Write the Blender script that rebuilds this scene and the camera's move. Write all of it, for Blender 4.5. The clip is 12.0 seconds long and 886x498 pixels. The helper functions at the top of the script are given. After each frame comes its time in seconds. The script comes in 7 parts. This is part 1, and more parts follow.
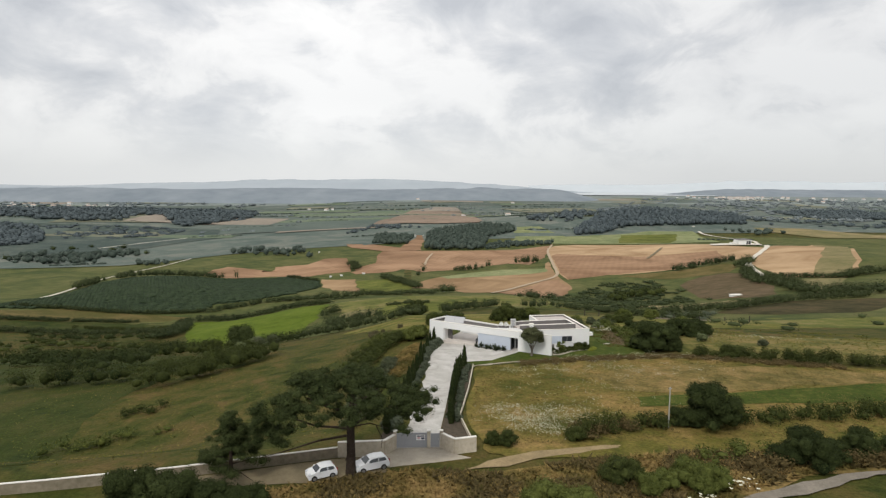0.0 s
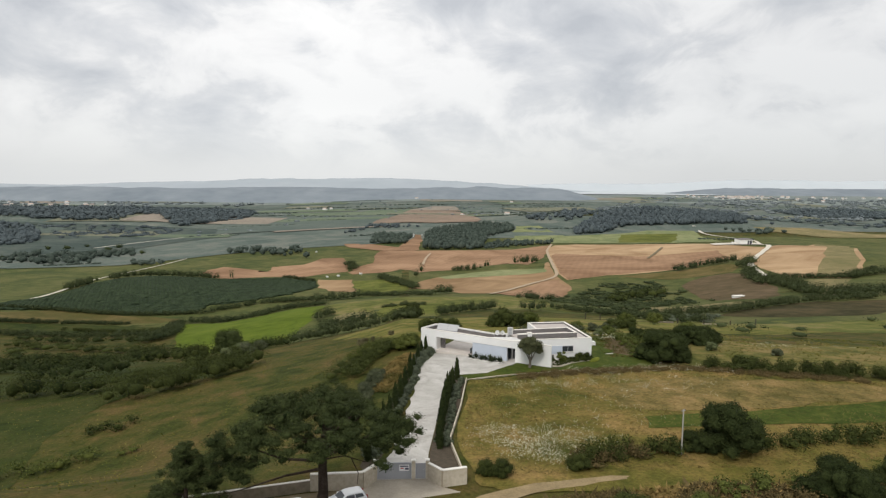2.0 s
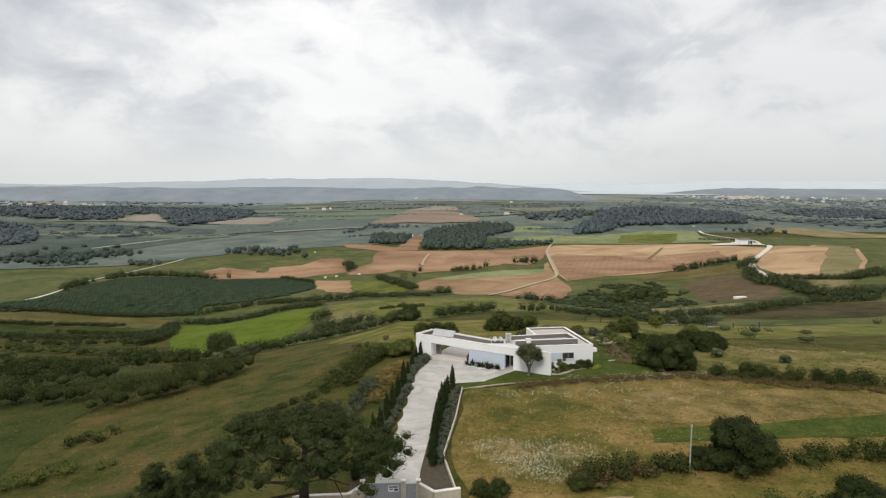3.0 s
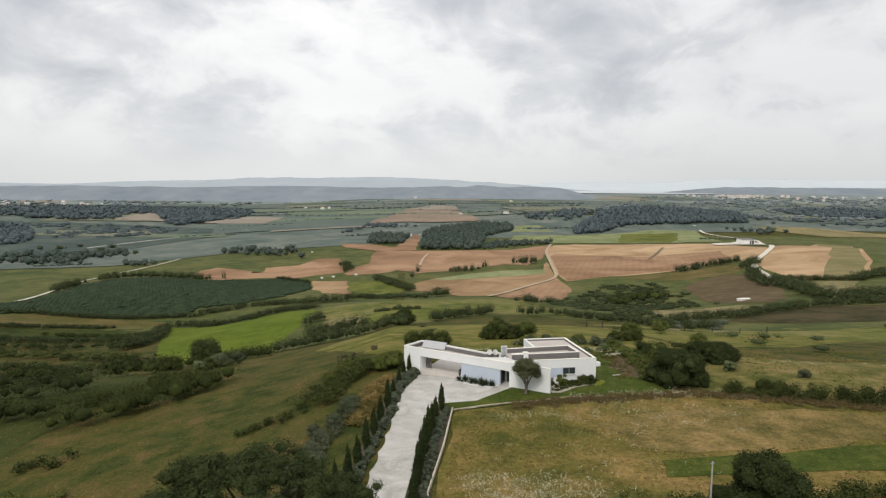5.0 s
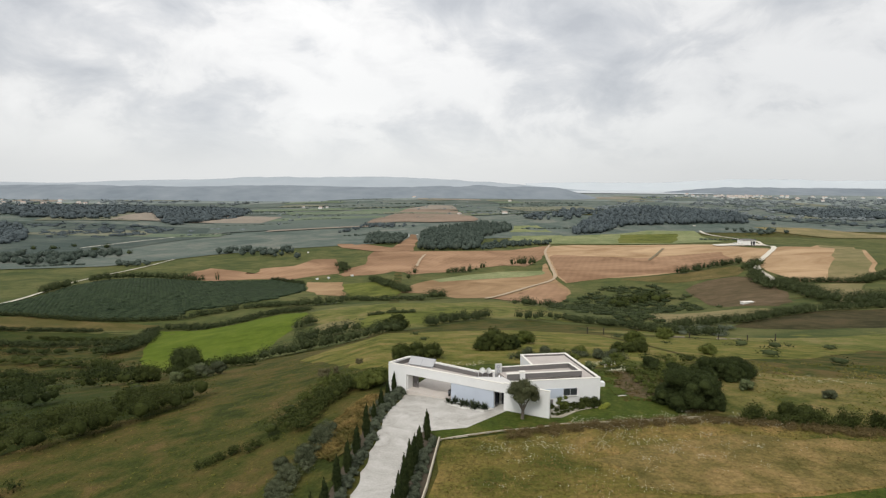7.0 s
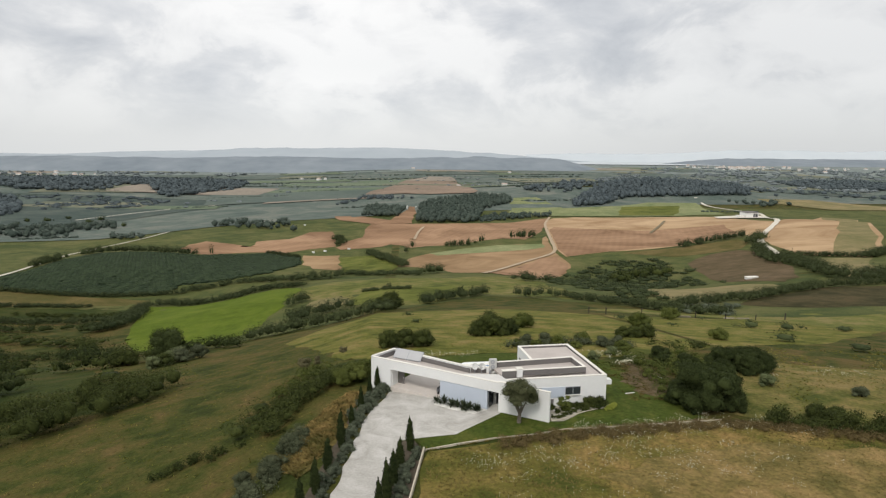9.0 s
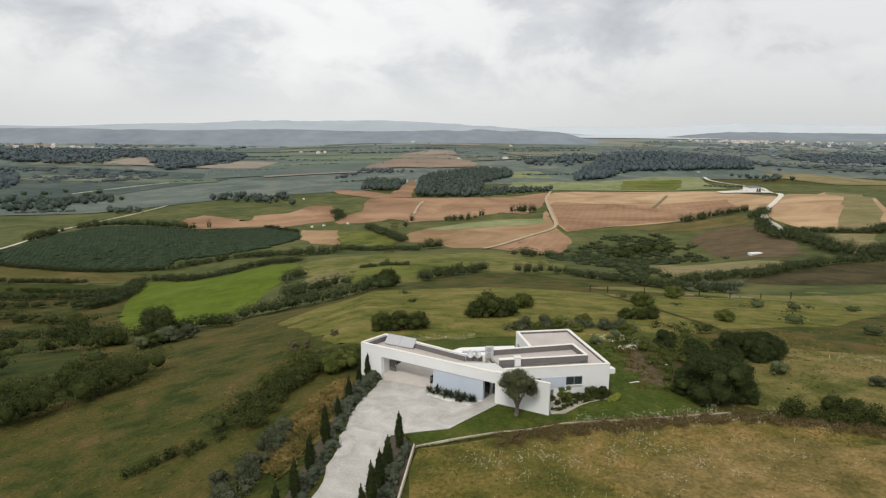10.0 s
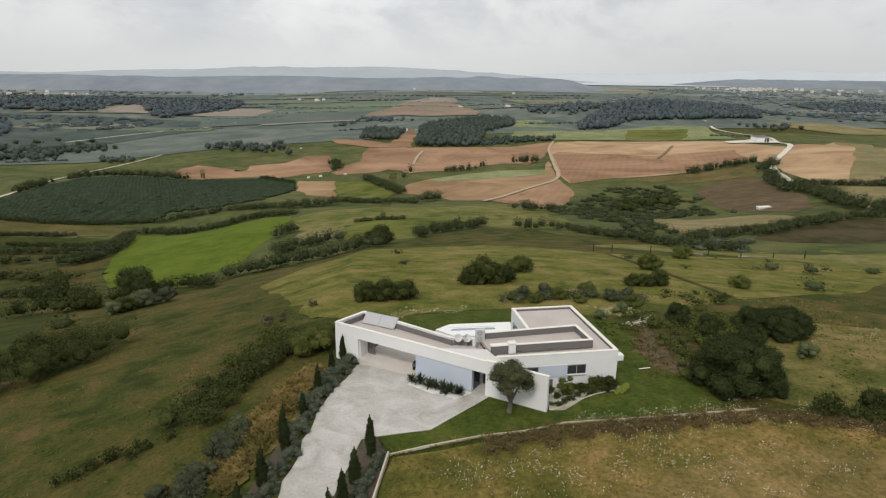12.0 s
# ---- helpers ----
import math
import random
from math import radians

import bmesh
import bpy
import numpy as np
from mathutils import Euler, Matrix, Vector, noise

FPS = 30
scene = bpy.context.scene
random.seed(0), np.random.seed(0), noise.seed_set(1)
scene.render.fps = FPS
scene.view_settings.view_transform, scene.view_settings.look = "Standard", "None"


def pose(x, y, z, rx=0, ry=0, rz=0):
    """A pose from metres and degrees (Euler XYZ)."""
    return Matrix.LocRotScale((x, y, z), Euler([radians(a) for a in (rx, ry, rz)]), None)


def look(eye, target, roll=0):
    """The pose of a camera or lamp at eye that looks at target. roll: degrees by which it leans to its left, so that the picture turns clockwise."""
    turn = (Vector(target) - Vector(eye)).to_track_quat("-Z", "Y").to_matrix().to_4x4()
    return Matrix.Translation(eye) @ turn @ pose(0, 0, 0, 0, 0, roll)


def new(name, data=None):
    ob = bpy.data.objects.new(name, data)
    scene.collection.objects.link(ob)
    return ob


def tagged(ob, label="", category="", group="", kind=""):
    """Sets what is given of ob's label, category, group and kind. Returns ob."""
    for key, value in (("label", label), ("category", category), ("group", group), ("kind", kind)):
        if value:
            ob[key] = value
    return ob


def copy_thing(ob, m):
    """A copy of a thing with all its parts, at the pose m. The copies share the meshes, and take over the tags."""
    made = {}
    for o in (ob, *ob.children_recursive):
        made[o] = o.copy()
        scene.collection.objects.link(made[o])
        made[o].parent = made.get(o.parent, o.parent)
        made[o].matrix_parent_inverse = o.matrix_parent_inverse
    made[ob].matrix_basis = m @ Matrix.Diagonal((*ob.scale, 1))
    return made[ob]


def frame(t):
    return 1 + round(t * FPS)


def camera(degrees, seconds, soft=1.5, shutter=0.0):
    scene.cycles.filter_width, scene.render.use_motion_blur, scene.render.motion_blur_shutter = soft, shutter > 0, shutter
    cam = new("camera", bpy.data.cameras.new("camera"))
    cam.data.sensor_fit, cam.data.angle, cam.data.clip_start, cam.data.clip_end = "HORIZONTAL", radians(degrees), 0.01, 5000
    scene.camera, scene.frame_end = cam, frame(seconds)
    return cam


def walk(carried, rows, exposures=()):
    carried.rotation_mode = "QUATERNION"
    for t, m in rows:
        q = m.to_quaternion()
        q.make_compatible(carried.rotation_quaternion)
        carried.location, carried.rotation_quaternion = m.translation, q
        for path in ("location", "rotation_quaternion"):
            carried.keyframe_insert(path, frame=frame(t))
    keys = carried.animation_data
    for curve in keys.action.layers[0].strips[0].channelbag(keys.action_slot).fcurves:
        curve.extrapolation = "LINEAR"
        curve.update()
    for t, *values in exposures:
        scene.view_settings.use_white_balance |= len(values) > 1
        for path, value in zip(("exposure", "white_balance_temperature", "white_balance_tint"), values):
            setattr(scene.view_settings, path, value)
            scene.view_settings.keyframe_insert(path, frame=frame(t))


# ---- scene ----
cam = camera(70.3, 12.0, soft=1.25)
PATH = [
    (0, (-3.968, -117.428, 29.219), (-3.86, -115.442, 29.013), 0.5),
    (0.5, (-3.577, -115.635, 29.188), (-3.469, -113.648, 28.981), 0.5),
    (1, (-3.16, -113.774, 29.18), (-3.052, -111.788, 28.972), 0.5),
    (1.5, (-2.769, -111.88, 29.176), (-2.659, -109.894, 28.967), 0.5),
    (2, (-2.309, -109.865, 29.19), (-2.199, -107.879, 28.981), 0.5),
    (2.5, (-1.861, -107.94, 29.182), (-1.751, -105.954, 28.972), 0.5),
    (3, (-1.394, -105.84, 29.237), (-1.283, -103.854, 29.028), 0.5),
    (5, (0.53, -97.554, 29.336), (0.642, -95.569, 29.124), 0.5),
    (5.5, (1.039, -95.302, 29.371), (1.153, -93.316, 29.158), 0.5),
    (6, (1.572, -93.014, 29.411), (1.686, -91.029, 29.199), 0.6),
    (6.5, (2.043, -90.741, 29.425), (2.158, -88.756, 29.213), 0.6),
    (8.5, (4.006, -81.223, 29.59), (4.123, -79.244, 29.328), 0.6),
    (9, (4.501, -78.778, 29.646), (4.618, -76.804, 29.343), 0.6),
    (9.5, (5.041, -76.31, 29.699), (5.157, -74.344, 29.355), 0.6),
    (10, (5.59, -73.814, 29.691), (5.705, -71.854, 29.306), 0.7),
    (10.5, (6.192, -71.299, 29.679), (6.305, -69.348, 29.254), 0.7),
    (11, (6.74, -68.755, 29.651), (6.853, -66.813, 29.186), 0.7),
    (11.5, (7.334, -66.242, 29.64), (7.445, -64.309, 29.137), 0.7),
    (12, (7.91, -63.687, 29.637), (8.02, -61.765, 29.096), 0.8),
]
walk(cam, [(t, look(eye, target, roll)) for t, eye, target, roll in PATH], exposures=[(0, 0.0), (8, 0.0), (10, -0.05), (12, -0.14)])


# ---- daylight: thin overcast, a broad veiled sun behind the camera ----
SUN_UP, SUN_AZ = 48.0, 205.0
world = bpy.data.worlds.new("overcast_sky")
scene.world = world
world.use_nodes = True


def link(nt, a, b):
    nt.links.new(a, b)


def node(nt, kind, **values):
    n = nt.nodes.new(kind)
    for key, value in values.items():
        if key in n.inputs:
            n.inputs[key].default_value = value
    return n


def math_node(nt, op, a, b=None, c=None):
    n = nt.nodes.new("ShaderNodeMath")
    n.operation = op
    for k, v in enumerate((a, b, c)):
        if v is None:
            continue
        if isinstance(v, (int, float)):
            n.inputs[k].default_value = v
        else:
            nt.links.new(v, n.inputs[k])
    return n.outputs[0]


def ramp(nt, fac, stops):
    n = nt.nodes.new("ShaderNodeValToRGB")
    while len(n.color_ramp.elements) < len(stops):
        n.color_ramp.elements.new(0.5)
    for e, (p, c) in zip(n.color_ramp.elements, stops):
        e.position, e.color = p, (*c, 1)
    nt.links.new(fac, n.inputs[0])
    return n.outputs[0]


def mix(nt, fac, a, b, blend="MIX"):
    n = nt.nodes.new("ShaderNodeMix")
    n.data_type, n.blend_type = "RGBA", blend
    for k, v in ((0, fac), (6, a), (7, b)):
        if isinstance(v, (int, float)):
            n.inputs[k].default_value = v
        elif isinstance(v, tuple):
            n.inputs[k].default_value = (*v, 1)
        else:
            nt.links.new(v, n.inputs[k])
    return n.outputs[2]


def noise_tex(nt, vec, scale, detail=4.0, rough=0.55, warp=0.0):
    n = nt.nodes.new("ShaderNodeTexNoise")
    n.inputs["Scale"].default_value, n.inputs["Detail"].default_value = scale, detail
    n.inputs["Roughness"].default_value, n.inputs["Distortion"].default_value = rough, warp
    if vec is not None:
        nt.links.new(vec, n.inputs["Vector"])
    return n.outputs[0]


nt = world.node_tree
nt.nodes.clear()
sky = nt.nodes.new("ShaderNodeTexSky")
sky.sky_type, sky.sun_disc = "NISHITA", False
sky.sun_elevation, sky.sun_rotation = radians(SUN_UP), radians(SUN_AZ)
coord = nt.nodes.new("ShaderNodeTexCoord").outputs["Generated"]
xyz = nt.nodes.new("ShaderNodeSeparateXYZ")
link(nt, coord, xyz.inputs[0])
flat = nt.nodes.new("ShaderNodeMapping")
flat.inputs["Scale"].default_value, flat.inputs["Location"].default_value = (1.0, 1.0, 1.75), (0.62, 0.1, 0.35)
link(nt, coord, flat.inputs[0])
broad = noise_tex(nt, flat.outputs[0], 3.0, 2.0, 0.45, 0.3)
puffs = noise_tex(nt, flat.outputs[0], 7.5, 8.0, 0.56, 0.35)
cover = math_node(nt, "ADD", math_node(nt, "MULTIPLY", broad, 0.5), math_node(nt, "MULTIPLY", puffs, 0.5))
clouds = ramp(nt, cover, [(0.37, (0.58, 0.60, 0.635)), (0.44, (0.70, 0.715, 0.74)), (0.495, (0.81, 0.815, 0.825)), (0.53, (0.93, 0.925, 0.92)), (0.58, (1.0, 0.992, 0.98))])
height = ramp(nt, xyz.outputs[2], [(0.0, (0.98, 0.985, 0.985)), (0.05, (0.965, 0.97, 0.975)), (0.13, (0.93, 0.935, 0.94)), (0.22, (1.0, 1.0, 1.0)), (0.42, (1.1, 1.1, 1.09))])
low = ramp(nt, xyz.outputs[2], [(0.0, (1, 1, 1)), (0.02, (0.9, 0.9, 0.9)), (0.10, (0, 0, 0))])
clouds = mix(nt, 1.0, mix(nt, low, clouds, (0.785, 0.795, 0.798)), height, "MULTIPLY")
wide = ramp(nt, math_node(nt, "ABSOLUTE", math_node(nt, "ADD", xyz.outputs[0], 0.14)), [(0.0, (1.06, 1.06, 1.06)), (0.3, (1.0, 1.0, 1.0)), (0.6, (0.89, 0.895, 0.90))])
clouds = mix(nt, 1.0, clouds, wide, "MULTIPLY")
blue = mix(nt, 1.0, sky.outputs[0], (0.1, 0.1, 0.1), "MULTIPLY")
bg = nt.nodes.new("ShaderNodeBackground")
link(nt, mix(nt, 0.93, blue, clouds), bg.inputs[0])
bg.inputs[1].default_value = 1.0
out = nt.nodes.new("ShaderNodeOutputWorld")
link(nt, bg.outputs[0], out.inputs[0])

lamp = bpy.data.lights.new("sun", "SUN")
lamp.energy, lamp.angle, lamp.color = 1.75, radians(10), (1.0, 0.96, 0.89)
sun = new("sun", lamp)
az, up = radians(SUN_AZ), radians(SUN_UP)
sun.matrix_world = look((0, 0, 0), (-math.sin(az) * math.cos(up), -math.cos(az) * math.cos(up), -math.sin(up)))


# ---- materials ----
def material(name, build, rough=0.8, metal=0.0, bump=0.0, spec=0.3):
    """A node material; build(nt, position) returns the colour socket and, if it likes, a height socket."""
    m = bpy.data.materials.new(name)
    m.use_nodes = True
    t = m.node_tree
    p = t.nodes["Principled BSDF"]
    p.inputs["Roughness"].default_value, p.inputs["Metallic"].default_value = rough, metal
    p.inputs["Specular IOR Level"].default_value = spec
    pos = t.nodes.new("ShaderNodeNewGeometry").outputs["Position"]
    got = build(t, pos)
    colour, height = got if isinstance(got, tuple) else (got, None)
    t.links.new(colour, p.inputs["Base Color"])
    if height is not None and bump:
        b = t.nodes.new("ShaderNodeBump")
        b.inputs["Strength"].default_value, b.inputs["Distance"].default_value = 1.0, bump
        t.links.new(height, b.inputs["Height"])
        t.links.new(b.outputs[0], p.inputs["Normal"])
    return m


def blotchy(a, b, coarse, fine, low=0.35, high=0.65):
    """Two tones mottled at two scales."""
    def build(t, pos):
        n = math_node(t, "ADD", math_node(t, "MULTIPLY", noise_tex(t, pos, 1 / coarse, 4), 0.55), math_node(t, "MULTIPLY", noise_tex(t, pos, 1 / fine, 5), 0.45))
        return ramp(t, n, [(low, a), (high, b)]), noise_tex(t, pos, 2 / fine, 4)
    return build


def meadow(tones, coarse, fine):
    """Rough grass: green and dry patches, tufts, a little bare soil."""
    def build(t, pos):
        big = noise_tex(t, pos, 1 / coarse, 5, 0.6, 0.8)
        mid = noise_tex(t, pos, 1 / fine, 6, 0.65, 0.4)
        tiny = noise_tex(t, pos, 2.4, 5, 0.7)
        n = math_node(t, "ADD", math_node(t, "MULTIPLY", big, 0.55), math_node(t, "MULTIPLY", mid, 0.45))
        lo, hi = 0.40, 0.60
        col = ramp(t, n, [(lo + (hi - lo) * k / (len(tones) - 1), c) for k, c in enumerate(tones)])
        dark = ramp(t, tiny, [(0.3, (0.6, 0.6, 0.58)), (0.7, (1.28, 1.26, 1.18))])
        return mix(t, 1.0, col, dark, "MULTIPLY"), math_node(t, "ADD", mid, math_node(t, "MULTIPLY", tiny, 0.4))
    return build


def rows_field(a, b, width, turn):
    """Tilled or planted ground: soft rows at one angle over mottled soil."""
    def build(t, pos):
        m = t.nodes.new("ShaderNodeMapping")
        m.inputs["Rotation"].default_value = (0, 0, radians(turn))
        t.links.new(pos, m.inputs[0])
        w = t.nodes.new("ShaderNodeTexWave")
        w.inputs["Scale"].default_value, w.inputs["Distortion"].default_value = 0.314 / width, 1.5
        w.inputs["Detail"].default_value = 3
        t.links.new(m.outputs[0], w.inputs[0])
        n = noise_tex(t, pos, 0.012, 8, 0.66, 0.9)
        f = math_node(t, "ADD", math_node(t, "MULTIPLY", w.outputs[1], 0.03), math_node(t, "MULTIPLY", n, 0.97))
        return ramp(t, f, [(0.38, a), (0.64, b)]), w.outputs[1]
    return build


def leafy(dark, light):
    """Leaves: tone differs from leaf to leaf and from plant to plant."""
    def build(t, pos):
        g = t.nodes.new("ShaderNodeNewGeometry").outputs["Random Per Island"]
        o = t.nodes.new("ShaderNodeObjectInfo").outputs["Random"]
        n = noise_tex(t, pos, 0.9, 3)
        f = math_node(t, "ADD", math_node(t, "MULTIPLY", g, 0.5), math_node(t, "ADD", math_node(t, "MULTIPLY", o, 0.2), math_node(t, "MULTIPLY", n, 0.5)))
        return ramp(t, f, [(0.2, dark), (0.95, light)])
    return build


def plain(c, vary=0.12, scale=1.5):
    def build(t, pos):
        n = math_node(t, "ADD", math_node(t, "MULTIPLY", noise_tex(t, pos, scale, 5), 0.6), math_node(t, "MULTIPLY", noise_tex(t, pos, scale * 9, 3), 0.4))
        return ramp(t, n, [(0.3, tuple(v * (1 - vary) for v in c)), (0.7, tuple(min(1, v * (1 + vary)) for v in c))]), n
    return build


M = {}
M["ground"] = material("rough_grassland", meadow([(0.034, 0.045, 0.011), (0.050, 0.060, 0.014), (0.073, 0.072, 0.020), (0.090, 0.077, 0.024), (0.120, 0.088, 0.034)], 13, 4), 0.9, bump=0.3, spec=0.06)
M["dry_meadow"] = material("dry_meadow", meadow([(0.068, 0.075, 0.017), (0.125, 0.113, 0.028), (0.180, 0.140, 0.043), (0.265, 0.180, 0.070)], 16, 4), 0.9, bump=0.3, spec=0.06)
M["lawn"] = material("mown_lawn", meadow([(0.040, 0.060, 0.011), (0.056, 0.077, 0.014), (0.086, 0.098, 0.022)], 7, 1.5), 0.9, bump=0.05, spec=0.06)
M["verge"] = material("dry_verge", meadow([(0.085, 0.076, 0.024), (0.185, 0.136, 0.050), (0.30, 0.205, 0.088)], 9, 2), 0.9, bump=0.25, spec=0.06)
M["bright"] = material("young_crop", meadow([(0.075, 0.110, 0.010), (0.095, 0.135, 0.013), (0.125, 0.155, 0.020)], 26, 5), 0.9, bump=0.15, spec=0.06)
M["orchard"] = material("orchard_ground", rows_field((0.035, 0.055, 0.030), (0.055, 0.078, 0.042), 4.5, 62), 0.95, spec=0.06)
M["brown"] = material("tilled_soil", rows_field((0.20, 0.116, 0.066), (0.37, 0.232, 0.14), 6, 20), 0.95, spec=0.06)
# stubble colour is lifted to paint the sun patch near the farm
M["straw"] = material("stubble_field", rows_field((0.29, 0.183, 0.098), (0.50, 0.352, 0.21), 7, -25), 0.95, spec=0.06)
M["tan"] = material("harvested_field", rows_field((0.215, 0.135, 0.070), (0.39, 0.262, 0.148), 5, 60), 0.95, spec=0.06)
M["olive_field"] = material("olive_pasture", meadow([(0.085, 0.080, 0.026), (0.125, 0.102, 0.040), (0.165, 0.125, 0.055)], 40, 9), 0.95, spec=0.06)
M["pale_field"] = material("pale_pasture", meadow([(0.16, 0.15, 0.07), (0.21, 0.18, 0.09), (0.28, 0.22, 0.12)], 40, 9), 0.95, spec=0.06)
M["green_field"] = material("green_pasture", meadow([(0.070, 0.085, 0.018), (0.120, 0.135, 0.030), (0.165, 0.165, 0.048)], 40, 9), 0.95, spec=0.06)
# far ground: blue-grey distance haze is mixed into these base colours
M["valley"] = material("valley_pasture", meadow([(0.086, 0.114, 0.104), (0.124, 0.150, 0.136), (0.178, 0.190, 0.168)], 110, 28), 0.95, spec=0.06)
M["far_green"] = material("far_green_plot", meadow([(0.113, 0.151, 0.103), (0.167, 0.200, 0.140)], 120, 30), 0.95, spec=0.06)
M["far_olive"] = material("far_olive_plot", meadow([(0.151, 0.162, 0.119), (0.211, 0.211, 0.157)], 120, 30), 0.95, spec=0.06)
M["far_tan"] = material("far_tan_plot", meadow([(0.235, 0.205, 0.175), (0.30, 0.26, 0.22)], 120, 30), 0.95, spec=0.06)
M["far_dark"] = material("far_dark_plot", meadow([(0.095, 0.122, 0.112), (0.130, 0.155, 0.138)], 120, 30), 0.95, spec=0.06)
# grass tones darkened to stand in for cloud shade on the left slope
M["slope_meadow"] = material("cloud_shade_grass", meadow([(0.025, 0.038, 0.010), (0.038, 0.052, 0.012), (0.052, 0.060, 0.016), (0.068, 0.064, 0.021)], 20, 5), 0.9, bump=0.3, spec=0.06)
M["spur_grass"] = material("yellow_spur_grass", meadow([(0.070, 0.084, 0.018), (0.118, 0.124, 0.027), (0.165, 0.150, 0.043), (0.225, 0.178, 0.068)], 14, 4), 0.9, bump=0.3, spec=0.06)
# darker brown than the stone: the boundary wall's shade is in the colour
M["old_wall"] = material("brown_wall_face", blotchy((0.17, 0.145, 0.10), (0.30, 0.255, 0.19), 4, 0.5), 0.9, bump=0.02)
M["tile"] = material("warm_floor_tiles", plain((0.58, 0.53, 0.485), 0.08, 1.2), 0.7)
M["unit_grey"] = material("grey_unit_casing", plain((0.50, 0.50, 0.48), 0.06, 2), 0.5)
M["apron"] = material("dusty_apron", plain((0.40, 0.355, 0.29), 0.2, 0.7), 0.95, spec=0.06)
# reddish soil greyed by painted haze
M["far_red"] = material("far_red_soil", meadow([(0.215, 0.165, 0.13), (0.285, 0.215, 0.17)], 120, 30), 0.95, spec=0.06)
M["hill_grass"] = material("hill_pasture", meadow([(0.068, 0.086, 0.021), (0.112, 0.124, 0.031), (0.155, 0.150, 0.048), (0.205, 0.172, 0.074)], 24, 6), 0.9, bump=0.2, spec=0.06)
M["leaf_orchard"] = material("orchard_leaves", leafy((0.021, 0.034, 0.019), (0.047, 0.065, 0.034)), 0.9, spec=0.06)
# the farthest ground, its colour mostly painted haze
M["far_plain"] = material("hazed_far_plain", meadow([(0.165, 0.195, 0.20), (0.205, 0.238, 0.235), (0.25, 0.275, 0.265)], 260, 60), 0.95, spec=0.06)
M["hay"] = material("cut_hay_strip", meadow([(0.105, 0.092, 0.030), (0.175, 0.135, 0.050), (0.265, 0.185, 0.080)], 14, 3), 0.9, bump=0.2, spec=0.06)
# leaves with a little distance haze painted into the green
M["leaf_mid"] = material("hazed_valley_leaves", leafy((0.044, 0.060, 0.050), (0.086, 0.106, 0.086)), 0.95, spec=0.06)
M["pole_grey"] = material("weathered_concrete", plain((0.36, 0.35, 0.32), 0.12, 1.5), 0.9)
# light green raised as well, part of the painted sun patch
M["pale_green"] = material("pale_green_pasture", meadow([(0.145, 0.180, 0.082), (0.205, 0.228, 0.112), (0.265, 0.275, 0.145)], 70, 14), 0.95, spec=0.06)
M["lower_land"] = material("lower_pasture", meadow([(0.056, 0.074, 0.026), (0.090, 0.102, 0.036), (0.130, 0.126, 0.052)], 45, 11), 0.95, spec=0.06)
M["lane"] = material("pale_gravel_lane", plain((0.62, 0.57, 0.48), 0.15, 0.2), 0.95)
M["track"] = material("earth_track", plain((0.40, 0.31, 0.21), 0.2, 0.4), 0.95)
M["asphalt"] = material("dusty_earth_road", plain((0.20, 0.165, 0.105), 0.3, 0.8), 0.95, spec=0.06)
# sky sheen and haze are painted into this matte water colour
M["water"] = material("lagoon_water", plain((0.50, 0.53, 0.55), 0.03, 0.01), 0.9)
# distance haze is painted into the hill colours, paler with each range
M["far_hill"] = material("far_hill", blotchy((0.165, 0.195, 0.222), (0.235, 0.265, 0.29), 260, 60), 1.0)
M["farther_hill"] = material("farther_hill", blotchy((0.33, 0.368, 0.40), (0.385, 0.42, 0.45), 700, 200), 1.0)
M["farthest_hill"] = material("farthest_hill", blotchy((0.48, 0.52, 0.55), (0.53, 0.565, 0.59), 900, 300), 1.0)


def concrete(t, pos):
    n = noise_tex(t, pos, 0.35, 6, 0.6, 0.8)
    fine = noise_tex(t, pos, 5, 5, 0.65)
    f = math_node(t, "ADD", math_node(t, "MULTIPLY", n, 0.65), math_node(t, "MULTIPLY", fine, 0.35))
    return ramp(t, f, [(0.34, (0.31, 0.29, 0.26)), (0.5, (0.44, 0.42, 0.385)), (0.66, (0.56, 0.54, 0.51))]), fine


M["concrete"] = material("pale_concrete_paving", concrete, 0.9, bump=0.01)
M["render"] = material("white_render", plain((0.77, 0.77, 0.76), 0.04, 0.6), 0.85)
M["blue_render"] = material("blue_grey_render", plain((0.52, 0.57, 0.65), 0.04, 0.6), 0.85)
M["stone"] = material("cream_stone_wall", blotchy((0.38, 0.33, 0.25), (0.58, 0.52, 0.42), 3, 0.4), 0.9, bump=0.02)
M["capstone"] = material("pale_capstone", plain((0.76, 0.73, 0.67), 0.1, 1.5), 0.9)
M["roofing"] = material("warm_grey_roof_gravel", blotchy((0.42, 0.375, 0.345), (0.52, 0.47, 0.435), 3, 0.15), 0.95, bump=0.01)
M["slate"] = material("dark_grey_cladding", plain((0.155, 0.145, 0.14), 0.12, 2), 0.8)
M["grey_paint"] = material("grey_painted_metal", plain((0.33, 0.34, 0.36), 0.06, 1), 0.5)
M["white_metal"] = material("white_coated_metal", plain((0.75, 0.75, 0.73), 0.05, 2), 0.45)
M["dark_frame"] = material("dark_window_frame", plain((0.05, 0.05, 0.055), 0.1, 3), 0.4)
M["glass"] = material("dark_window_glass", plain((0.035, 0.04, 0.045), 0.1, 0.5), 0.06, spec=0.6)
# the reflected sky is painted as pale grey in the collector glass
M["panel"] = material("solar_panel_glass", plain((0.42, 0.42, 0.425), 0.06, 0.8), 0.35, spec=0.5)
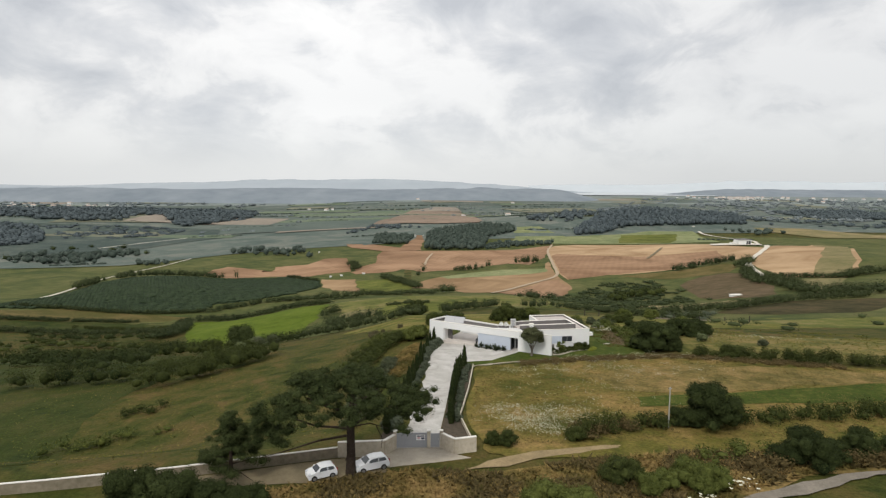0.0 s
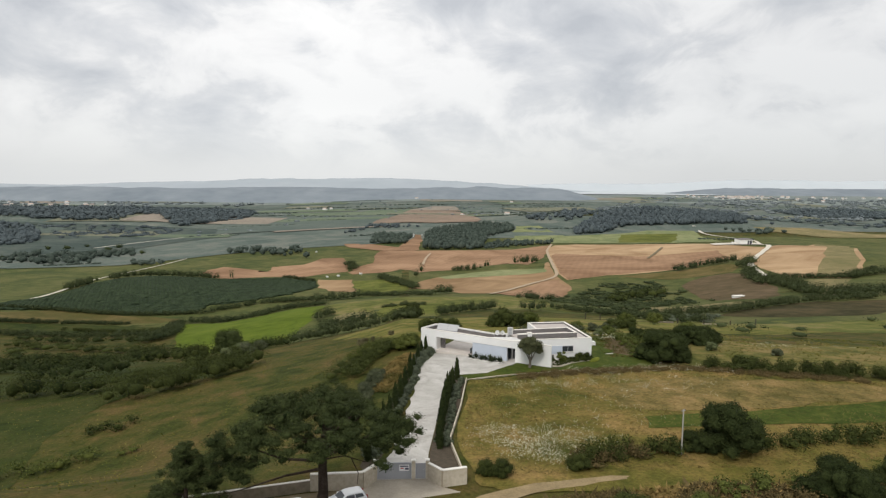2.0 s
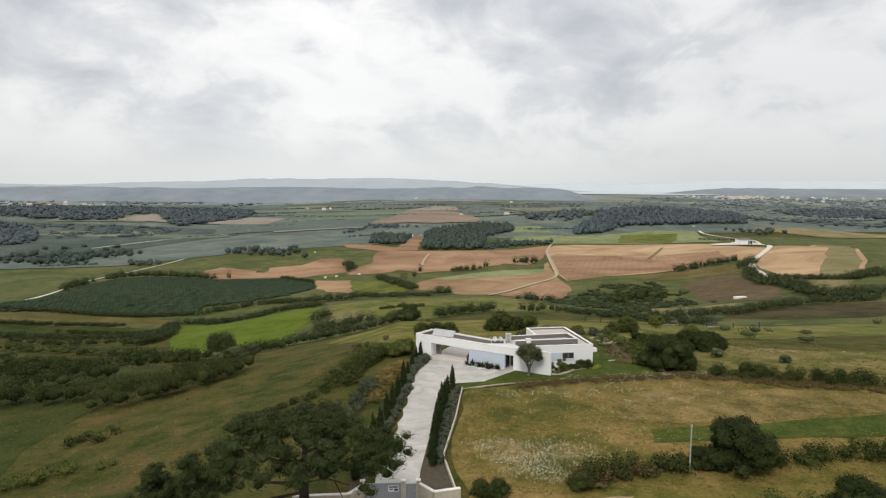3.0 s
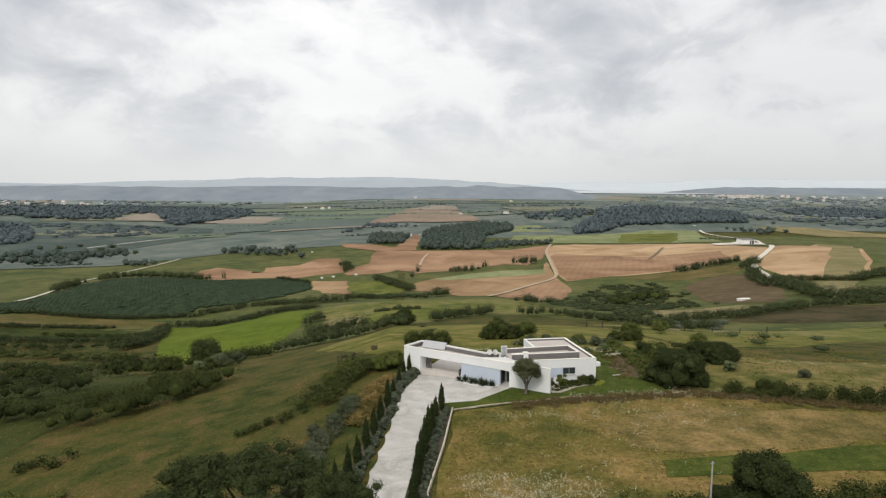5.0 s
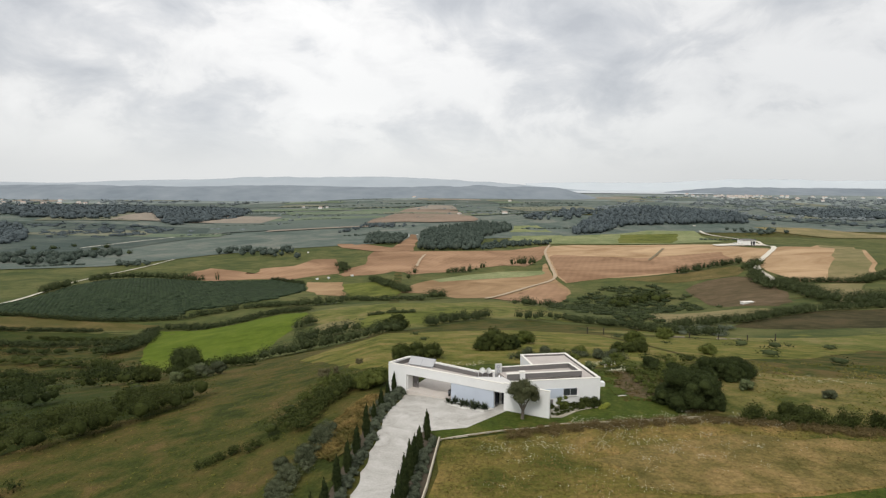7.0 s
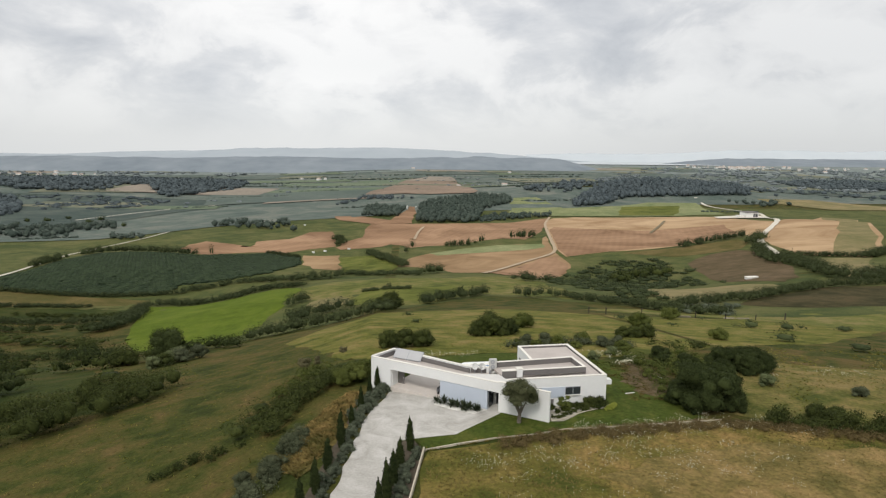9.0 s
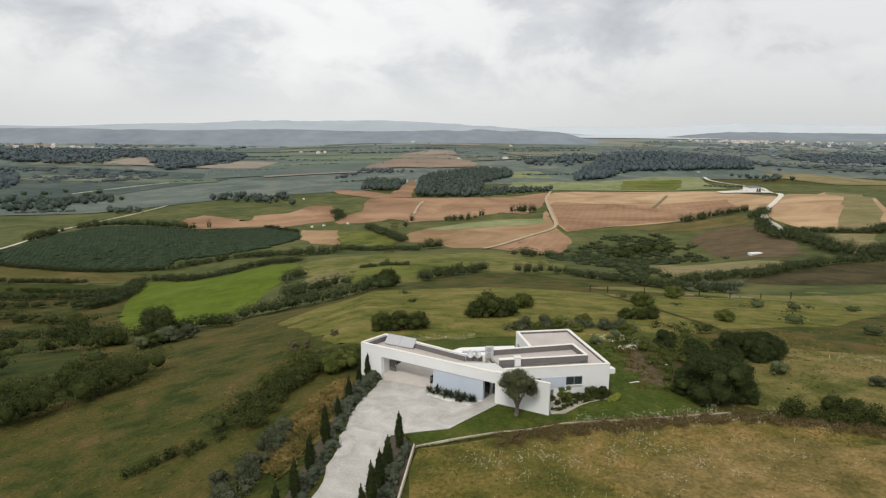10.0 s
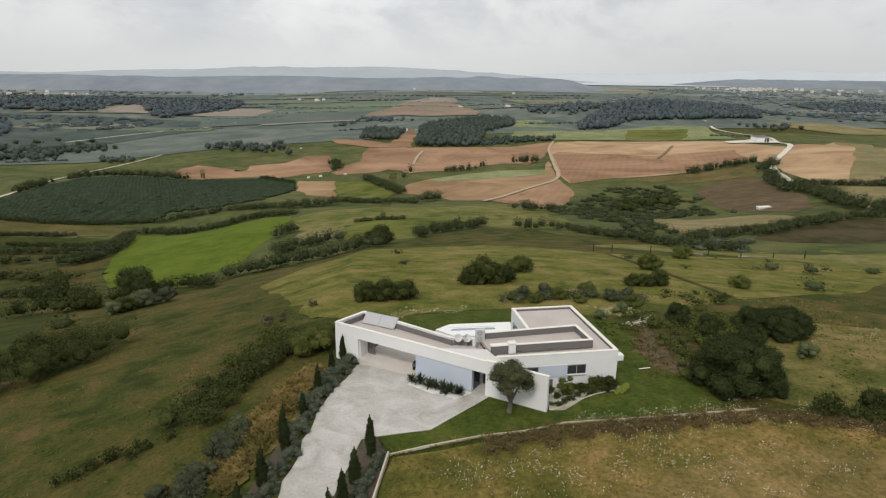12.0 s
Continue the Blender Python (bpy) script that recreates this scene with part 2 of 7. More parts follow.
M["gravel"] = material("white_pebbles", blotchy((0.55, 0.53, 0.48), (0.78, 0.76, 0.71), 0.8, 0.12), 0.95, bump=0.02)
M["bark"] = material("dark_bark", blotchy((0.022, 0.016, 0.012), (0.075, 0.058, 0.046), 0.6, 0.08), 0.95, bump=0.02, spec=0.06)
M["dead"] = material("bark_mulch", plain((0.085, 0.070, 0.052), 0.3, 2), 0.95, spec=0.06)
M["car_white"] = material("white_car_paint", plain((0.78, 0.79, 0.80), 0.02, 1), 0.25, spec=0.5)
M["rubber"] = material("black_rubber", plain((0.02, 0.02, 0.02), 0.2, 6), 0.8)
M["alloy"] = material("alloy_rim", plain((0.45, 0.45, 0.46), 0.1, 5), 0.35, metal=0.8)
M["red_glass"] = material("red_lamp_glass", plain((0.35, 0.02, 0.02), 0.1, 5), 0.2)
M["clear_glass"] = material("headlight_glass", plain((0.55, 0.57, 0.6), 0.1, 5), 0.15)
M["pool"] = material("pool_water", plain((0.25, 0.32, 0.40), 0.10, 1), 0.05, spec=0.5)
M["wood_post"] = material("weathered_wood", plain((0.05, 0.042, 0.034), 0.25, 4), 0.95)
M["sign"] = material("white_sign_board", plain((0.8, 0.8, 0.8), 0.03, 2), 0.5)
M["sign_dark"] = material("sign_ink", plain((0.06, 0.06, 0.10), 0.1, 5), 0.6)
M["sign_red"] = material("sign_red_ink", plain((0.45, 0.04, 0.05), 0.1, 5), 0.6)
M["flower"] = material("white_umbels", leafy((0.40, 0.39, 0.28), (0.72, 0.69, 0.54)), 0.9)
M["yellow_flower"] = material("yellow_green_cushion", leafy((0.16, 0.19, 0.03), (0.28, 0.30, 0.06)), 0.9, spec=0.06)
M["leaf_bush"] = material("bush_leaves", leafy((0.010, 0.017, 0.006), (0.068, 0.080, 0.022)), 0.85, spec=0.06)
M["leaf_light"] = material("light_bush_leaves", leafy((0.026, 0.038, 0.009), (0.120, 0.135, 0.035)), 0.85, spec=0.06)
M["leaf_pine"] = material("pine_needles", leafy((0.013, 0.021, 0.007), (0.074, 0.090, 0.032)), 0.85, spec=0.06)
M["leaf_cypress"] = material("cypress_leaves", leafy((0.008, 0.014, 0.005), (0.034, 0.044, 0.014)), 0.85, spec=0.06)
M["leaf_olive"] = material("olive_leaves", leafy((0.026, 0.034, 0.014), (0.115, 0.120, 0.060)), 0.8, spec=0.1)
M["leaf_grey"] = material("grey_lavender_leaves", leafy((0.030, 0.038, 0.020), (0.112, 0.124, 0.070)), 0.9, spec=0.06)
M["leaf_reed"] = material("reed_leaves", leafy((0.045, 0.060, 0.025), (0.15, 0.17, 0.08)), 0.85, spec=0.06)
M["leaf_far"] = material("far_tree_leaves", leafy((0.022, 0.032, 0.015), (0.074, 0.089, 0.037)), 0.9, spec=0.06)
# wood leaves with blue-grey distance haze painted in, thin here and thicker below
M["leaf_hazy"] = material("hazed_wood_leaves", leafy((0.068, 0.086, 0.094), (0.105, 0.126, 0.130)), 0.95, spec=0.06)
M["leaf_pale"] = material("pale_hazed_leaves", leafy((0.150, 0.178, 0.186), (0.225, 0.250, 0.252)), 0.95, spec=0.06)
M["leaf_brown"] = material("dry_bramble_leaves", leafy((0.042, 0.034, 0.014), (0.155, 0.115, 0.050)), 0.9, spec=0.06)
M["agave"] = material("dark_palm_leaves", leafy((0.020, 0.030, 0.018), (0.075, 0.090, 0.05)), 0.6, spec=0.06)
M["far_white"] = material("far_whitewash", plain((0.72, 0.72, 0.70), 0.08, 0.05), 0.9)
M["far_roof"] = material("far_clay_roof", plain((0.46, 0.37, 0.32), 0.15, 0.1), 0.9)
M["leaf_dark"] = material("dark_evergreen_leaves", leafy((0.009, 0.015, 0.005), (0.052, 0.066, 0.022)), 0.85, spec=0.06)
M["leaf_mauve"] = material("grey_mauve_leaves", leafy((0.042, 0.052, 0.032), (0.122, 0.140, 0.094)), 0.9, spec=0.06)
M["leaf_tan"] = material("dry_plume_leaves", leafy((0.066, 0.062, 0.030), (0.165, 0.148, 0.080)), 0.9, spec=0.06)
M["bare_soil"] = material("bare_brown_soil", meadow([(0.062, 0.055, 0.026), (0.105, 0.080, 0.046), (0.15, 0.115, 0.075)], 6, 1.5), 0.95, bump=0.08, spec=0.06)
M["pebbles"] = material("buff_pebbles", blotchy((0.20, 0.175, 0.125), (0.48, 0.45, 0.38), 1.2, 0.18), 0.95, bump=0.02)
M["pale_roof"] = material("pale_roof_membrane", plain((0.60, 0.585, 0.56), 0.08, 0.8), 0.9)
M["olive_bark"] = material("pale_olive_bark", blotchy((0.11, 0.095, 0.078), (0.22, 0.19, 0.155), 0.4, 0.06), 0.95, bump=0.02, spec=0.06)
M["plateau"] = material("dry_plateau_grass", meadow([(0.062, 0.074, 0.018), (0.108, 0.108, 0.030), (0.155, 0.135, 0.046), (0.215, 0.165, 0.068)], 12, 3), 0.9, bump=0.3, spec=0.06)
M["cover"] = material("dark_grey_cover_cloth", plain((0.10, 0.105, 0.11), 0.15, 4), 0.7)
M["pale_path"] = material("pale_dusty_path", plain((0.27, 0.205, 0.115), 0.35, 0.6), 0.95, spec=0.06)
M["grey_path"] = material("grey_dusty_track", plain((0.21, 0.185, 0.15), 0.3, 0.5), 0.95, spec=0.06)
# scrub green turned bluish with painted distance haze
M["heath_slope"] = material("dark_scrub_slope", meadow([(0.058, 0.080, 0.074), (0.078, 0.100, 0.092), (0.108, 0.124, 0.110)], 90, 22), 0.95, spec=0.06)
M["knoll"] = material("dry_heath_pasture", meadow([(0.085, 0.068, 0.036), (0.120, 0.088, 0.052), (0.155, 0.112, 0.070)], 30, 8), 0.95, spec=0.06)
M["dark_field"] = material("dark_fallow", meadow([(0.034, 0.034, 0.014), (0.060, 0.052, 0.024), (0.085, 0.066, 0.034)], 20, 5), 0.95, spec=0.06)


# ---- mesh helpers ----
def sstep(a, b, v):
    u = np.clip((v - a) / (b - a), 0.0, 1.0)
    return u * u * (3 - 2 * u)


def hill(x, y, cx, cy, sx, sy, high):
    return high * np.exp(-((x - cx) / sx) ** 2 / 2 - ((y - cy) / sy) ** 2 / 2)


# hollows and rises of the valley: centre, spread, height
DIPS = [(-150, 250, 70, 60, -15.3), (-110, 140, 45, 45, -4.6), (150, 285, 45, 70, -8.1), (-250, 420, 60, 90, 3.4), (-60, 230, 45, 50, 2.9),
        (100, 130, 30, 25, -2.2), (120, 400, 60, 60, -2.8), (-90, 470, 60, 60, -5.3), (0, 150, 40, 40, -2.8), (530, 1190, 160, 75, 11)]


def land(x, y):
    """Height of the ground: a spur with the house on it, falling to a valley, then a far plain."""
    x, y = np.asarray(x, float), np.asarray(y, float)
    z = 0.012 * np.clip(-y, 0, 70)
    back = np.logaddexp(0, (y - 7) / 9) * 9 - np.logaddexp(0, (y - 290) / 60) * 60
    z = z - 0.17 * back - 10.5 * (1 - np.exp(-np.clip(y - 250, 0, None) / 200))
    side = 13.5 * (1 - np.exp(-np.clip(-x - 4, 0, None) / 42))
    z = z - side * (1 - 0.75 * sstep(110, 260, y)) * (0.13 + 0.87 * sstep(-55, -30, y))
    z = z - 0.05 * np.clip(x - 38, 0, 90) * sstep(-15, 20, y) * (1 - sstep(60, 200, y))
    z = z - hill(x, y, 0, 0, 3.6, 4.5, 0.4)
    z = z + hill(x, y, 420, 430, 125, 190, 24) - 12 * sstep(60, 500, -x) * sstep(200, 600, y)
    z = z + hill(x, y, 430, 1250, 260, 160, 22) + hill(x, y, -900, 1500, 420, 200, 26) * sstep(1000, 1300, y)
    z = z + 30 * sstep(1500, 3300, y)
    for cx, cy, sx, sy, high in DIPS:
        z = z + hill(x, y, cx, cy, sx, sy, high)
    far = sstep(60, 300, np.hypot(x - 10, y + 10)) * (1 - sstep(450, 800, y))
    return z + far * 1.2 * np.sin(x / 41 + 1.3 * np.sin(y / 67)) * np.sin(y / 53 + 0.7)


def mesh_object(name, verts, faces, mat, parent=None, smooth=False):
    me = bpy.data.meshes.new(name)
    if isinstance(faces, tuple):
        quads, tris = faces
        me.vertices.add(len(verts))
        me.vertices.foreach_set("co", np.asarray(verts, np.float32).ravel())
        loops = np.concatenate([quads.ravel(), tris.ravel()]).astype(np.int32)
        me.loops.add(len(loops))
        me.loops.foreach_set("vertex_index", loops)
        me.polygons.add(len(quads) + len(tris))
        me.polygons.foreach_set("loop_start", np.concatenate([np.arange(len(quads)) * 4, len(quads) * 4 + np.arange(len(tris)) * 3]).astype(np.int32))
        me.update(calc_edges=True)
    else:
        me.from_pydata([tuple(v) for v in verts], [], faces)
    me.materials.append(mat)
    if smooth:
        me.shade_smooth()
    ob = new(name, me)
    ob.parent = parent
    return ob


def part(name, bm, mat, parent=None, label=""):
    """Links a bmesh as one mesh object under a thing or a part."""
    me = bpy.data.meshes.new(name)
    bmesh.ops.recalc_face_normals(bm, faces=bm.faces)
    bm.to_mesh(me)
    bm.free()
    me.materials.append(mat)
    ob = new(name, me)
    ob.parent = parent
    if label:
        tagged(ob, label)
    return ob


def thing(name, label, category, x=0.0, y=0.0, z=0.0, rz=0.0, group="", kind=""):
    ob = new(name)
    ob.matrix_basis = pose(x, y, z, 0, 0, rz)
    return tagged(ob, label, category, group, kind)


def place(x, y, z, rz=0.0, s=1.0, tall=1.0):
    return pose(x, y, z, 0, 0, rz) @ Matrix.Diagonal((s, s, s * tall, 1))


def box(sx, sy, sz, m=None, bevel=0.0, bm=None):
    """A box standing on its base, centred in x and y."""
    bm = bm or bmesh.new()
    got = bmesh.ops.create_cube(bm, size=1.0)["verts"]
    bmesh.ops.transform(bm, verts=got, matrix=(m or Matrix()) @ Matrix.Translation((0, 0, sz / 2)) @ Matrix.Diagonal((sx, sy, sz, 1)))
    if bevel:
        edges = list({e for v in got for e in v.link_edges})
        bmesh.ops.bevel(bm, geom=edges, offset=bevel, segments=2, affect="EDGES", profile=0.5)
    return bm


def prism(poly, z0, z1, bm=None):
    bm = bm or bmesh.new()
    lo = [bm.verts.new((x, y, z0)) for x, y in poly]
    hi = [bm.verts.new((x, y, z1)) for x, y in poly]
    n = len(poly)
    bm.faces.new(lo[::-1])
    bm.faces.new(hi)
    for k in range(n):
        bm.faces.new((lo[k], lo[(k + 1) % n], hi[(k + 1) % n], hi[k]))
    return bm


def seg(p, q, thick, z0, z1, side=0.0, bm=None):
    """A straight wall from p to q; side shifts it to its left by so many metres."""
    p, q = Vector(p), Vector(q)
    d = (q - p).normalized()
    n = Vector((-d.y, d.x))
    a, b = n * (side - thick / 2), n * (side + thick / 2)
    return prism([tuple(p + a), tuple(q + a), tuple(q + b), tuple(p + b)], z0, z1, bm)


def cyl(r0, r1, a, b, sides=10, bm=None):
    """A tapered round bar from a to b."""
    bm = bm or bmesh.new()
    a, b = Vector(a), Vector(b)
    d = b - a
    m = Matrix.Translation((a + b) / 2) @ d.to_track_quat("Z", "Y").to_matrix().to_4x4()
    bmesh.ops.create_cone(bm, cap_ends=True, segments=sides, radius1=r0, radius2=r1, depth=d.length, matrix=m)
    return bm


def drape(name, poly, lift, step, mat, label, category, wobble=0.0, kind="structure"):
    """A sheet of ground cover that follows the land, with a slightly uneven edge."""
    rng = random.Random(len(name) + len(poly) * 7)
    pts = []
    for k, p in enumerate(poly):
        q = poly[(k + 1) % len(poly)]
        n = max(2, min(9, int(math.dist(p, q) / (step * 1.5))))
        for j in range(n):
            u = j / n
            w = wobble * math.sin(math.pi * u) if j else 0
            pts.append((p[0] + (q[0] - p[0]) * u + rng.uniform(-w, w), p[1] + (q[1] - p[1]) * u + rng.uniform(-w, w)))
    bm = bmesh.new()
    bm.faces.new([bm.verts.new((x, y, 0)) for x, y in pts])
    bmesh.ops.triangulate(bm, faces=bm.faces[:])
    for axis in (0, 1):
        lo, hi = min(p[axis] for p in pts), max(p[axis] for p in pts)
        cuts = np.arange(math.floor(lo / step) * step + step, hi, step)
        normal = (1, 0, 0) if axis == 0 else (0, 1, 0)
        for c in cuts:
            bmesh.ops.bisect_plane(bm, geom=bm.verts[:] + bm.edges[:] + bm.faces[:], plane_co=tuple(c * v for v in normal), plane_no=normal)
    for v in bm.verts:
        v.co.z = float(land(v.co.x, v.co.y)) + lift
    for f in bm.faces:
        f.smooth = True
    return tagged(part(name, bm, mat), label, category, kind=kind)


def strip(name, line, width, lift, mat, label, category, step=3.0):
    """A road or path along a line, lying on the land."""
    pts = []
    for p, q in zip(line, line[1:]):
        n = max(1, int(math.dist(p, q) / step))
        pts += [Vector(p).lerp(Vector(q), k / n) for k in range(n)]
    pts.append(Vector(line[-1]))
    for _ in range(6):
        pts = [pts[0]] + [(a + b * 2 + c) / 4 for a, b, c in zip(pts, pts[1:], pts[2:])] + [pts[-1]]
    verts, faces = [], []
    for k, p in enumerate(pts):
        d = (pts[min(k + 1, len(pts) - 1)] - pts[max(k - 1, 0)]).normalized()
        n = Vector((-d.y, d.x)) * width / 2 * (1 + 0.12 * math.sin(k * 1.7))
        for q in (p - n, p + n):
            verts.append((q.x, q.y, float(land(q.x, q.y)) + lift))
        if k:
            i = 2 * k
            faces.append((i - 2, i - 1, i + 1, i))
    return tagged(mesh_object(name, verts, faces, mat, smooth=True), label, category, kind="structure")


ICO = bmesh.new()
bmesh.ops.create_icosphere(ICO, subdivisions=2, radius=1.0)
ICO_V = np.array([v.co[:] for v in ICO.verts])
ICO_F = np.array([[v.index for v in f.verts] for f in ICO.faces])
ICO.free()


ICO = bmesh.new()
bmesh.ops.create_icosphere(ICO, subdivisions=1, radius=1.0)
LOW_V = np.array([v.co[:] for v in ICO.verts])
LOW_F = np.array([[v.index for v in f.verts] for f in ICO.faces])
ICO.free()


def foliage(blobs, count, leaf, seed, up=0.15, core=0.66, fuzz=0.5, simple=False, slim=0.6):
    """Leaves as small four-cornered faces over ellipsoids (x, y, z, rx, ry, rz), with a rough dark heart in each."""
    rng = np.random.default_rng(seed)
    b = np.asarray(blobs, float)
    area = (b[:, 3] * b[:, 4] + b[:, 3] * b[:, 5] + b[:, 4] * b[:, 5])
    pick = rng.choice(len(b), count, p=area / area.sum())
    d = rng.normal(size=(count, 3))
    d /= np.linalg.norm(d, axis=1)[:, None]
    d[:, 2] = np.where(d[:, 2] < -0.45, -d[:, 2], d[:, 2])
    r = 1.05 - fuzz * rng.random(count) ** 1.4 + 0.10 * rng.normal(size=count)
    c = b[pick, :3] + d * b[pick, 3:] * r[:, None]
    n = d / b[pick, 3:]
    n /= np.linalg.norm(n, axis=1)[:, None]
    n = n + rng.normal(size=(count, 3)) * 0.55 + (0, 0, up)
    n /= np.linalg.norm(n, axis=1)[:, None]
    t = np.cross(n, rng.normal(size=(count, 3)))
    t /= np.linalg.norm(t, axis=1)[:, None]
    s = np.cross(n, t)
    size = leaf * rng.uniform(0.55, 1.25, count)[:, None]
    quad = np.stack([c - t * size, c - s * size * slim, c + t * size, c + s * size * slim], 1).reshape(-1, 3)
    verts, tris = [quad], [np.zeros((0, 3), int)]
    base = 4 * count
    if core:
        cv, cf = (LOW_V, LOW_F) if simple else (ICO_V, ICO_F)
        for k, row in enumerate(b):
            wob = 1 + 0.16 * np.sin(cv @ np.array([3.1, 2.3, 4.7]) * 2 + k)[:, None]
            verts.append(row[:3] + cv * row[3:] * core * wob)
            tris.append(cf + base)
            base += len(cv)
    return np.concatenate(verts), (np.arange(4 * count).reshape(-1, 4), np.concatenate(tris))


def blobs_in(rng, n, rx, ry, rz, z0, small, spread=0.75):
    """Clumps of uneven size filling a rounded form."""
    rows = []
    for _ in range(n):
        a, r = rng.uniform(0, 2 * math.pi), spread * math.sqrt(rng.random())
        h = rng.uniform(0.15, 1.0)
        w = small * rng.uniform(0.7, 1.25)
        k = math.sqrt(max(0.1, 1 - (h * 0.85) ** 2))
        rows.append((rx * r * k * math.cos(a), ry * r * k * math.sin(a), z0 + rz * h * 0.8, w, w, w * 0.85))
    return rows


# ---- the land ----
def axis_steps(lo, hi, fine, near_lo, near_hi, grow=1.042):
    mid = list(np.arange(near_lo, near_hi + fine, fine))
    out, step = [], fine
    v = mid[-1]
    while v < hi:
        step *= grow
        v += step
        out.append(v)
    before, step, v = [], fine, mid[0]
    while v > lo:
        step *= grow
        v -= step
        before.append(v)
    return np.array(before[::-1] + mid + out)


GX = axis_steps(-4500, 4700, 1.7, -90, 100)
GY = axis_steps(-900, 4750, 1.7, -100, 120)
XX, YY = np.meshgrid(GX, GY)
ZZ = land(XX, YY)
w = len(GX)
cells = [(j * w + i, j * w + i + 1, (j + 1) * w + i + 1, (j + 1) * w + i) for j in range(len(GY) - 1) for i in range(w - 1)]
tagged(mesh_object("ground", np.stack([XX, YY, ZZ], -1).reshape(-1, 3), cells, M["ground"], smooth=True),
       "rolling green and dry grassland falling to a valley", "ground", kind="structure")

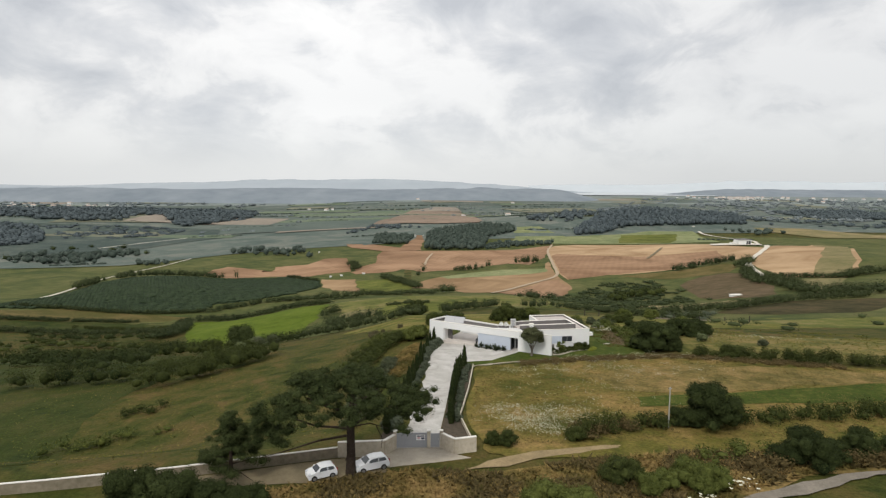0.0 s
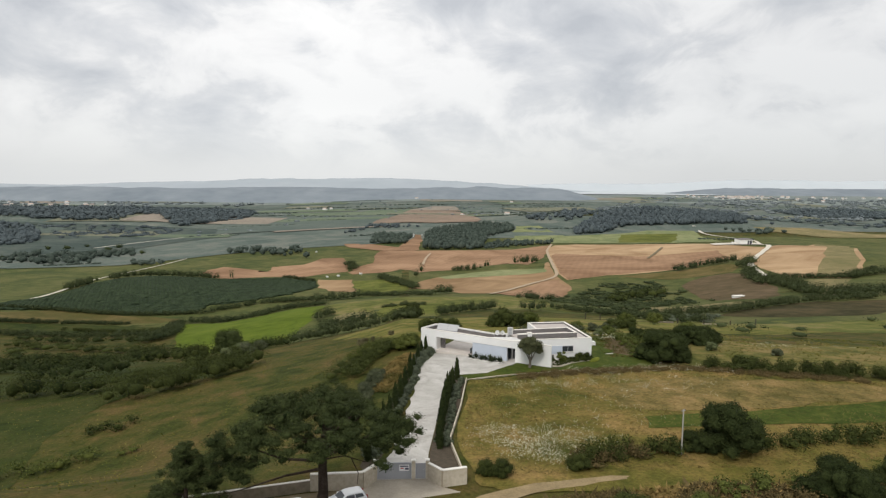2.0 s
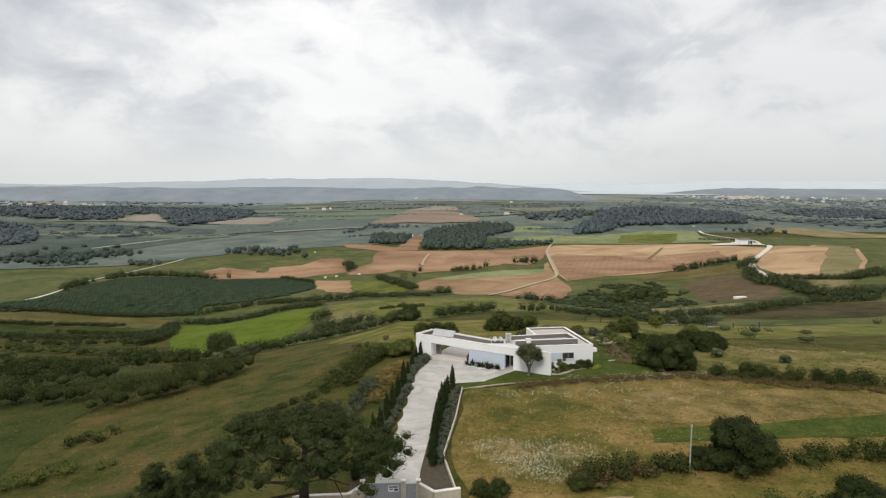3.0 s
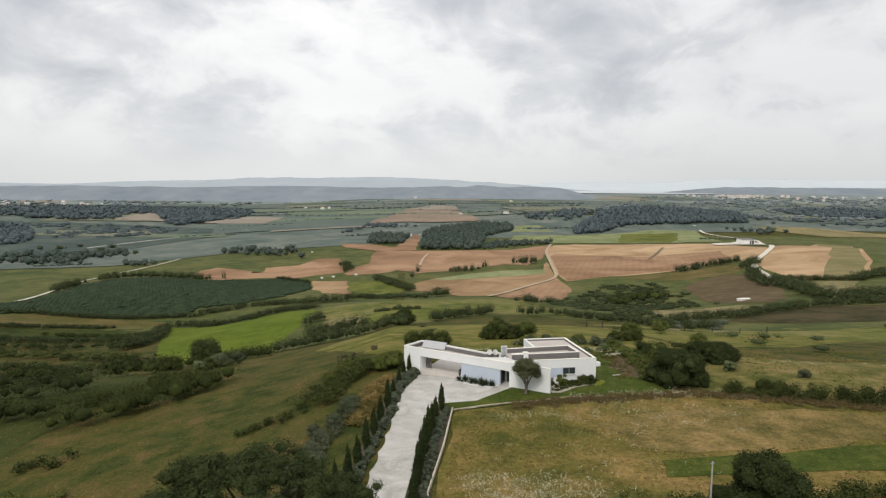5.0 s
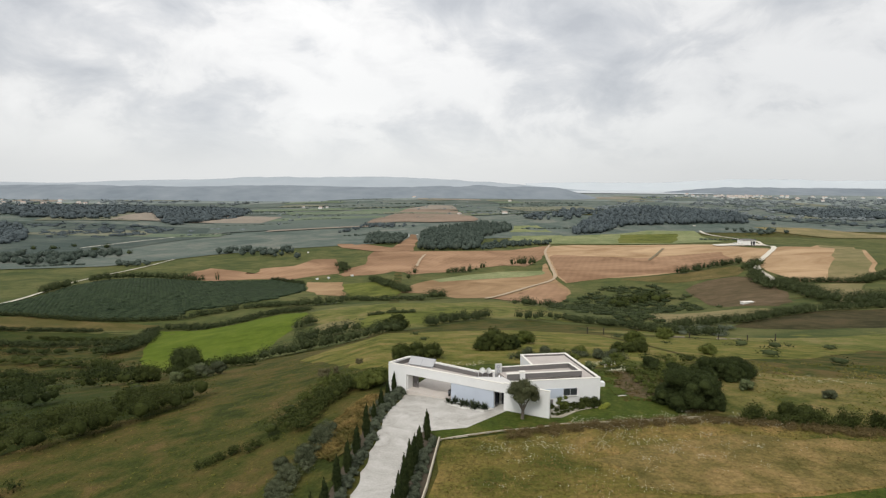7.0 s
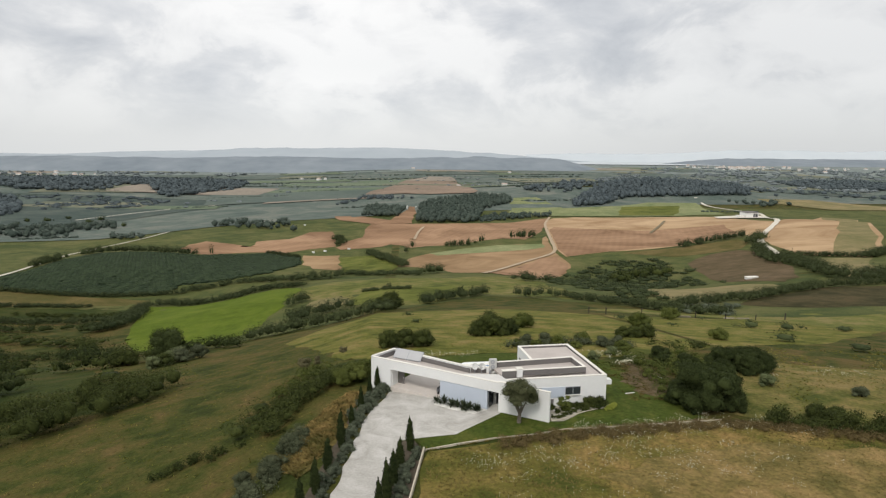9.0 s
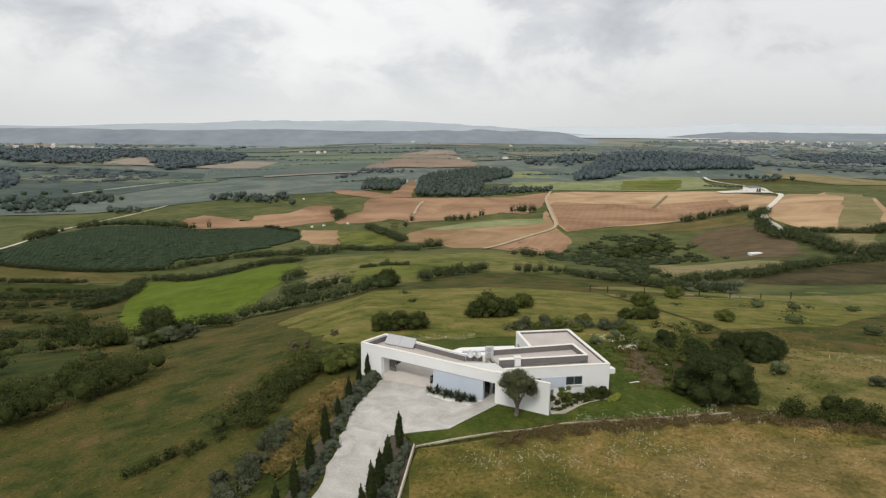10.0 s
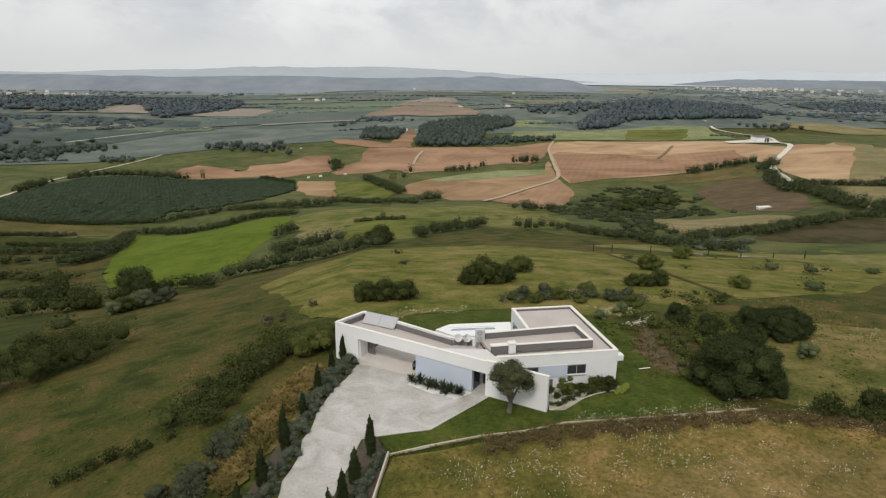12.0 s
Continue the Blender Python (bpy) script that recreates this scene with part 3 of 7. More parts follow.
# Fields of the valley, each lying just above the land.
FIELDS = [
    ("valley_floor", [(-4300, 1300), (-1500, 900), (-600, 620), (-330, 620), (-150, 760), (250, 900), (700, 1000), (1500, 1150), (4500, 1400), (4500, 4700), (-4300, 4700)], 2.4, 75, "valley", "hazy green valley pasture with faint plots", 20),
    ("far_plain", [(-4300, 2300), (-1500, 2150), (-300, 2350), (500, 2500), (1300, 2300), (2200, 2200), (4500, 2400), (4500, 4690), (-4300, 4690)], 4.5, 90, "far_plain", "far plain under the hills, haze painted in its colour", 40),
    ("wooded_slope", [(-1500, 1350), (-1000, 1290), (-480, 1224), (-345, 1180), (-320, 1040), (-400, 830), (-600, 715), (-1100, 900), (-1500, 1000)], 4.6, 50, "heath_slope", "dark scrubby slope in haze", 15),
    ("lower_pasture", [(-900, 330), (-330, 240), (-255, 250), (-160, 262), (-115, 245), (-72, 155), (-56, 114), (-42, 112), (0, 125), (40, 175), (62, 150), (90, 135), (115, 112), (200, 105), (300, 230), (700, 420), (900, 900), (250, 920), (-150, 790), (-330, 660), (-600, 660)], 0.3, 12, "lower_land", "mixed lower pastures of the valley", 6),
    ("orchard", [(-258, 262), (-262, 310), (-253, 345), (-256, 381), (-262, 440), (-261, 480), (-210, 473), (-176, 463), (-121, 490), (-100, 474), (-88, 466), (-81, 423), (-92, 362), (-113, 337), (-141, 325), (-141, 306), (-169, 301), (-198, 297), (-228, 294)], 0.6, 14, "orchard", "dark green orchard field with close rows", 3),
    ("dry_strip", [(-252, 258), (-226, 290), (-209, 293), (-166, 296), (-145, 291), (-147, 281), (-173, 276), (-205, 256), (-236, 236)], 0.6, 9, "olive_field", "dry brownish strip below the orchard", 2),
    ("pasture", [(-234, 230), (-203, 252), (-171, 272), (-146, 277), (-137, 240), (-167, 236), (-190, 226), (-214, 206)], 0.5, 9, "slope_meadow", "narrow dark green pasture below a dry strip", 2),
    ("crop_field", [(-141, 276), (-125, 270), (-107, 256), (-95, 252), (-83, 276), (-72, 284), (-62, 279), (-50, 245), (-48, 221), (-49, 207), (-49, 180), (-50, 159), (-49, 136), (-54, 126), (-58, 112), (-62, 97), (-75, 113), (-90, 136), (-101, 156), (-122, 217)], 0.7, 6, "bright", "bright green young crop field on the slope", 1.5),
    ("tilled_field", [(-205, 498), (-208, 544), (-200, 571), (-144, 524), (-146, 556), (-115, 573), (-104, 629), (-78, 631), (-63, 525), (-106, 493), (-137, 494), (-167, 474), (-186, 479)], 1.0, 18, "brown", "reddish brown tilled field", 4),
    ("tilled_field", [(-63, 519), (-61, 547), (-41, 579), (-39, 701), (-9, 727), (9, 690), (15, 692), (131, 696), (198, 759), (174, 680), (153, 598), (121, 526), (101, 540), (65, 519), (47, 503), (6, 490), (-11, 523), (-31, 509), (-57, 507)], 1.1, 18, "brown", "reddish brown tilled field beside a track", 4),
    ("tilled_field", [(-96, 808), (-57, 802), (-16, 738), (1, 846), (9, 935), (18, 928), (12, 694), (-39, 704), (-83, 754)], 2.6, 20, "brown", "reddish brown tilled strip before a wood", 4),
    ("stubble_field", [(157, 590), (174, 680), (200, 751), (234, 763), (356, 721), (413, 707), (372, 554), (369, 516), (295, 424), (299, 453), (236, 433), (208, 435), (177, 442), (151, 436), (137, 430), (142, 494)], 1.2, 18, "straw", "golden stubble field on a rise, sunlight painted in", 3),
    ("ploughed_field", [(160, 592), (176, 640), (250, 560), (330, 545), (296, 452), (236, 435), (177, 444), (139, 432), (144, 494)], 1.7, 18, "brown", "ploughed brown half of a field on a rise", 3),
    ("harvested_field", [(-2, 371), (6, 412), (24, 444), (61, 482), (89, 496), (131, 496), (146, 548), (139, 504), (133, 447), (132, 406), (126, 372), (117, 349), (105, 322), (88, 297), (79, 304), (57, 324), (35, 320), (21, 353)], 0.9, 12, "tan", "tan harvested field crossed by a lane", 3),
    ("fallow_strip", [(24, 444), (61, 482), (89, 496), (131, 496), (128, 476), (96, 462), (62, 446), (30, 428)], 1.3, 12, "pale_green", "olive fallow strip across tilled soil", 3),
    ("ploughed_field", [(79, 304), (60, 322), (84, 362), (112, 420), (130, 432), (128, 392), (122, 366), (112, 340), (100, 318), (88, 299)], 1.4, 12, "brown", "reddish ploughed corner beside a track", 3),
    ("stubble_field", [(379, 533), (590, 775), (621, 744), (373, 387), (323, 318), (294, 291), (276, 328), (286, 387), (296, 414)], 1.3, 18, "straw", "golden field beside a lane", 3),
    ("striped_field", [(590, 775), (620, 744), (370, 390), (317, 317), (297, 296), (285, 314), (420, 500)], 1.8, 18, "pale_field", "olive striped half of a golden field", 3),
    ("pasture", [(263, 325), (292, 288), (247, 228), (229, 209), (223, 215), (242, 259)], 0.9, 12, "pale_field", "pale dry pasture below a field", 3),
    ("pasture", [(140, 760), (199, 1056), (241, 1060), (253, 902), (354, 934), (419, 981), (486, 999), (506, 987), (479, 899), (455, 782), (362, 738), (236, 775), (206, 779)], 2.8, 26, "pale_green", "light green pasture beyond the stubble", 5),
    ("crop_field", [(351, 917), (455, 938), (400, 812), (366, 752), (298, 772), (320, 840)], 3.4, 22, "green_field", "fresh green plot beyond the stubble", 3),
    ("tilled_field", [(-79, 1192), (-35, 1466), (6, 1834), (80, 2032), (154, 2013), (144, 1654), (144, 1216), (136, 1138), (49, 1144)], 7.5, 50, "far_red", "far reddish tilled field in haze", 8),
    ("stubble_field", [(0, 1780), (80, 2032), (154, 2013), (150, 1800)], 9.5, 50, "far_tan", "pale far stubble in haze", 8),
    ("river_flat", [(650, 1050), (765, 1066), (837, 976), (1100, 900), (1060, 830), (789, 905), (697, 900), (662, 982)], 3.2, 30, "pale_field", "pale straw flat beyond the farm", 5),
    ("pasture", [(207, 357), (236, 383), (258, 385), (267, 369), (262, 339), (240, 286), (210, 233), (196, 222), (186, 256), (195, 306)], 0.9, 12, "knoll", "purplish brown pasture on a knoll", 3),
    ("pasture", [(184, 432), (234, 426), (282, 428), (280, 409), (263, 388), (213, 391)], 0.9, 12, "olive_field", "grey-brown strip above a knoll", 3),
    ("pasture", [(-52, 460), (-23, 456), (-3, 425), (-2, 364), (-6, 335), (-41, 359)], 0.9, 12, "green_field", "small green pasture beside tilled soil", 3),
    ("harvested_field", [(-87, 481), (-54, 474), (-43, 371), (-66, 390), (-79, 423)], 1.0, 12, "tan", "small bare tan plot", 3),
    ("pasture", [(-53, 218), (-49, 241), (-36, 286), (0, 261), (31, 266), (61, 296), (80, 276), (81, 217), (76, 160), (66, 157), (55, 168), (37, 185), (10, 148), (-13, 134), (-21, 188), (-39, 199)], 0.5, 8, "hill_grass", "yellow green pasture behind the spur", 4),
    ("pasture", [(-15, 206), (0, 210), (27, 217), (38, 199), (10, 165), (-10, 162), (-17, 172)], 0.9, 8, "green_field", "light green plot behind the spur", 2),
    ("pasture", [(62, 118), (92, 132), (120, 118), (170, 122), (211, 176), (262, 190), (250, 90), (190, 60), (134, 70), (112, 94)], 0.25, 8, "hill_grass", "yellow-green rough pasture below the plateau", 4),
    ("tilled_field", [(137, 152), (163, 168), (187, 183), (240, 176), (186, 128), (169, 126), (155, 127), (138, 134), (128, 143)], 0.5, 7, "dark_field", "dark brown-green fallow field behind the plateau", 2),
    ("pasture", [(-38, 184), (-34, 196), (-24, 197), (-19, 185), (-22, 176), (-33, 178)], 1.2, 6, "pale_field", "small pale bare patch among hedges", 2),
    ("pasture", [(138, 262), (150, 268), (149, 243), (174, 239), (183, 233), (183, 202), (171, 189), (143, 177), (124, 163), (109, 156), (108, 162), (111, 183)], 0.8, 8, "pale_field", "pale dry clearing among scrub", 3),
]
for name, poly, lift, step, mat, label, wob in FIELDS:
    drape(name, poly, lift * 0.3, step, M[mat], label, "field", wob)

# a patchwork of far plots across the valley, haze painted in their colours
plots = random.Random(17)
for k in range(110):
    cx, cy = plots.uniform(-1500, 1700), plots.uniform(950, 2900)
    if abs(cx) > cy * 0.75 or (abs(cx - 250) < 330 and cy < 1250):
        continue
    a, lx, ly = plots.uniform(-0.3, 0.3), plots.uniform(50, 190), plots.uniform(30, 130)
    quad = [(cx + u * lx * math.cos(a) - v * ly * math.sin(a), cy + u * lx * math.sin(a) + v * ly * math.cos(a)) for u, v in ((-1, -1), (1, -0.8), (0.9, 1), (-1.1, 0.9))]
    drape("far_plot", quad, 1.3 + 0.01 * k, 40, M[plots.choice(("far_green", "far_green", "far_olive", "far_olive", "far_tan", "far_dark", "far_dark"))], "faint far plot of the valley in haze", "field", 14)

strip("lane", [(-258, 262), (-260, 300), (-257, 330), (-262, 365), (-272, 420), (-283, 480), (-289, 535), (-277, 615), (-274, 690)], 2.4, 0.7, M["lane"], "pale gravel lane through the valley", "lane", 8)
strip("lane", [(533, 1045), (523, 1003), (502, 943), (514, 877), (535, 835), (470, 705), (377, 528), (320, 452), (288, 411), (264, 336)], 5.0, 1.0, M["lane"], "pale gravel lane leading to a farm", "lane", 10)
strip("track", [(54, 315), (78, 363), (112, 425), (134, 447), (142, 504), (157, 591), (174, 680), (200, 767)], 3, 0.8, M["track"], "earth track between fields", "track", 8)
strip("track", [(13, 548), (17, 600), (25, 652)], 2.6, 1.0, M["track"], "short pale earth track on tilled soil", "track", 10)
strip("track", [(248, 532), (280, 588), (309, 644)], 3, 1.2, M["asphalt"], "dark furrow across the stubble", "track", 10)
strip("lane", [(-470, 850), (-456, 888), (-425, 973), (-396, 1018), (-330, 1080)], 4, 1.6, M["lane"], "distant pale lane across the valley", "lane", 20)


# ---- the distance: lagoon and hills ----
def range_of_hills(name, x0, x1, y0, deep, base, crest, seed, mat, label):
    """A long ridge with depth; crest(u) is its height above the base along it."""
    nu, nv = 160, 9
    verts, faces = [], []
    for k in range(nu + 1):
        u = k / nu
        for j in range(nv + 1):
            v = j / nv
            rough = noise.noise((u * 38, v * 4, seed)) * 0.10 + noise.noise((u * 110, v * 9, seed + 5)) * 0.04
            verts.append((x0 + (x1 - x0) * u, y0 + deep * v, base + crest(u) * (math.sin(math.pi * 0.5 * min(1, v * 1.15)) + rough * v)))
    for k in range(nu):
        for j in range(nv):
            i = k * (nv + 1) + j
            faces.append((i, i + nv + 1, i + nv + 2, i + 1))
    return tagged(mesh_object(name, verts, faces, mat, smooth=True), label, "backdrop", kind="structure")


def bell(u, c, s):
    return math.exp(-((u - c) / s) ** 2)


tagged(mesh_object("water", [(720, 3250, -24), (1700, 3250, -24), (2100, 4720, -24), (600, 4720, -24)], [(0, 1, 2, 3)], M["water"]),
       "pale hazy lagoon on the horizon", "water", kind="structure")
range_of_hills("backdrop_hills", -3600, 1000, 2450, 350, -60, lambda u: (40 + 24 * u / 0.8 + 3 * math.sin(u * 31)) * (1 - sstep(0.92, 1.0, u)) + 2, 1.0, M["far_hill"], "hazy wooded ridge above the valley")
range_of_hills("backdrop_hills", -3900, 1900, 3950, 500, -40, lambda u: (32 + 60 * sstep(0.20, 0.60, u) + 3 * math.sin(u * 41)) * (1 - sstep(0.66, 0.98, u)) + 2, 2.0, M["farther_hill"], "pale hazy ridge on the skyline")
range_of_hills("backdrop_hills", 900, 4600, 4500, 220, -40, lambda u: 62 + 50 * sstep(0.0, 0.6, u) + 6 * math.sin(u * 17), 3.0, M["farthest_hill"], "hills beyond the lagoon, pale with painted haze")
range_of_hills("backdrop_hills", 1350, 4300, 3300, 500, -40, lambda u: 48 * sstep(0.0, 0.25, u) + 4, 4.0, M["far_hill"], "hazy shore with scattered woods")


# the line of the long front
DX, DY = 0.8337, -0.5522


def on_front(s, back=0.0):
    """A point s metres along the long front, and so far behind it."""
    return (DX * s - DY * back, DY * s + DX * back)



# ---- paving and garden ground ----
def slab(name, poly, thick, mat, label, category, lift=0.0, parent=None):
    """A paved sheet with a real edge, following the fall of the land."""
    bm = bmesh.new()
    bm.faces.new([bm.verts.new((x, y, 0)) for x, y in poly])
    bmesh.ops.triangulate(bm, faces=bm.faces[:])
    for axis in (0, 1):
        normal = (1, 0, 0) if axis == 0 else (0, 1, 0)
        lo, hi = min(p[axis] for p in poly), max(p[axis] for p in poly)
        for c in np.arange(math.floor(lo) + 1.5, hi, 1.5):
            bmesh.ops.bisect_plane(bm, geom=bm.verts[:] + bm.edges[:] + bm.faces[:], plane_co=tuple(c * v for v in normal), plane_no=normal)
    for v in bm.verts:
        v.co.z = float(land(v.co.x, v.co.y)) + lift + thick
    rim = [e for e in bm.edges if e.is_boundary]
    got = bmesh.ops.extrude_edge_only(bm, edges=rim)["geom"]
    for v in got:
        if isinstance(v, bmesh.types.BMVert):
            v.co.z -= thick + 0.3
    ob = part(name, bm, mat, parent)
    return tagged(ob, label, category, kind="structure")


def scallop(line, swing, every):
    """An edge that plants lap over in shallow bays."""
    out = []
    for p, q in zip(line, line[1:]):
        n = max(1, int(math.dist(p, q) / (every / 4)))
        out += [Vector(p).lerp(Vector(q), k / n) for k in range(n)]
    out.append(Vector(line[-1]))
    return [(p.x + swing * abs(math.sin(k * math.pi / 4)), p.y) for k, p in enumerate(out)]


left_edge = scallop([(-5.3, -51.6), (-4.3, -45.5), (-2.3, -30.2), (-1.6, -24.4), (-1.0, -18.7), (-0.7, -15.0), (-0.2, -11.4)], 0.35, 4.6)
right_edge = [(5.2, -17.0), (4.0, -17.4), (3.3, -21.1), (2.5, -25.0), (2.0, -30.3), (-0.1, -45.7), (-0.5, -51.6)]
COURT = left_edge + [(0.6, -8.3), (1.6, -5.6), on_front(2.95, -0.05), on_front(3.1, 0.35), on_front(10.2, 0.35), on_front(10.2, -0.02), on_front(16.75, -0.02), on_front(16.75, 2.3), on_front(18.6, 2.3), on_front(18.65, -0.05), (14.6, -11.3), (9.8, -16.1)] + right_edge
slab("driveway", COURT, 0.06, M["concrete"], "pale stained concrete drive widening into a forecourt", "driveway")
slab("apron", [(-5.3, -51.65), (-0.5, -51.65), (0.9, -53.3), (2.6, -54.4), (-1.2, -55.4), (-5.8, -56.2), (-8.6, -55.6), (-6.6, -53.4)], 0.04, M["apron"], "dusty concrete apron before the gate", "pavement")

drape("road", [(-30, -57.6), (-20, -55.4), (-12, -53.6), (-6.4, -54.0), (-6.2, -57.4), (-11, -58.9), (-20, -58.8)], 0.06, 3, M["asphalt"], "dusty grey road along the boundary wall", "road", 0.4)
drape("dirt_path", [(1.6, -57.4), (4.2, -55.4), (8, -53.8), (12, -52.8), (16, -52.1), (19.5, -51.9), (19, -52.5), (16, -53.1), (12.6, -54.1), (9.4, -55.0), (6, -56.8)], 0.12, 1.2, M["pale_path"], "pale earth path through dry grass", "path", 0.3)
drape("dirt_path", [(24, -65.2), (28, -63.5), (34, -61.3), (39, -59.8), (44, -59.2), (56, -59), (56, -59.8), (44, -60.0), (41, -60.7), (37, -62.3), (33, -63.8), (27, -65.2)], 0.17, 2, M["grey_path"], "grey earth track among scrub", "path", 0.4)
drape("lawn", [(5.3, -17.1), (9.8, -16.2), (14.6, -11.3), (15.6, -10.2), (20.7, -13.0), (22.0, -12.9), (23.8, -11.3), (25.2, -9.4), (29.0, -9.0), (28.7, -7.4), (27.1, 4.8), (20.5, 4.1), (12.0, 4.2), (6.5, 7.5), (5.0, 12), (12, 16.5), (20, 18), (28, 17.5), (34.5, 12), (37, -3), (38.5, -12.8), (28.3, -14.7), (17.8, -16.6), (6.6, -19.4)], 0.05, 1.6, M["lawn"], "mown green lawn round the house", "lawn", 0.15)
drape("meadow", [(6.7, -20.2), (18, -17.4), (28.4, -15.6), (40, -14.4), (51, -16.5), (64, -21), (85, -30), (85, -54), (40, -54.6), (18, -55), (7, -55), (4.6, -53.4), (4.4, -50.5), (3.2, -42.5), (5.0, -31.5)], 0.10, 2.5, M["dry_meadow"], "dry flowering meadow of olive and straw grasses", "meadow", 0.5)
drape("hay_strip", [(22, -26), (28, -22.5), (38, -20), (52, -21), (66, -25), (88, -32), (64, -30.6), (32, -34.0), (25, -32), (26, -29)], 0.13, 1.5, M["hay"], "tan strip of cut hay across the meadow", "hay strip", 1.2)
drape("crop_strip", [(27, -36), (64, -31), (88, -30), (88, -36), (60, -38.5), (26, -39.8)], 0.16, 3, M["lawn"], "green strip of young growth across the meadow", "crop strip", 0.7)
# a darker sheet of grass where cloud shade would lie
drape("slope_meadow", [(-44, -50), (-52, -30), (-56, -12), (-54, 8), (-52, 34), (-66, 62), (-88, 88), (-140, 110), (-190, 90), (-200, 0), (-120, -60), (-60, -60)], 0.05, 3, M["slope_meadow"], "lower slope grass painted darker for cloud shade", "meadow", 2.0)
drape("spur_meadow", [(-13, 38), (-5, 15), (5, 12.6), (12, 17), (20, 18.3), (28, 17.8), (35, 14), (44, 17), (60, 28), (90, 40), (130, 75), (110, 100), (60, 92), (30, 112), (8, 108), (-18, 92), (-24, 66)], 0.04, 2, M["spur_grass"], "yellow-green grass over the brow of the spur", "meadow", 1.2)
drape("dry_plateau", [(60, 14), (80, 10), (120, 20), (120, -10), (90, -24), (64, -19.5), (52, -15), (44, -13), (41.5, -9), (42, -2), (45, 5), (50, 12)], 0.045, 2, M["plateau"], "dry olive grass on the plateau beside the garden", "meadow", 1.0)
drape("verge", [(-7.6, -14.5), (-4.0, -6.5), (-2.2, -1.8), (-0.9, -2.4), (-1.6, -8), (-2.6, -16), (-3.6, -20), (-5.2, -24), (-7.4, -21), (-8.0, -17)], 0.10, 0.8, M["verge"], "dry straw-coloured bank beside the drive", "verge", 0.9)
drape("bare_patch", [(34.6, 4.5), (37.2, 9.4), (41, 5), (39.5, -1), (38.5, -6), (34.8, -5), (33.6, 0)], 0.07, 0.7, M["bare_soil"], "bare brown soil beside the lawn", "bare ground", 1.6)
drape("rough_verge", [(4, -58), (18, -54.2), (40, -54), (60, -55), (60, -59), (36, -59.5), (24, -66), (-6, -70), (-22, -64), (-10, -59.5)], 0.07, 2.5, M["verge"], "dry brown grass verge along the road", "verge", 0.6)

# ---- the house ----
house = thing("house", "white rendered flat-roofed modern house with an angled wing", "house")
F_END = 24.4
A, A2, B2 = (0.0, 0.0), (2.9, 3.3), (12.4, -4.2)
FL, RT, BR, BL = (16.3, -9.15), (28.55, -7.75), (26.95, 4.6), (19.8, 3.8)
WALL, RIM, LOW = 3.5, 0.3, 2.8


def hpart(name, bm, mat, label="", parent=house):
    return part(name, bm, M[mat], parent, label)


front = hpart("front_wall", seg(on_front(0), on_front(3.05), RIM, -0.6, 2.3, RIM / 2), "render", "white rendered pier beside the carport")
hpart("fascia", seg(on_front(0), on_front(18.2), RIM, 2.3, WALL, RIM / 2), "render", "deep white roof edge over the carport")
hpart("blade_wall", seg(on_front(18.2), on_front(F_END), RIM, -0.4, WALL + 0.12, RIM / 2), "render", "tall white wall projecting beyond the house")
hpart("end_wall", seg((0.1, 0.32), A2, RIM, -0.9, WALL, -RIM / 2), "render")
hpart("back_wall", seg(A2, B2, RIM, 2.3, WALL, -RIM / 2), "render")
hpart("back_parapet_lining", seg((3.2, 2.75), (12.5, -4.6), 0.06, LOW + 0.02, WALL - 0.12, -0.18), "slate", "dark grey lining inside the parapet")
hpart("end_parapet_lining", seg((0.75, 0.55), (2.95, 3.0), 0.06, LOW + 0.02, WALL - 0.12, -0.22), "slate", "dark grey lining inside the parapet")
hpart("carport_wall", seg(on_front(10.3, 0.05), on_front(16.7, 0.05), 0.25, -0.3, 2.3, 0.16), "blue_render", "pale blue-grey rendered front wall")
hpart("carport_jamb", seg(on_front(3.0, 0.3), on_front(3.0, 1.6), 0.25, -0.5, 2.3, 0.0), "render")
hpart("carport_side_wall", seg(on_front(10.45, 0.3), on_front(10.45, 3.4), 0.2, -0.2, 2.3, 0.0), "render")
panel = hpart("carport_door", seg(on_front(3.15, 1.7), on_front(4.05, 1.7), 0.08, -0.4, 2.25, 0.0), "slate", "dark grey store door")
hpart("door_handle", box(0.04, 0.05, 0.3, pose(*on_front(3.95, 1.62), 0.7)), "white_metal", "", panel)
# back left open to let daylight in; floor carried on beyond the carport
hpart("carport_floor", prism([on_front(3.1, 0.0), on_front(10.3, 0.0), on_front(11.5, 7.4), on_front(2.6, 7.4)], -1.8, 0.03), "tile", "pale tiled carport floor running through")
# added kerb, meant to read as a pale rear wall
hpart("terrace_kerb", seg(on_front(2.7, 7.3), on_front(11.4, 7.3), 0.2, 0.03, 0.45), "render", "added low white kerb standing in for a pale rear wall")
hpart("carport_ceiling", prism([on_front(0.2, 0.35), on_front(18.3, 0.35), on_front(18.3, 2.7), on_front(14.8, 3.0), on_front(0.6, 3.9)], 2.31, 2.42), "render")
# entrance recess
hpart("entrance_wall", seg(on_front(16.2, 2.4), on_front(19.6, 2.4), 0.2, -0.1, 2.3), "render")
door = hpart("entrance_door", seg(on_front(16.9, 2.2), on_front(17.8, 2.2), 0.08, 0.0, 2.15), "dark_frame", "dark glazed entrance door")
hpart("pane", seg(on_front(17.05, 2.14), on_front(17.65, 2.14), 0.02, 0.2, 2.0), "glass", "", door)
hpart("handle", box(0.05, 0.06, 0.9, pose(*on_front(17.75, 2.1), 0.7)), "white_metal", "", door)
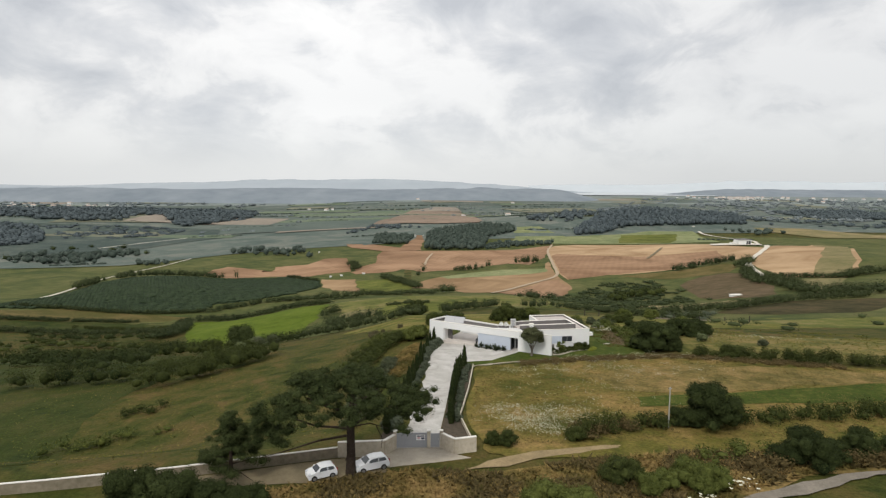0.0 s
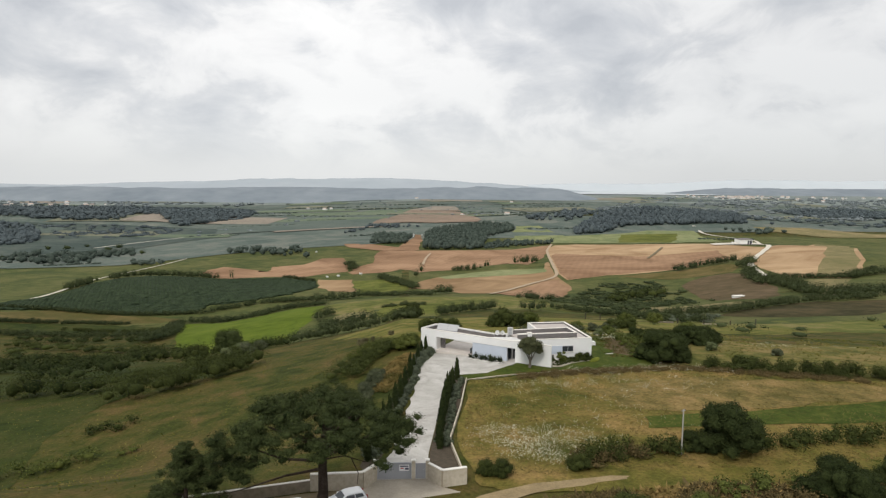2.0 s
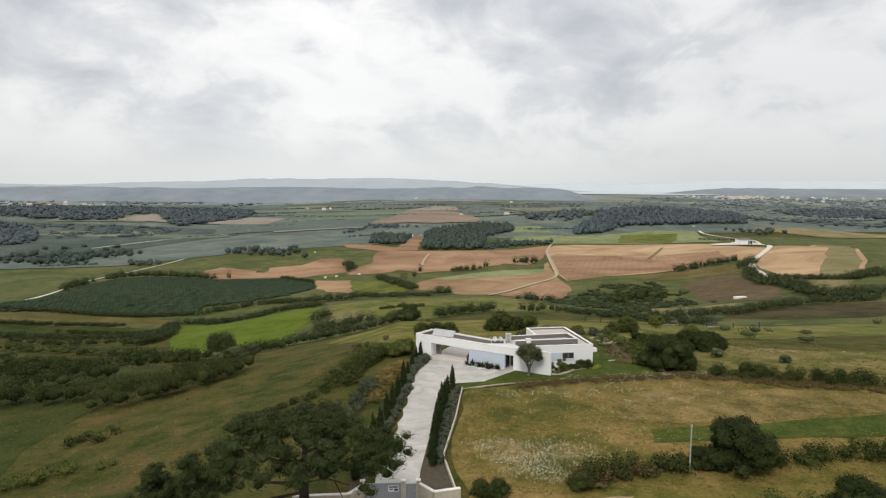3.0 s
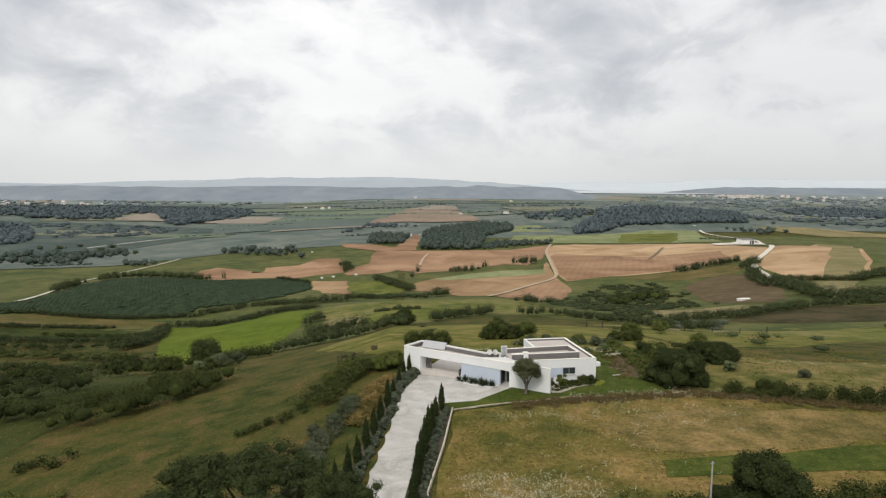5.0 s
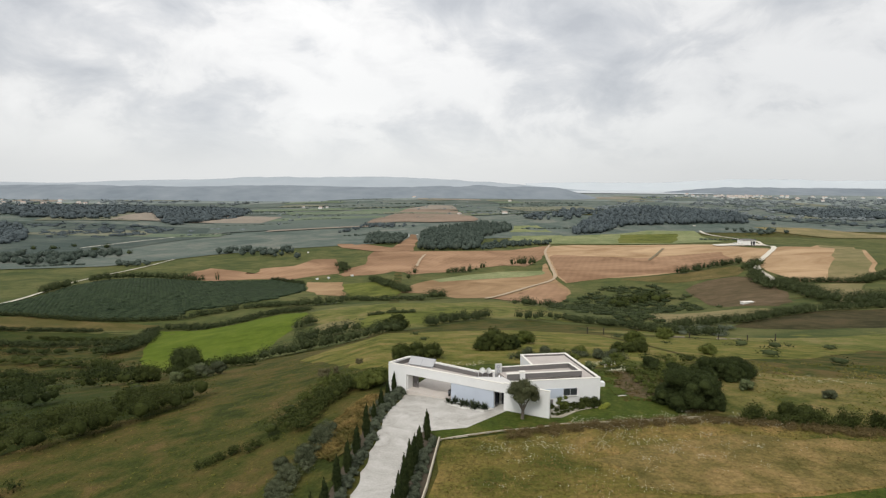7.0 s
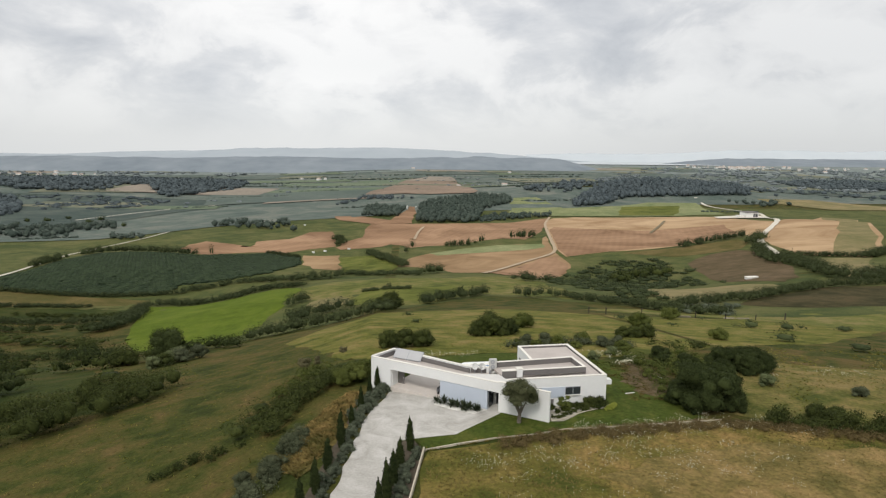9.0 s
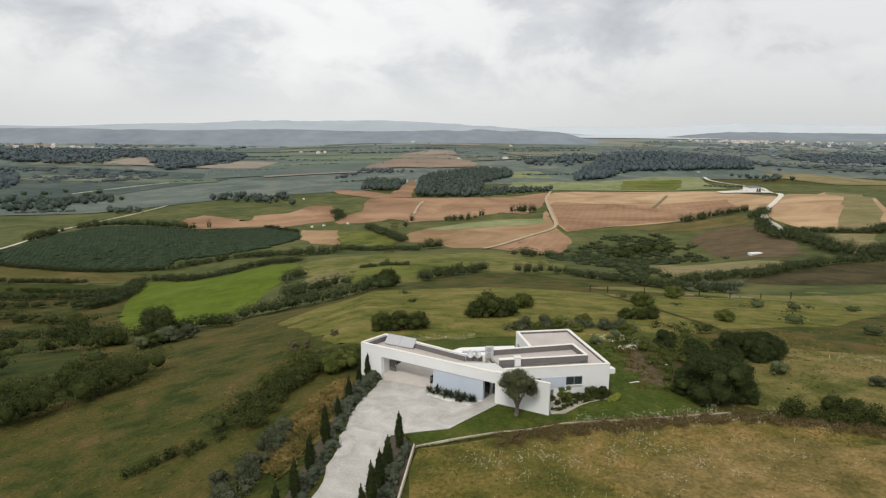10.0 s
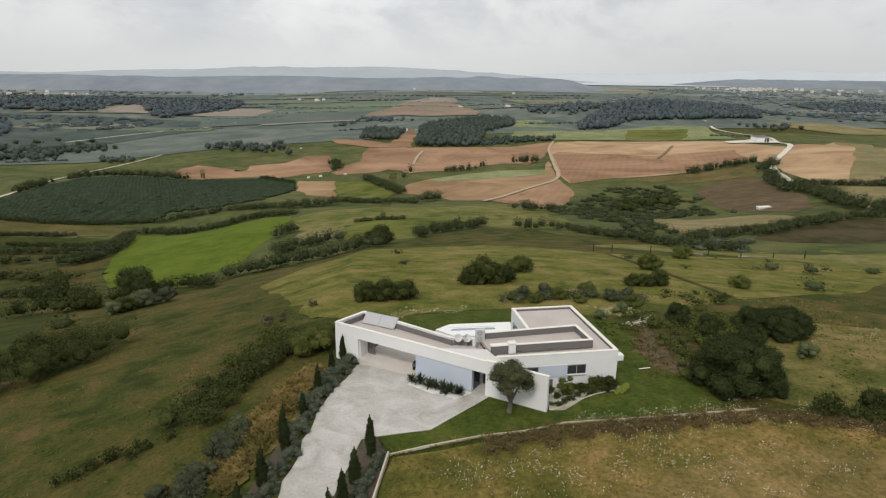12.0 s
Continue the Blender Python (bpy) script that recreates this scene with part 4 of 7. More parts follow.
hpart("entrance_side_wall", seg(on_front(16.6, 0.3), on_front(16.6, 2.4), 0.2, -0.1, 2.3), "render")
glaze = hpart("side_glazing", seg(on_front(16.72, 0.45), on_front(16.72, 1.75), 0.05, 0.05, 2.25), "dark_frame", "dark framed glazing beside the entrance")
hpart("pane", seg(on_front(16.755, 0.55), on_front(16.755, 1.65), 0.02, 0.15, 2.15), "glass", "", glaze)
bench = hpart("entrance_window", seg(on_front(18.0, 2.26), on_front(19.0, 2.26), 0.06, 0.7, 2.1), "glass", "dark window beside the entrance")

# roofs
roof = hpart("wing_roof", prism([(0.35, 0.15), on_front(20.0, 0.28), (16.2, -8.6), (15.3, -4.8), (12.5, -4.35), (3.0, 3.0)], LOW - 0.25, LOW), "roofing", "flat roof of warm grey gravel")
bm = bmesh.new()
tri = [(10.6, -6.75, 3.49), (15.55, -7.5, 3.62), (16.25, -9.0, 3.52), (18.6, -11.95, 3.56), (15.3, -9.8, 3.5)]
top = [bm.verts.new(p) for p in tri]
low = [bm.verts.new((x, y, 3.0)) for x, y, _ in tri]
bm.faces.new(top)
for k in range(5):
    bm.faces.new((top[k], top[(k + 1) % 5], low[(k + 1) % 5], low[k]))
hpart("roof_wedge", bm, "pale_roof", "white sloping roof slab where the wings meet")

hpart("south_wall", seg(FL, RT, RIM, -0.5, WALL - 0.02, RIM / 2), "render")
hpart("east_wall", seg(RT, BR, RIM, -1.0, WALL - 0.02, RIM / 2), "render")
hpart("north_wall", seg(BR, BL, RIM, -1.2, WALL - 0.02, RIM / 2), "render")
court_wall = hpart("courtyard_wall", seg(BL, (20.6, -3.4), RIM, -0.8, WALL - 0.02, RIM / 2), "render")
hpart("courtyard_window", seg((19.93, 2.9), (20.35, -0.6), 0.06, 0.2, 2.2, -0.02), "glass", "tall dark glazing to the pool", court_wall)


def beyond(p, q, e):
    """The run from p to q, longer by e at both ends."""
    d = Vector((q[0] - p[0], q[1] - p[1])).normalized() * e
    return (p[0] - d.x, p[1] - d.y), (q[0] + d.x, q[1] + d.y)


for k, (name, p, q) in enumerate((("south_coping", FL, RT), ("east_coping", RT, BR), ("north_coping", BR, BL), ("west_coping", BL, (20.6, -3.4)))):
    p, q = beyond(p, q, 0.03)
    hpart(name, seg(p, q, 0.36, WALL - 0.02, WALL + 0.05 + 0.005 * (k % 2), RIM / 2), "capstone")
for name, p, q in (("east_lining", RT, BR), ("north_lining", BR, BL), ("west_lining", BL, (20.6, -3.4))):
    p, q = beyond(p, q, -0.36)
    hpart(name, seg(p, q, 0.05, 3.1, WALL - 0.05, RIM + 0.03), "slate", "dark grey lining inside the parapet")
for k, (name, p, q) in enumerate((("front_coping", on_front(0.0), on_front(18.2)), ("blade_coping", on_front(18.2), on_front(F_END)), ("end_coping", (0.1, 0.32), A2), ("back_coping", A2, B2))):
    up = 0.12 if name == "blade_coping" else 0.005 * (k % 2)
    p, q = beyond(p, q, 0.03)
    hpart(name, seg(p, q, 0.36, WALL + (0.12 if k == 1 else 0), WALL + up + 0.05, -RIM / 2 if k > 1 else RIM / 2), "capstone")
hpart("block_roof", prism([(16.5, -8.95), (28.3, -7.55), (26.75, 4.4), (20.0, 3.65), (20.7, -3.0), (16.3, -4.5)], 3.0, 3.24), "roofing", "flat roof of warm grey gravel")

# raised roof light ring: cladding, coping and its own roof
RING = [(15.2, -4.6), (25.6, -2.75), (26.3, -6.65), (15.95, -8.0)]
hpart("raised_roof", prism(RING, 3.2, 3.5), "roofing", "raised flat roof of warm grey gravel")
for k, name in ((0, "ring_north"), (1, "ring_east"), (2, "ring_south")):
    p, q = RING[k], RING[k + 1]
    wall = hpart(name, seg(p, q, 0.26, 3.1, 4.14, -0.13), "slate", "dark grey clad parapet")
    p, q = beyond(p, q, 0.03)
    hpart("coping", seg(p, q, 0.32, 4.14, 4.2 + 0.005 * (k % 2), -0.13), "capstone", "white coping", wall)
ring_end = hpart("ring_end", seg((15.93, -8.03), (17.6, -7.8), 0.3, 3.1, 4.14, 0.13), "slate", "dark grey clad end of the parapet")
hpart("coping", seg((15.88, -7.9), (17.62, -7.66), 0.62, 4.145, 4.22, 0.13), "capstone", "broad white coping", ring_end)
hpart("back_parapet_end", seg((12.35, -4.18), (15.25, -4.56), RIM, 2.3, WALL, -RIM / 2), "render")
hpart("back_parapet_facing", seg((12.5, -4.56), (14.4, -4.8), 0.06, LOW + 0.02, WALL - 0.12, 0.0), "slate", "dark grey lining inside the parapet")
hpart("back_parapet_cap", seg((12.35, -4.18), (15.25, -4.56), 0.36, WALL, WALL + 0.05, -RIM / 2), "capstone")
chimney = hpart("chimney", box(0.66, 0.62, 1.0, pose(17.95, -7.75, 3.4, 0, 0, 7), 0.02), "render", "squat white rendered chimney")
hpart("chimney_cap", box(0.78, 0.74, 0.1, pose(17.95, -7.75, 4.4, 0, 0, 7), 0.02), "capstone", "", chimney)
# windows of the south wall
SOUTH = math.degrees(math.atan2(RT[1] - FL[1], RT[0] - FL[0]))


def south(x, out=0.0):
    u = (x - FL[0]) / (RT[0] - FL[0])
    return (x + 0.113 * out, FL[1] + (RT[1] - FL[1]) * u - out)


for x0, x1, lights in ((18.3, 20.5, 2), (23.4, 25.3, 2)):
    win = hpart("window", seg(south(x0, 0.03), south(x1, 0.03), 0.08, 1.3, 2.3), "grey_paint", "grey framed two-light window")
    for k in range(lights):
        a, b = x0 + (x1 - x0) * (k + 0.04) / lights, x0 + (x1 - x0) * (k + 0.96) / lights
        hpart("pane", seg(south(a, 0.085), south(b, 0.085), 0.02, 1.37, 2.23), "glass", "", win)
    hpart("sill", seg(south(x0 - 0.05, 0.1), south(x1 + 0.05, 0.1), 0.2, 1.24, 1.3), "capstone", "", win)
hpart("wall_panel", seg(south(20.45, 0.02), south(23.5, 0.02), 0.05, 1.0, 2.32), "blue_render", "pale blue-grey panel between windows")
hpart("cellar_door", seg(south(21.2, 0.03), south(22.0, 0.03), 0.06, -0.2, 0.85), "slate", "low dark service door")
hpart("side_canopy", box(0.95, 0.8, 0.6, pose(28.95, -6.6, 2.0, 0, 0, 7), 0.02), "render", "small white box canopy on the side wall")

# on the roof
SOLAR_TURN = -29
solar = thing("solar_collector", "tilted solar collector on the flat roof, sky reflection painted grey", "solar panel", 3.95, 1.35, LOW, SOLAR_TURN, "solar collectors")
TILT = 42
for x in (-0.85, 0.85):
    part("stand", cyl(0.025, 0.025, (x, 0.5, 0.0), (x, 0.5, 1.0), 6), M["white_metal"], solar)
    part("foot", box(0.08, 1.3, 0.05, pose(x, 0, 0)), M["white_metal"], solar)
tray = part("tray", box(2.05, 1.45, 0.07, pose(0, 0, 0.55, TILT), 0.01), M["grey_paint"], solar)
part("glass", box(1.93, 1.33, 0.015, pose(0, -0.055, 0.61, TILT)), M["panel"], tray, "collector glass with painted sky reflection")
copy_thing(solar, pose(5.72, 0.33, LOW, 0, 0, SOLAR_TURN))


def dish_mesh(r):
    bm = bmesh.new()
    rings, sides = 6, 20
    grid = []
    for j in range(rings + 1):
        q = r * j / rings
        grid.append([bm.verts.new((q * math.cos(2 * math.pi * k / sides), q * math.sin(2 * math.pi * k / sides) * 1.08, 0.35 * q * q / r)) for k in range(sides)] if j else [bm.verts.new((0, 0, 0))])
    for k in range(sides):
        bm.faces.new((grid[0][0], grid[1][k], grid[1][(k + 1) % sides]))
        for j in range(1, rings):
            bm.faces.new((grid[j][k], grid[j + 1][k], grid[j + 1][(k + 1) % sides], grid[j][(k + 1) % sides]))
    bmesh.ops.solidify(bm, geom=bm.faces[:], thickness=0.02)
    bmesh.ops.transform(bm, verts=bm.verts, matrix=pose(0, 0.02, 0.95, 62))
    return bm


dish = thing("satellite_dish", "round white satellite dish on the roof", "satellite dish", 12.95, -5.0, LOW, -6, "roof dishes")
part("reflector", dish_mesh(0.39), M["white_metal"], dish)
part("mast", cyl(0.035, 0.035, (0, 0.15, 0), (0, 0.15, 0.98), 8), M["grey_paint"], dish)
arm = part("feed_arm", cyl(0.015, 0.015, (0, 0.0, 0.7), (0, -0.4, 1.05), 6), M["grey_paint"], dish)
part("feed_head", cyl(0.04, 0.05, (0, -0.4, 1.05), (0, -0.33, 1.08), 8), M["white_metal"], arm)
copy_thing(dish, pose(13.8, -5.1, LOW, 0, 0, 8))

ac = thing("air_conditioner", "light grey outdoor unit with two stacked fans", "air conditioner", 15.15, -5.05, LOW, 4)
part("casing", box(0.92, 0.4, 1.32, pose(0, 0, 0.6), 0.03), M["unit_grey"], ac)
for z in (0.95, 1.58):
    ring_bm = bmesh.new()
    bmesh.ops.create_cone(ring_bm, cap_ends=True, segments=20, radius1=0.27, radius2=0.27, depth=0.03, matrix=pose(-0.06, -0.21, z, 90))
    fan = part("fan_grille", ring_bm, M["grey_paint"], ac, "round dark grey fan grille")
    part("fan_hub", cyl(0.08, 0.08, (-0.06, -0.25, z), (-0.06, -0.22, z), 12), M["unit_grey"], fan)
for x in (-0.35, 0.35):
    part("foot", box(0.1, 0.44, 0.6, pose(x, 0, 0)), M["grey_paint"], ac)
    part("foot_pad", box(0.16, 0.5, 0.05, pose(x, 0, 0)), M["slate"], ac)

# pool terrace behind the house
terrace = tagged(new("pool_terrace"), "white paved pool terrace behind the house", "terrace", kind="structure")
zt = float(land(15, 7)) + 0.55
part("deck", prism([(11.2, 7.1), (13.0, 8.7), (20.6, 9.3), (21.0, 5.4), (18.0, 5.0), (13.2, 5.2)], zt - 1.6, zt), M["render"], terrace)
part("pool", prism([(13.0, 6.6), (13.2, 7.2), (18.4, 7.55), (18.5, 6.95)], zt - 0.2, zt + 0.02), M["pool"], terrace, "blue pool water")
part("pool_edge", seg((12.9, 7.55), (18.7, 7.98), 0.25, zt, zt + 0.08), M["capstone"], terrace)

# ---- boundary: gate, gate walls, low wall ----
def capped_wall(name, line, thick, high, mat, label, cap_mat="capstone"):
    """A wall in straight runs with a projecting coping; its foot follows the land."""
    w = tagged(new(name), label, "wall", kind="structure")
    for p, q in zip(line, line[1:]):
        n = max(1, int(math.dist(p, q) / 6))
        for k in range(n):
            a, b = Vector(p).lerp(Vector(q), k / n), Vector(p).lerp(Vector(q), (k + 1) / n)
            d = (b - a).normalized()
            nn = Vector((-d.y, d.x)) * thick / 2
            bm, cap = bmesh.new(), bmesh.new()
            za, zb = float(land(a.x, a.y)), float(land(b.x, b.y))
            for mesh, wide, lo, hi in ((bm, 1.0, -0.6, high), (cap, 1.15, high, high + 0.09)):
                vs = [mesh.verts.new((*(c + nn * s * wide), z + h)) for h in (lo, hi) for c, z, s in ((a, za, -1), (b, zb, -1), (b, zb, 1), (a, za, 1))]
                mesh.faces.new(vs[3::-1])
                mesh.faces.new(vs[4:])
                for i in range(4):
                    mesh.faces.new((vs[i], vs[(i + 1) % 4], vs[4 + (i + 1) % 4], vs[4 + i]))
            run = part("wall_run", bm, mat, w)
            part("coping", cap, M[cap_mat], run, "pale coping stones")
    return w


GY0 = -51.6
capped_wall("gate_wall_west", [(-5.4, GY0), (-6.5, -53.2), (-11.4, -53.0)], 0.28, 1.62, M["stone"], "cream rendered wall flaring from the gate")
capped_wall("gate_wall_east", [(-0.35, GY0), (0.95, -53.3), (3.3, -52.7)], 0.28, 1.62, M["stone"], "cream rendered wall flaring from the gate")
capped_wall("boundary_wall_west", [(-11.4, -53.0), (-27, -56.3), (-38.7, -58.2), (-56, -60.6)], 0.18, 1.05, M["old_wall"], "long cream boundary wall along the road")
capped_wall("boundary_wall_east", [(3.3, -52.6), (2.45, -44), (2.4, -42.6), (4.5, -31.6), (6.3, -20.0)], 0.13, 0.42, M["stone"], "low pale wall beside the cypress row", "stone")
capped_wall("boundary_wall_south", [(6.35, -19.9), (9.6, -18.7), (13.9, -17.4), (17.9, -16.7), (21.6, -15.5), (28.4, -14.9), (40.0, -13.6)], 0.09, 0.12, M["stone"], "low pale wall between lawn and meadow", "stone")
zg = float(land(-3, GY0)) + 0.05
pier = thing("gate_pier", "cream capped gate pier", "gate pier", -5.4, GY0, zg - 0.1, 0, "gate piers")
part("shaft", box(0.34, 0.34, 1.95, None, 0.02), M["stone"], pier)
part("cap", box(0.44, 0.44, 0.1, pose(0, 0, 1.95), 0.03), M["capstone"], pier)
for x in (-1.75, -0.4):
    copy_thing(pier, pose(x, GY0, zg - 0.1))
gate = thing("sliding_gate", "closed grey metal sliding gate with a sign", "gate", -3.6, GY0, zg)
part("panel", box(3.3, 0.05, 1.55, pose(0, 0, 0.06)), M["grey_paint"], gate)
for x in (-1.6, -0.53, 0.53, 1.6):
    part("upright", box(0.07, 0.09, 1.6, pose(x, 0, 0.04)), M["grey_paint"], gate)
for z in (0.04, 1.58):
    part("rail", box(3.3, 0.09, 0.07, pose(0, 0, z)), M["grey_paint"], gate)
board = part("sign_board", box(0.95, 0.03, 0.6, pose(0.95, -0.065, 0.85)), M["sign"], gate, "white sign board with dark bars")
part("writing_bar", box(0.8, 0.01, 0.12, pose(0.95, -0.087, 1.25)), M["sign_dark"], board)
part("writing_bar", box(0.35, 0.01, 0.2, pose(1.2, -0.087, 0.95)), M["sign_dark"], board)
part("red_bar", box(0.3, 0.01, 0.1, pose(0.75, -0.087, 1.05)), M["sign_red"], board)
wicket = thing("pedestrian_gate", "closed narrow grey metal side gate", "gate", -1.07, GY0, zg)
part("panel", box(0.92, 0.05, 1.5, pose(0, 0, 0.06)), M["grey_paint"], wicket)
for x in (-0.45, 0.45):
    part("upright", box(0.06, 0.08, 1.6, pose(x, 0, 0.02)), M["grey_paint"], wicket)
part("handle", box(0.03, 0.1, 0.14, pose(0.33, -0.05, 0.9)), M["white_metal"], wicket)


# ---- planting ----
def stuff(name, got, mat, label, category):
    return tagged(mesh_object(name, got[0], got[1], mat), label, category, kind="stuff")


def bush(name, label, size, mat, seed, leaves=900, leaf=0.16, clumps=10, group="shrubs", category="bush", squash=0.8, x=0, y=0, rz=0, stems=True):
    """A shrub with its foot at the ground: short stems and a lumpy leafy crown."""
    rng = random.Random(seed)
    ob = thing(name, label, category, x, y, float(land(x, y)) - 0.05, rz, group)
    rows = blobs_in(rng, clumps, size, size, size * 1.5 * squash, size * 0.12, size * (0.42 if clumps < 50 else 0.28), 0.78 if clumps < 50 else 0.95)
    rows.append((0, 0, size * 0.5, size * 0.6, size * 0.6, size * 0.6 * squash))
    v, f = foliage(rows, leaves, leaf, seed)
    mesh_object("crown", v, f, mat, ob)
    if stems:
        bm = bmesh.new()
        for k in range(4):
            a = k * 1.6 + seed
            cyl(0.05 * size, 0.02 * size, (0.05 * math.cos(a), 0.05 * math.sin(a), -0.1), (0.4 * size * math.cos(a), 0.4 * size * math.sin(a), size * 0.5), 6, bm)
        part("stems", bm, M["bark"], ob)
    return ob


def more(ob, spots, seed=1):
    """Copies of a plant at other spots: (x, y, size) each."""
    rng = random.Random(seed)
    for x, y, s in spots:
        copy_thing(ob, place(x, y, float(land(x, y)) - 0.05, rng.uniform(0, 360), s, rng.uniform(0.85, 1.15)))


def hedge(name, line, wide, high, mat, label, seed, leaf=0.3, per=26, gap=0.75, category="hedge", ragged=0.45):
    """A ragged row of scrub along a line, one body of leaves."""
    rng = random.Random(seed)
    rows = []
    for p, q in zip(line, line[1:]):
        n = max(1, int(math.dist(p, q) / (wide * 0.30 * gap)))
        for k in range(n):
            u = (k + rng.random()) / n
            x = p[0] + (q[0] - p[0]) * u + rng.uniform(-0.4, 0.4) * wide
            y = p[1] + (q[1] - p[1]) * u + rng.uniform(-0.4, 0.4) * wide
            h = high * rng.uniform(1 - ragged, 1 + ragged * 0.5)
            r = wide * rng.uniform(0.22, 0.46)
            rows.append((x, y, float(land(x, y)) + h * 0.42, r, r, h * 0.56))
    return stuff(name, foliage(rows, per * len(rows), leaf, seed, core=0.42, fuzz=0.6, simple=True), mat, label, category)


def inside(poly, x, y):
    odd, k = False, len(poly) - 1
    for j in range(len(poly)):
        (x1, y1), (x2, y2) = poly[j], poly[k]
        if (y1 > y) != (y2 > y) and x < (x2 - x1) * (y - y1) / (y2 - y1) + x1:
            odd = not odd
        k = j
    return odd


def wood(name, poly, pitch, radius, high, mat, label, seed, leaf=1.4, per=14, fill=1.0, category="wood", core=0.66):
    """A stand of trees over an area: crowns of uneven height standing close."""
    rng = random.Random(seed)
    xs, ys = [p[0] for p in poly], [p[1] for p in poly]
    rows = []
    y = min(ys)
    while y < max(ys):
        x = min(xs)
        while x < max(xs):
            px, py = x + rng.uniform(-0.75, 0.75) * pitch, y + rng.uniform(-0.75, 0.75) * pitch
            lumps = noise.noise((px / pitch / 4.5, py / pitch / 4.5, seed * 0.37))
            if inside(poly, px, py) and rng.random() < (fill if fill > 0.78 else max(0.3 * fill, fill * (1 + 2.2 * lumps))):
                k = rng.uniform(0.55, 1.1) + 0.28 * lumps
                h, r = high * k, radius * rng.uniform(0.7, 1.2) * (0.7 + 0.35 * k)
                rows.append((px, py, float(land(px, py)) + h * 0.5, r, r, h * 0.55))
            x += pitch
        y += pitch
    return stuff(name, foliage(rows, per * len(rows), leaf, seed, core=core, fuzz=0.45, simple=True), mat, label, category)


# cypress rows beside the drive
rows = [(0, 0, 0.25 + 2.3 * k / 11, (0.46 - 0.37 * abs(k / 11 - 0.33) ** 1.3 * 1.6) * (1.0 if k < 11 else 0.45),) for k in range(12)]
rng = random.Random(5)
blobs = [(rng.uniform(-0.06, 0.06), rng.uniform(-0.06, 0.06), z, r, r, 0.26) for _, _, z, r in rows]
cypress = thing("cypress", "slim dark green Italian cypress beside the drive", "cypress", 0.8, -0.7, float(land(0.8, -0.7)) - 0.05, 0, "drive cypresses")
v, f = foliage(blobs, 2200, 0.062, 11, up=0.5, core=0.9, fuzz=0.16)
mesh_object("crown", v, f, M["leaf_cypress"], cypress)
part("trunk", cyl(0.06, 0.04, (0, 0, -0.2), (0, 0, 0.6), 8), M["bark"], cypress)
LEFT_ROW = [(0.0, -3.9, 0.88), (-0.7, -9.0, 0.94), (-1.4, -13.4, 0.88), (-2.0, -18.9, 1.16), (-2.7, -23.7, 1.16), (-3.3, -27.8, 1.10), (-3.9, -31.8, 1.16), (-4.5, -35.9, 1.21), (-5.1, -39.6, 1.16), (-5.9, -43.4, 1.26), (-6.5, -46.8, 1.21)]
RIGHT_ROW = [(4.9, -19.8, 1.10), (3.95, -23.6, 1.16), (3.4, -26.6, 1.10), (2.9, -29.6, 1.16), (2.4, -33.0, 1.16), (1.9, -36.8, 1.21), (1.5, -40.6, 1.21), (1.1, -44.6, 1.26)]
cypress.scale = (0.85, 0.85, 1.2)
more(cypress, LEFT_ROW + RIGHT_ROW, 3)

# grey shrubs under the cypresses
lav = bush("lavender_shrub", "grey-mauve rounded lavender shrub in the bed", 0.8, M["leaf_mauve"], 21, 1100, 0.06, 12, "lavender shrubs", "shrub", 0.62, -0.1, -6.2, stems=False)
spots = []
rng = random.Random(9)
for (x0, y0, _), (x1, y1, _) in zip(LEFT_ROW, LEFT_ROW[1:]):
    for u in (0.12, 0.5, 0.85):
        spots.append((x0 + (x1 - x0) * u + rng.uniform(0.35, 0.75), y0 + (y1 - y0) * u + rng.uniform(-0.4, 0.4), rng.uniform(0.75, 1.15)))
    spots.append((x0 - rng.uniform(0.5, 1.0), (y0 + y1) / 2, rng.uniform(0.8, 1.2)))
for (x0, y0, _), (x1, y1, _) in zip(RIGHT_ROW, RIGHT_ROW[1:]):
    for u in (0.1, 0.45, 0.8):
        spots.append((x0 + (x1 - x0) * u + rng.uniform(0.6, 1.0), y0 + (y1 - y0) * u, rng.uniform(0.7, 1.05)))
    spots.append((x0 + (x1 - x0) * 0.5 - rng.uniform(0.2, 0.5), (y0 + y1) / 2, rng.uniform(0.5, 0.75)))
spots += [(1.6, -1.6, 1.3), (2.2, -1.2, 1.1), (0.9, -4.6, 1.4), (0.2, -7.2, 1.2), (0.9, -2.8, 1.2)]
more(lav, spots, 4)
drape("planting_bed", [(-6.0, -51), (-4.9, -45.5), (-2.9, -30.2), (-2.2, -24.4), (-1.5, -18.7), (-1.2, -15.0), (-0.6, -11.4), (0.2, -8.3), (1.2, -5.6), (2.0, -1.4), (0.2, 0.2), (-0.6, -4), (-1.6, -10), (-2.6, -17), (-3.6, -24), (-5.2, -36), (-7.2, -48)], 0.075, 1.5, M["dead"], "dark brown planted bed beside the drive", "planting bed", 0.1)
drape("planting_bed", [(5.3, -17.4), (6.3, -20.0), (4.4, -31.6), (2.3, -42.6), (2.4, -44), (3.1, -52), (-0.2, -51.5), (0.0, -45.7), (2.1, -30.3), (2.6, -25.0), (3.4, -21.1), (4.1, -17.6)], 0.075, 1.5, M["dead"], "dark brown planted bed below a low wall", "planting bed", 0.05)

# garden beds
drape("gravel_bed", [(7.8, -7.6), (8.4, -6.0), (14.0, -9.5), (13.3, -10.2), (12.2, -10.9), (11.9, -10.6), (9.9, -9.5)], 0.12, 1.2, M["gravel"], "white pebble bed before the blue wall", "gravel bed", 0.05)
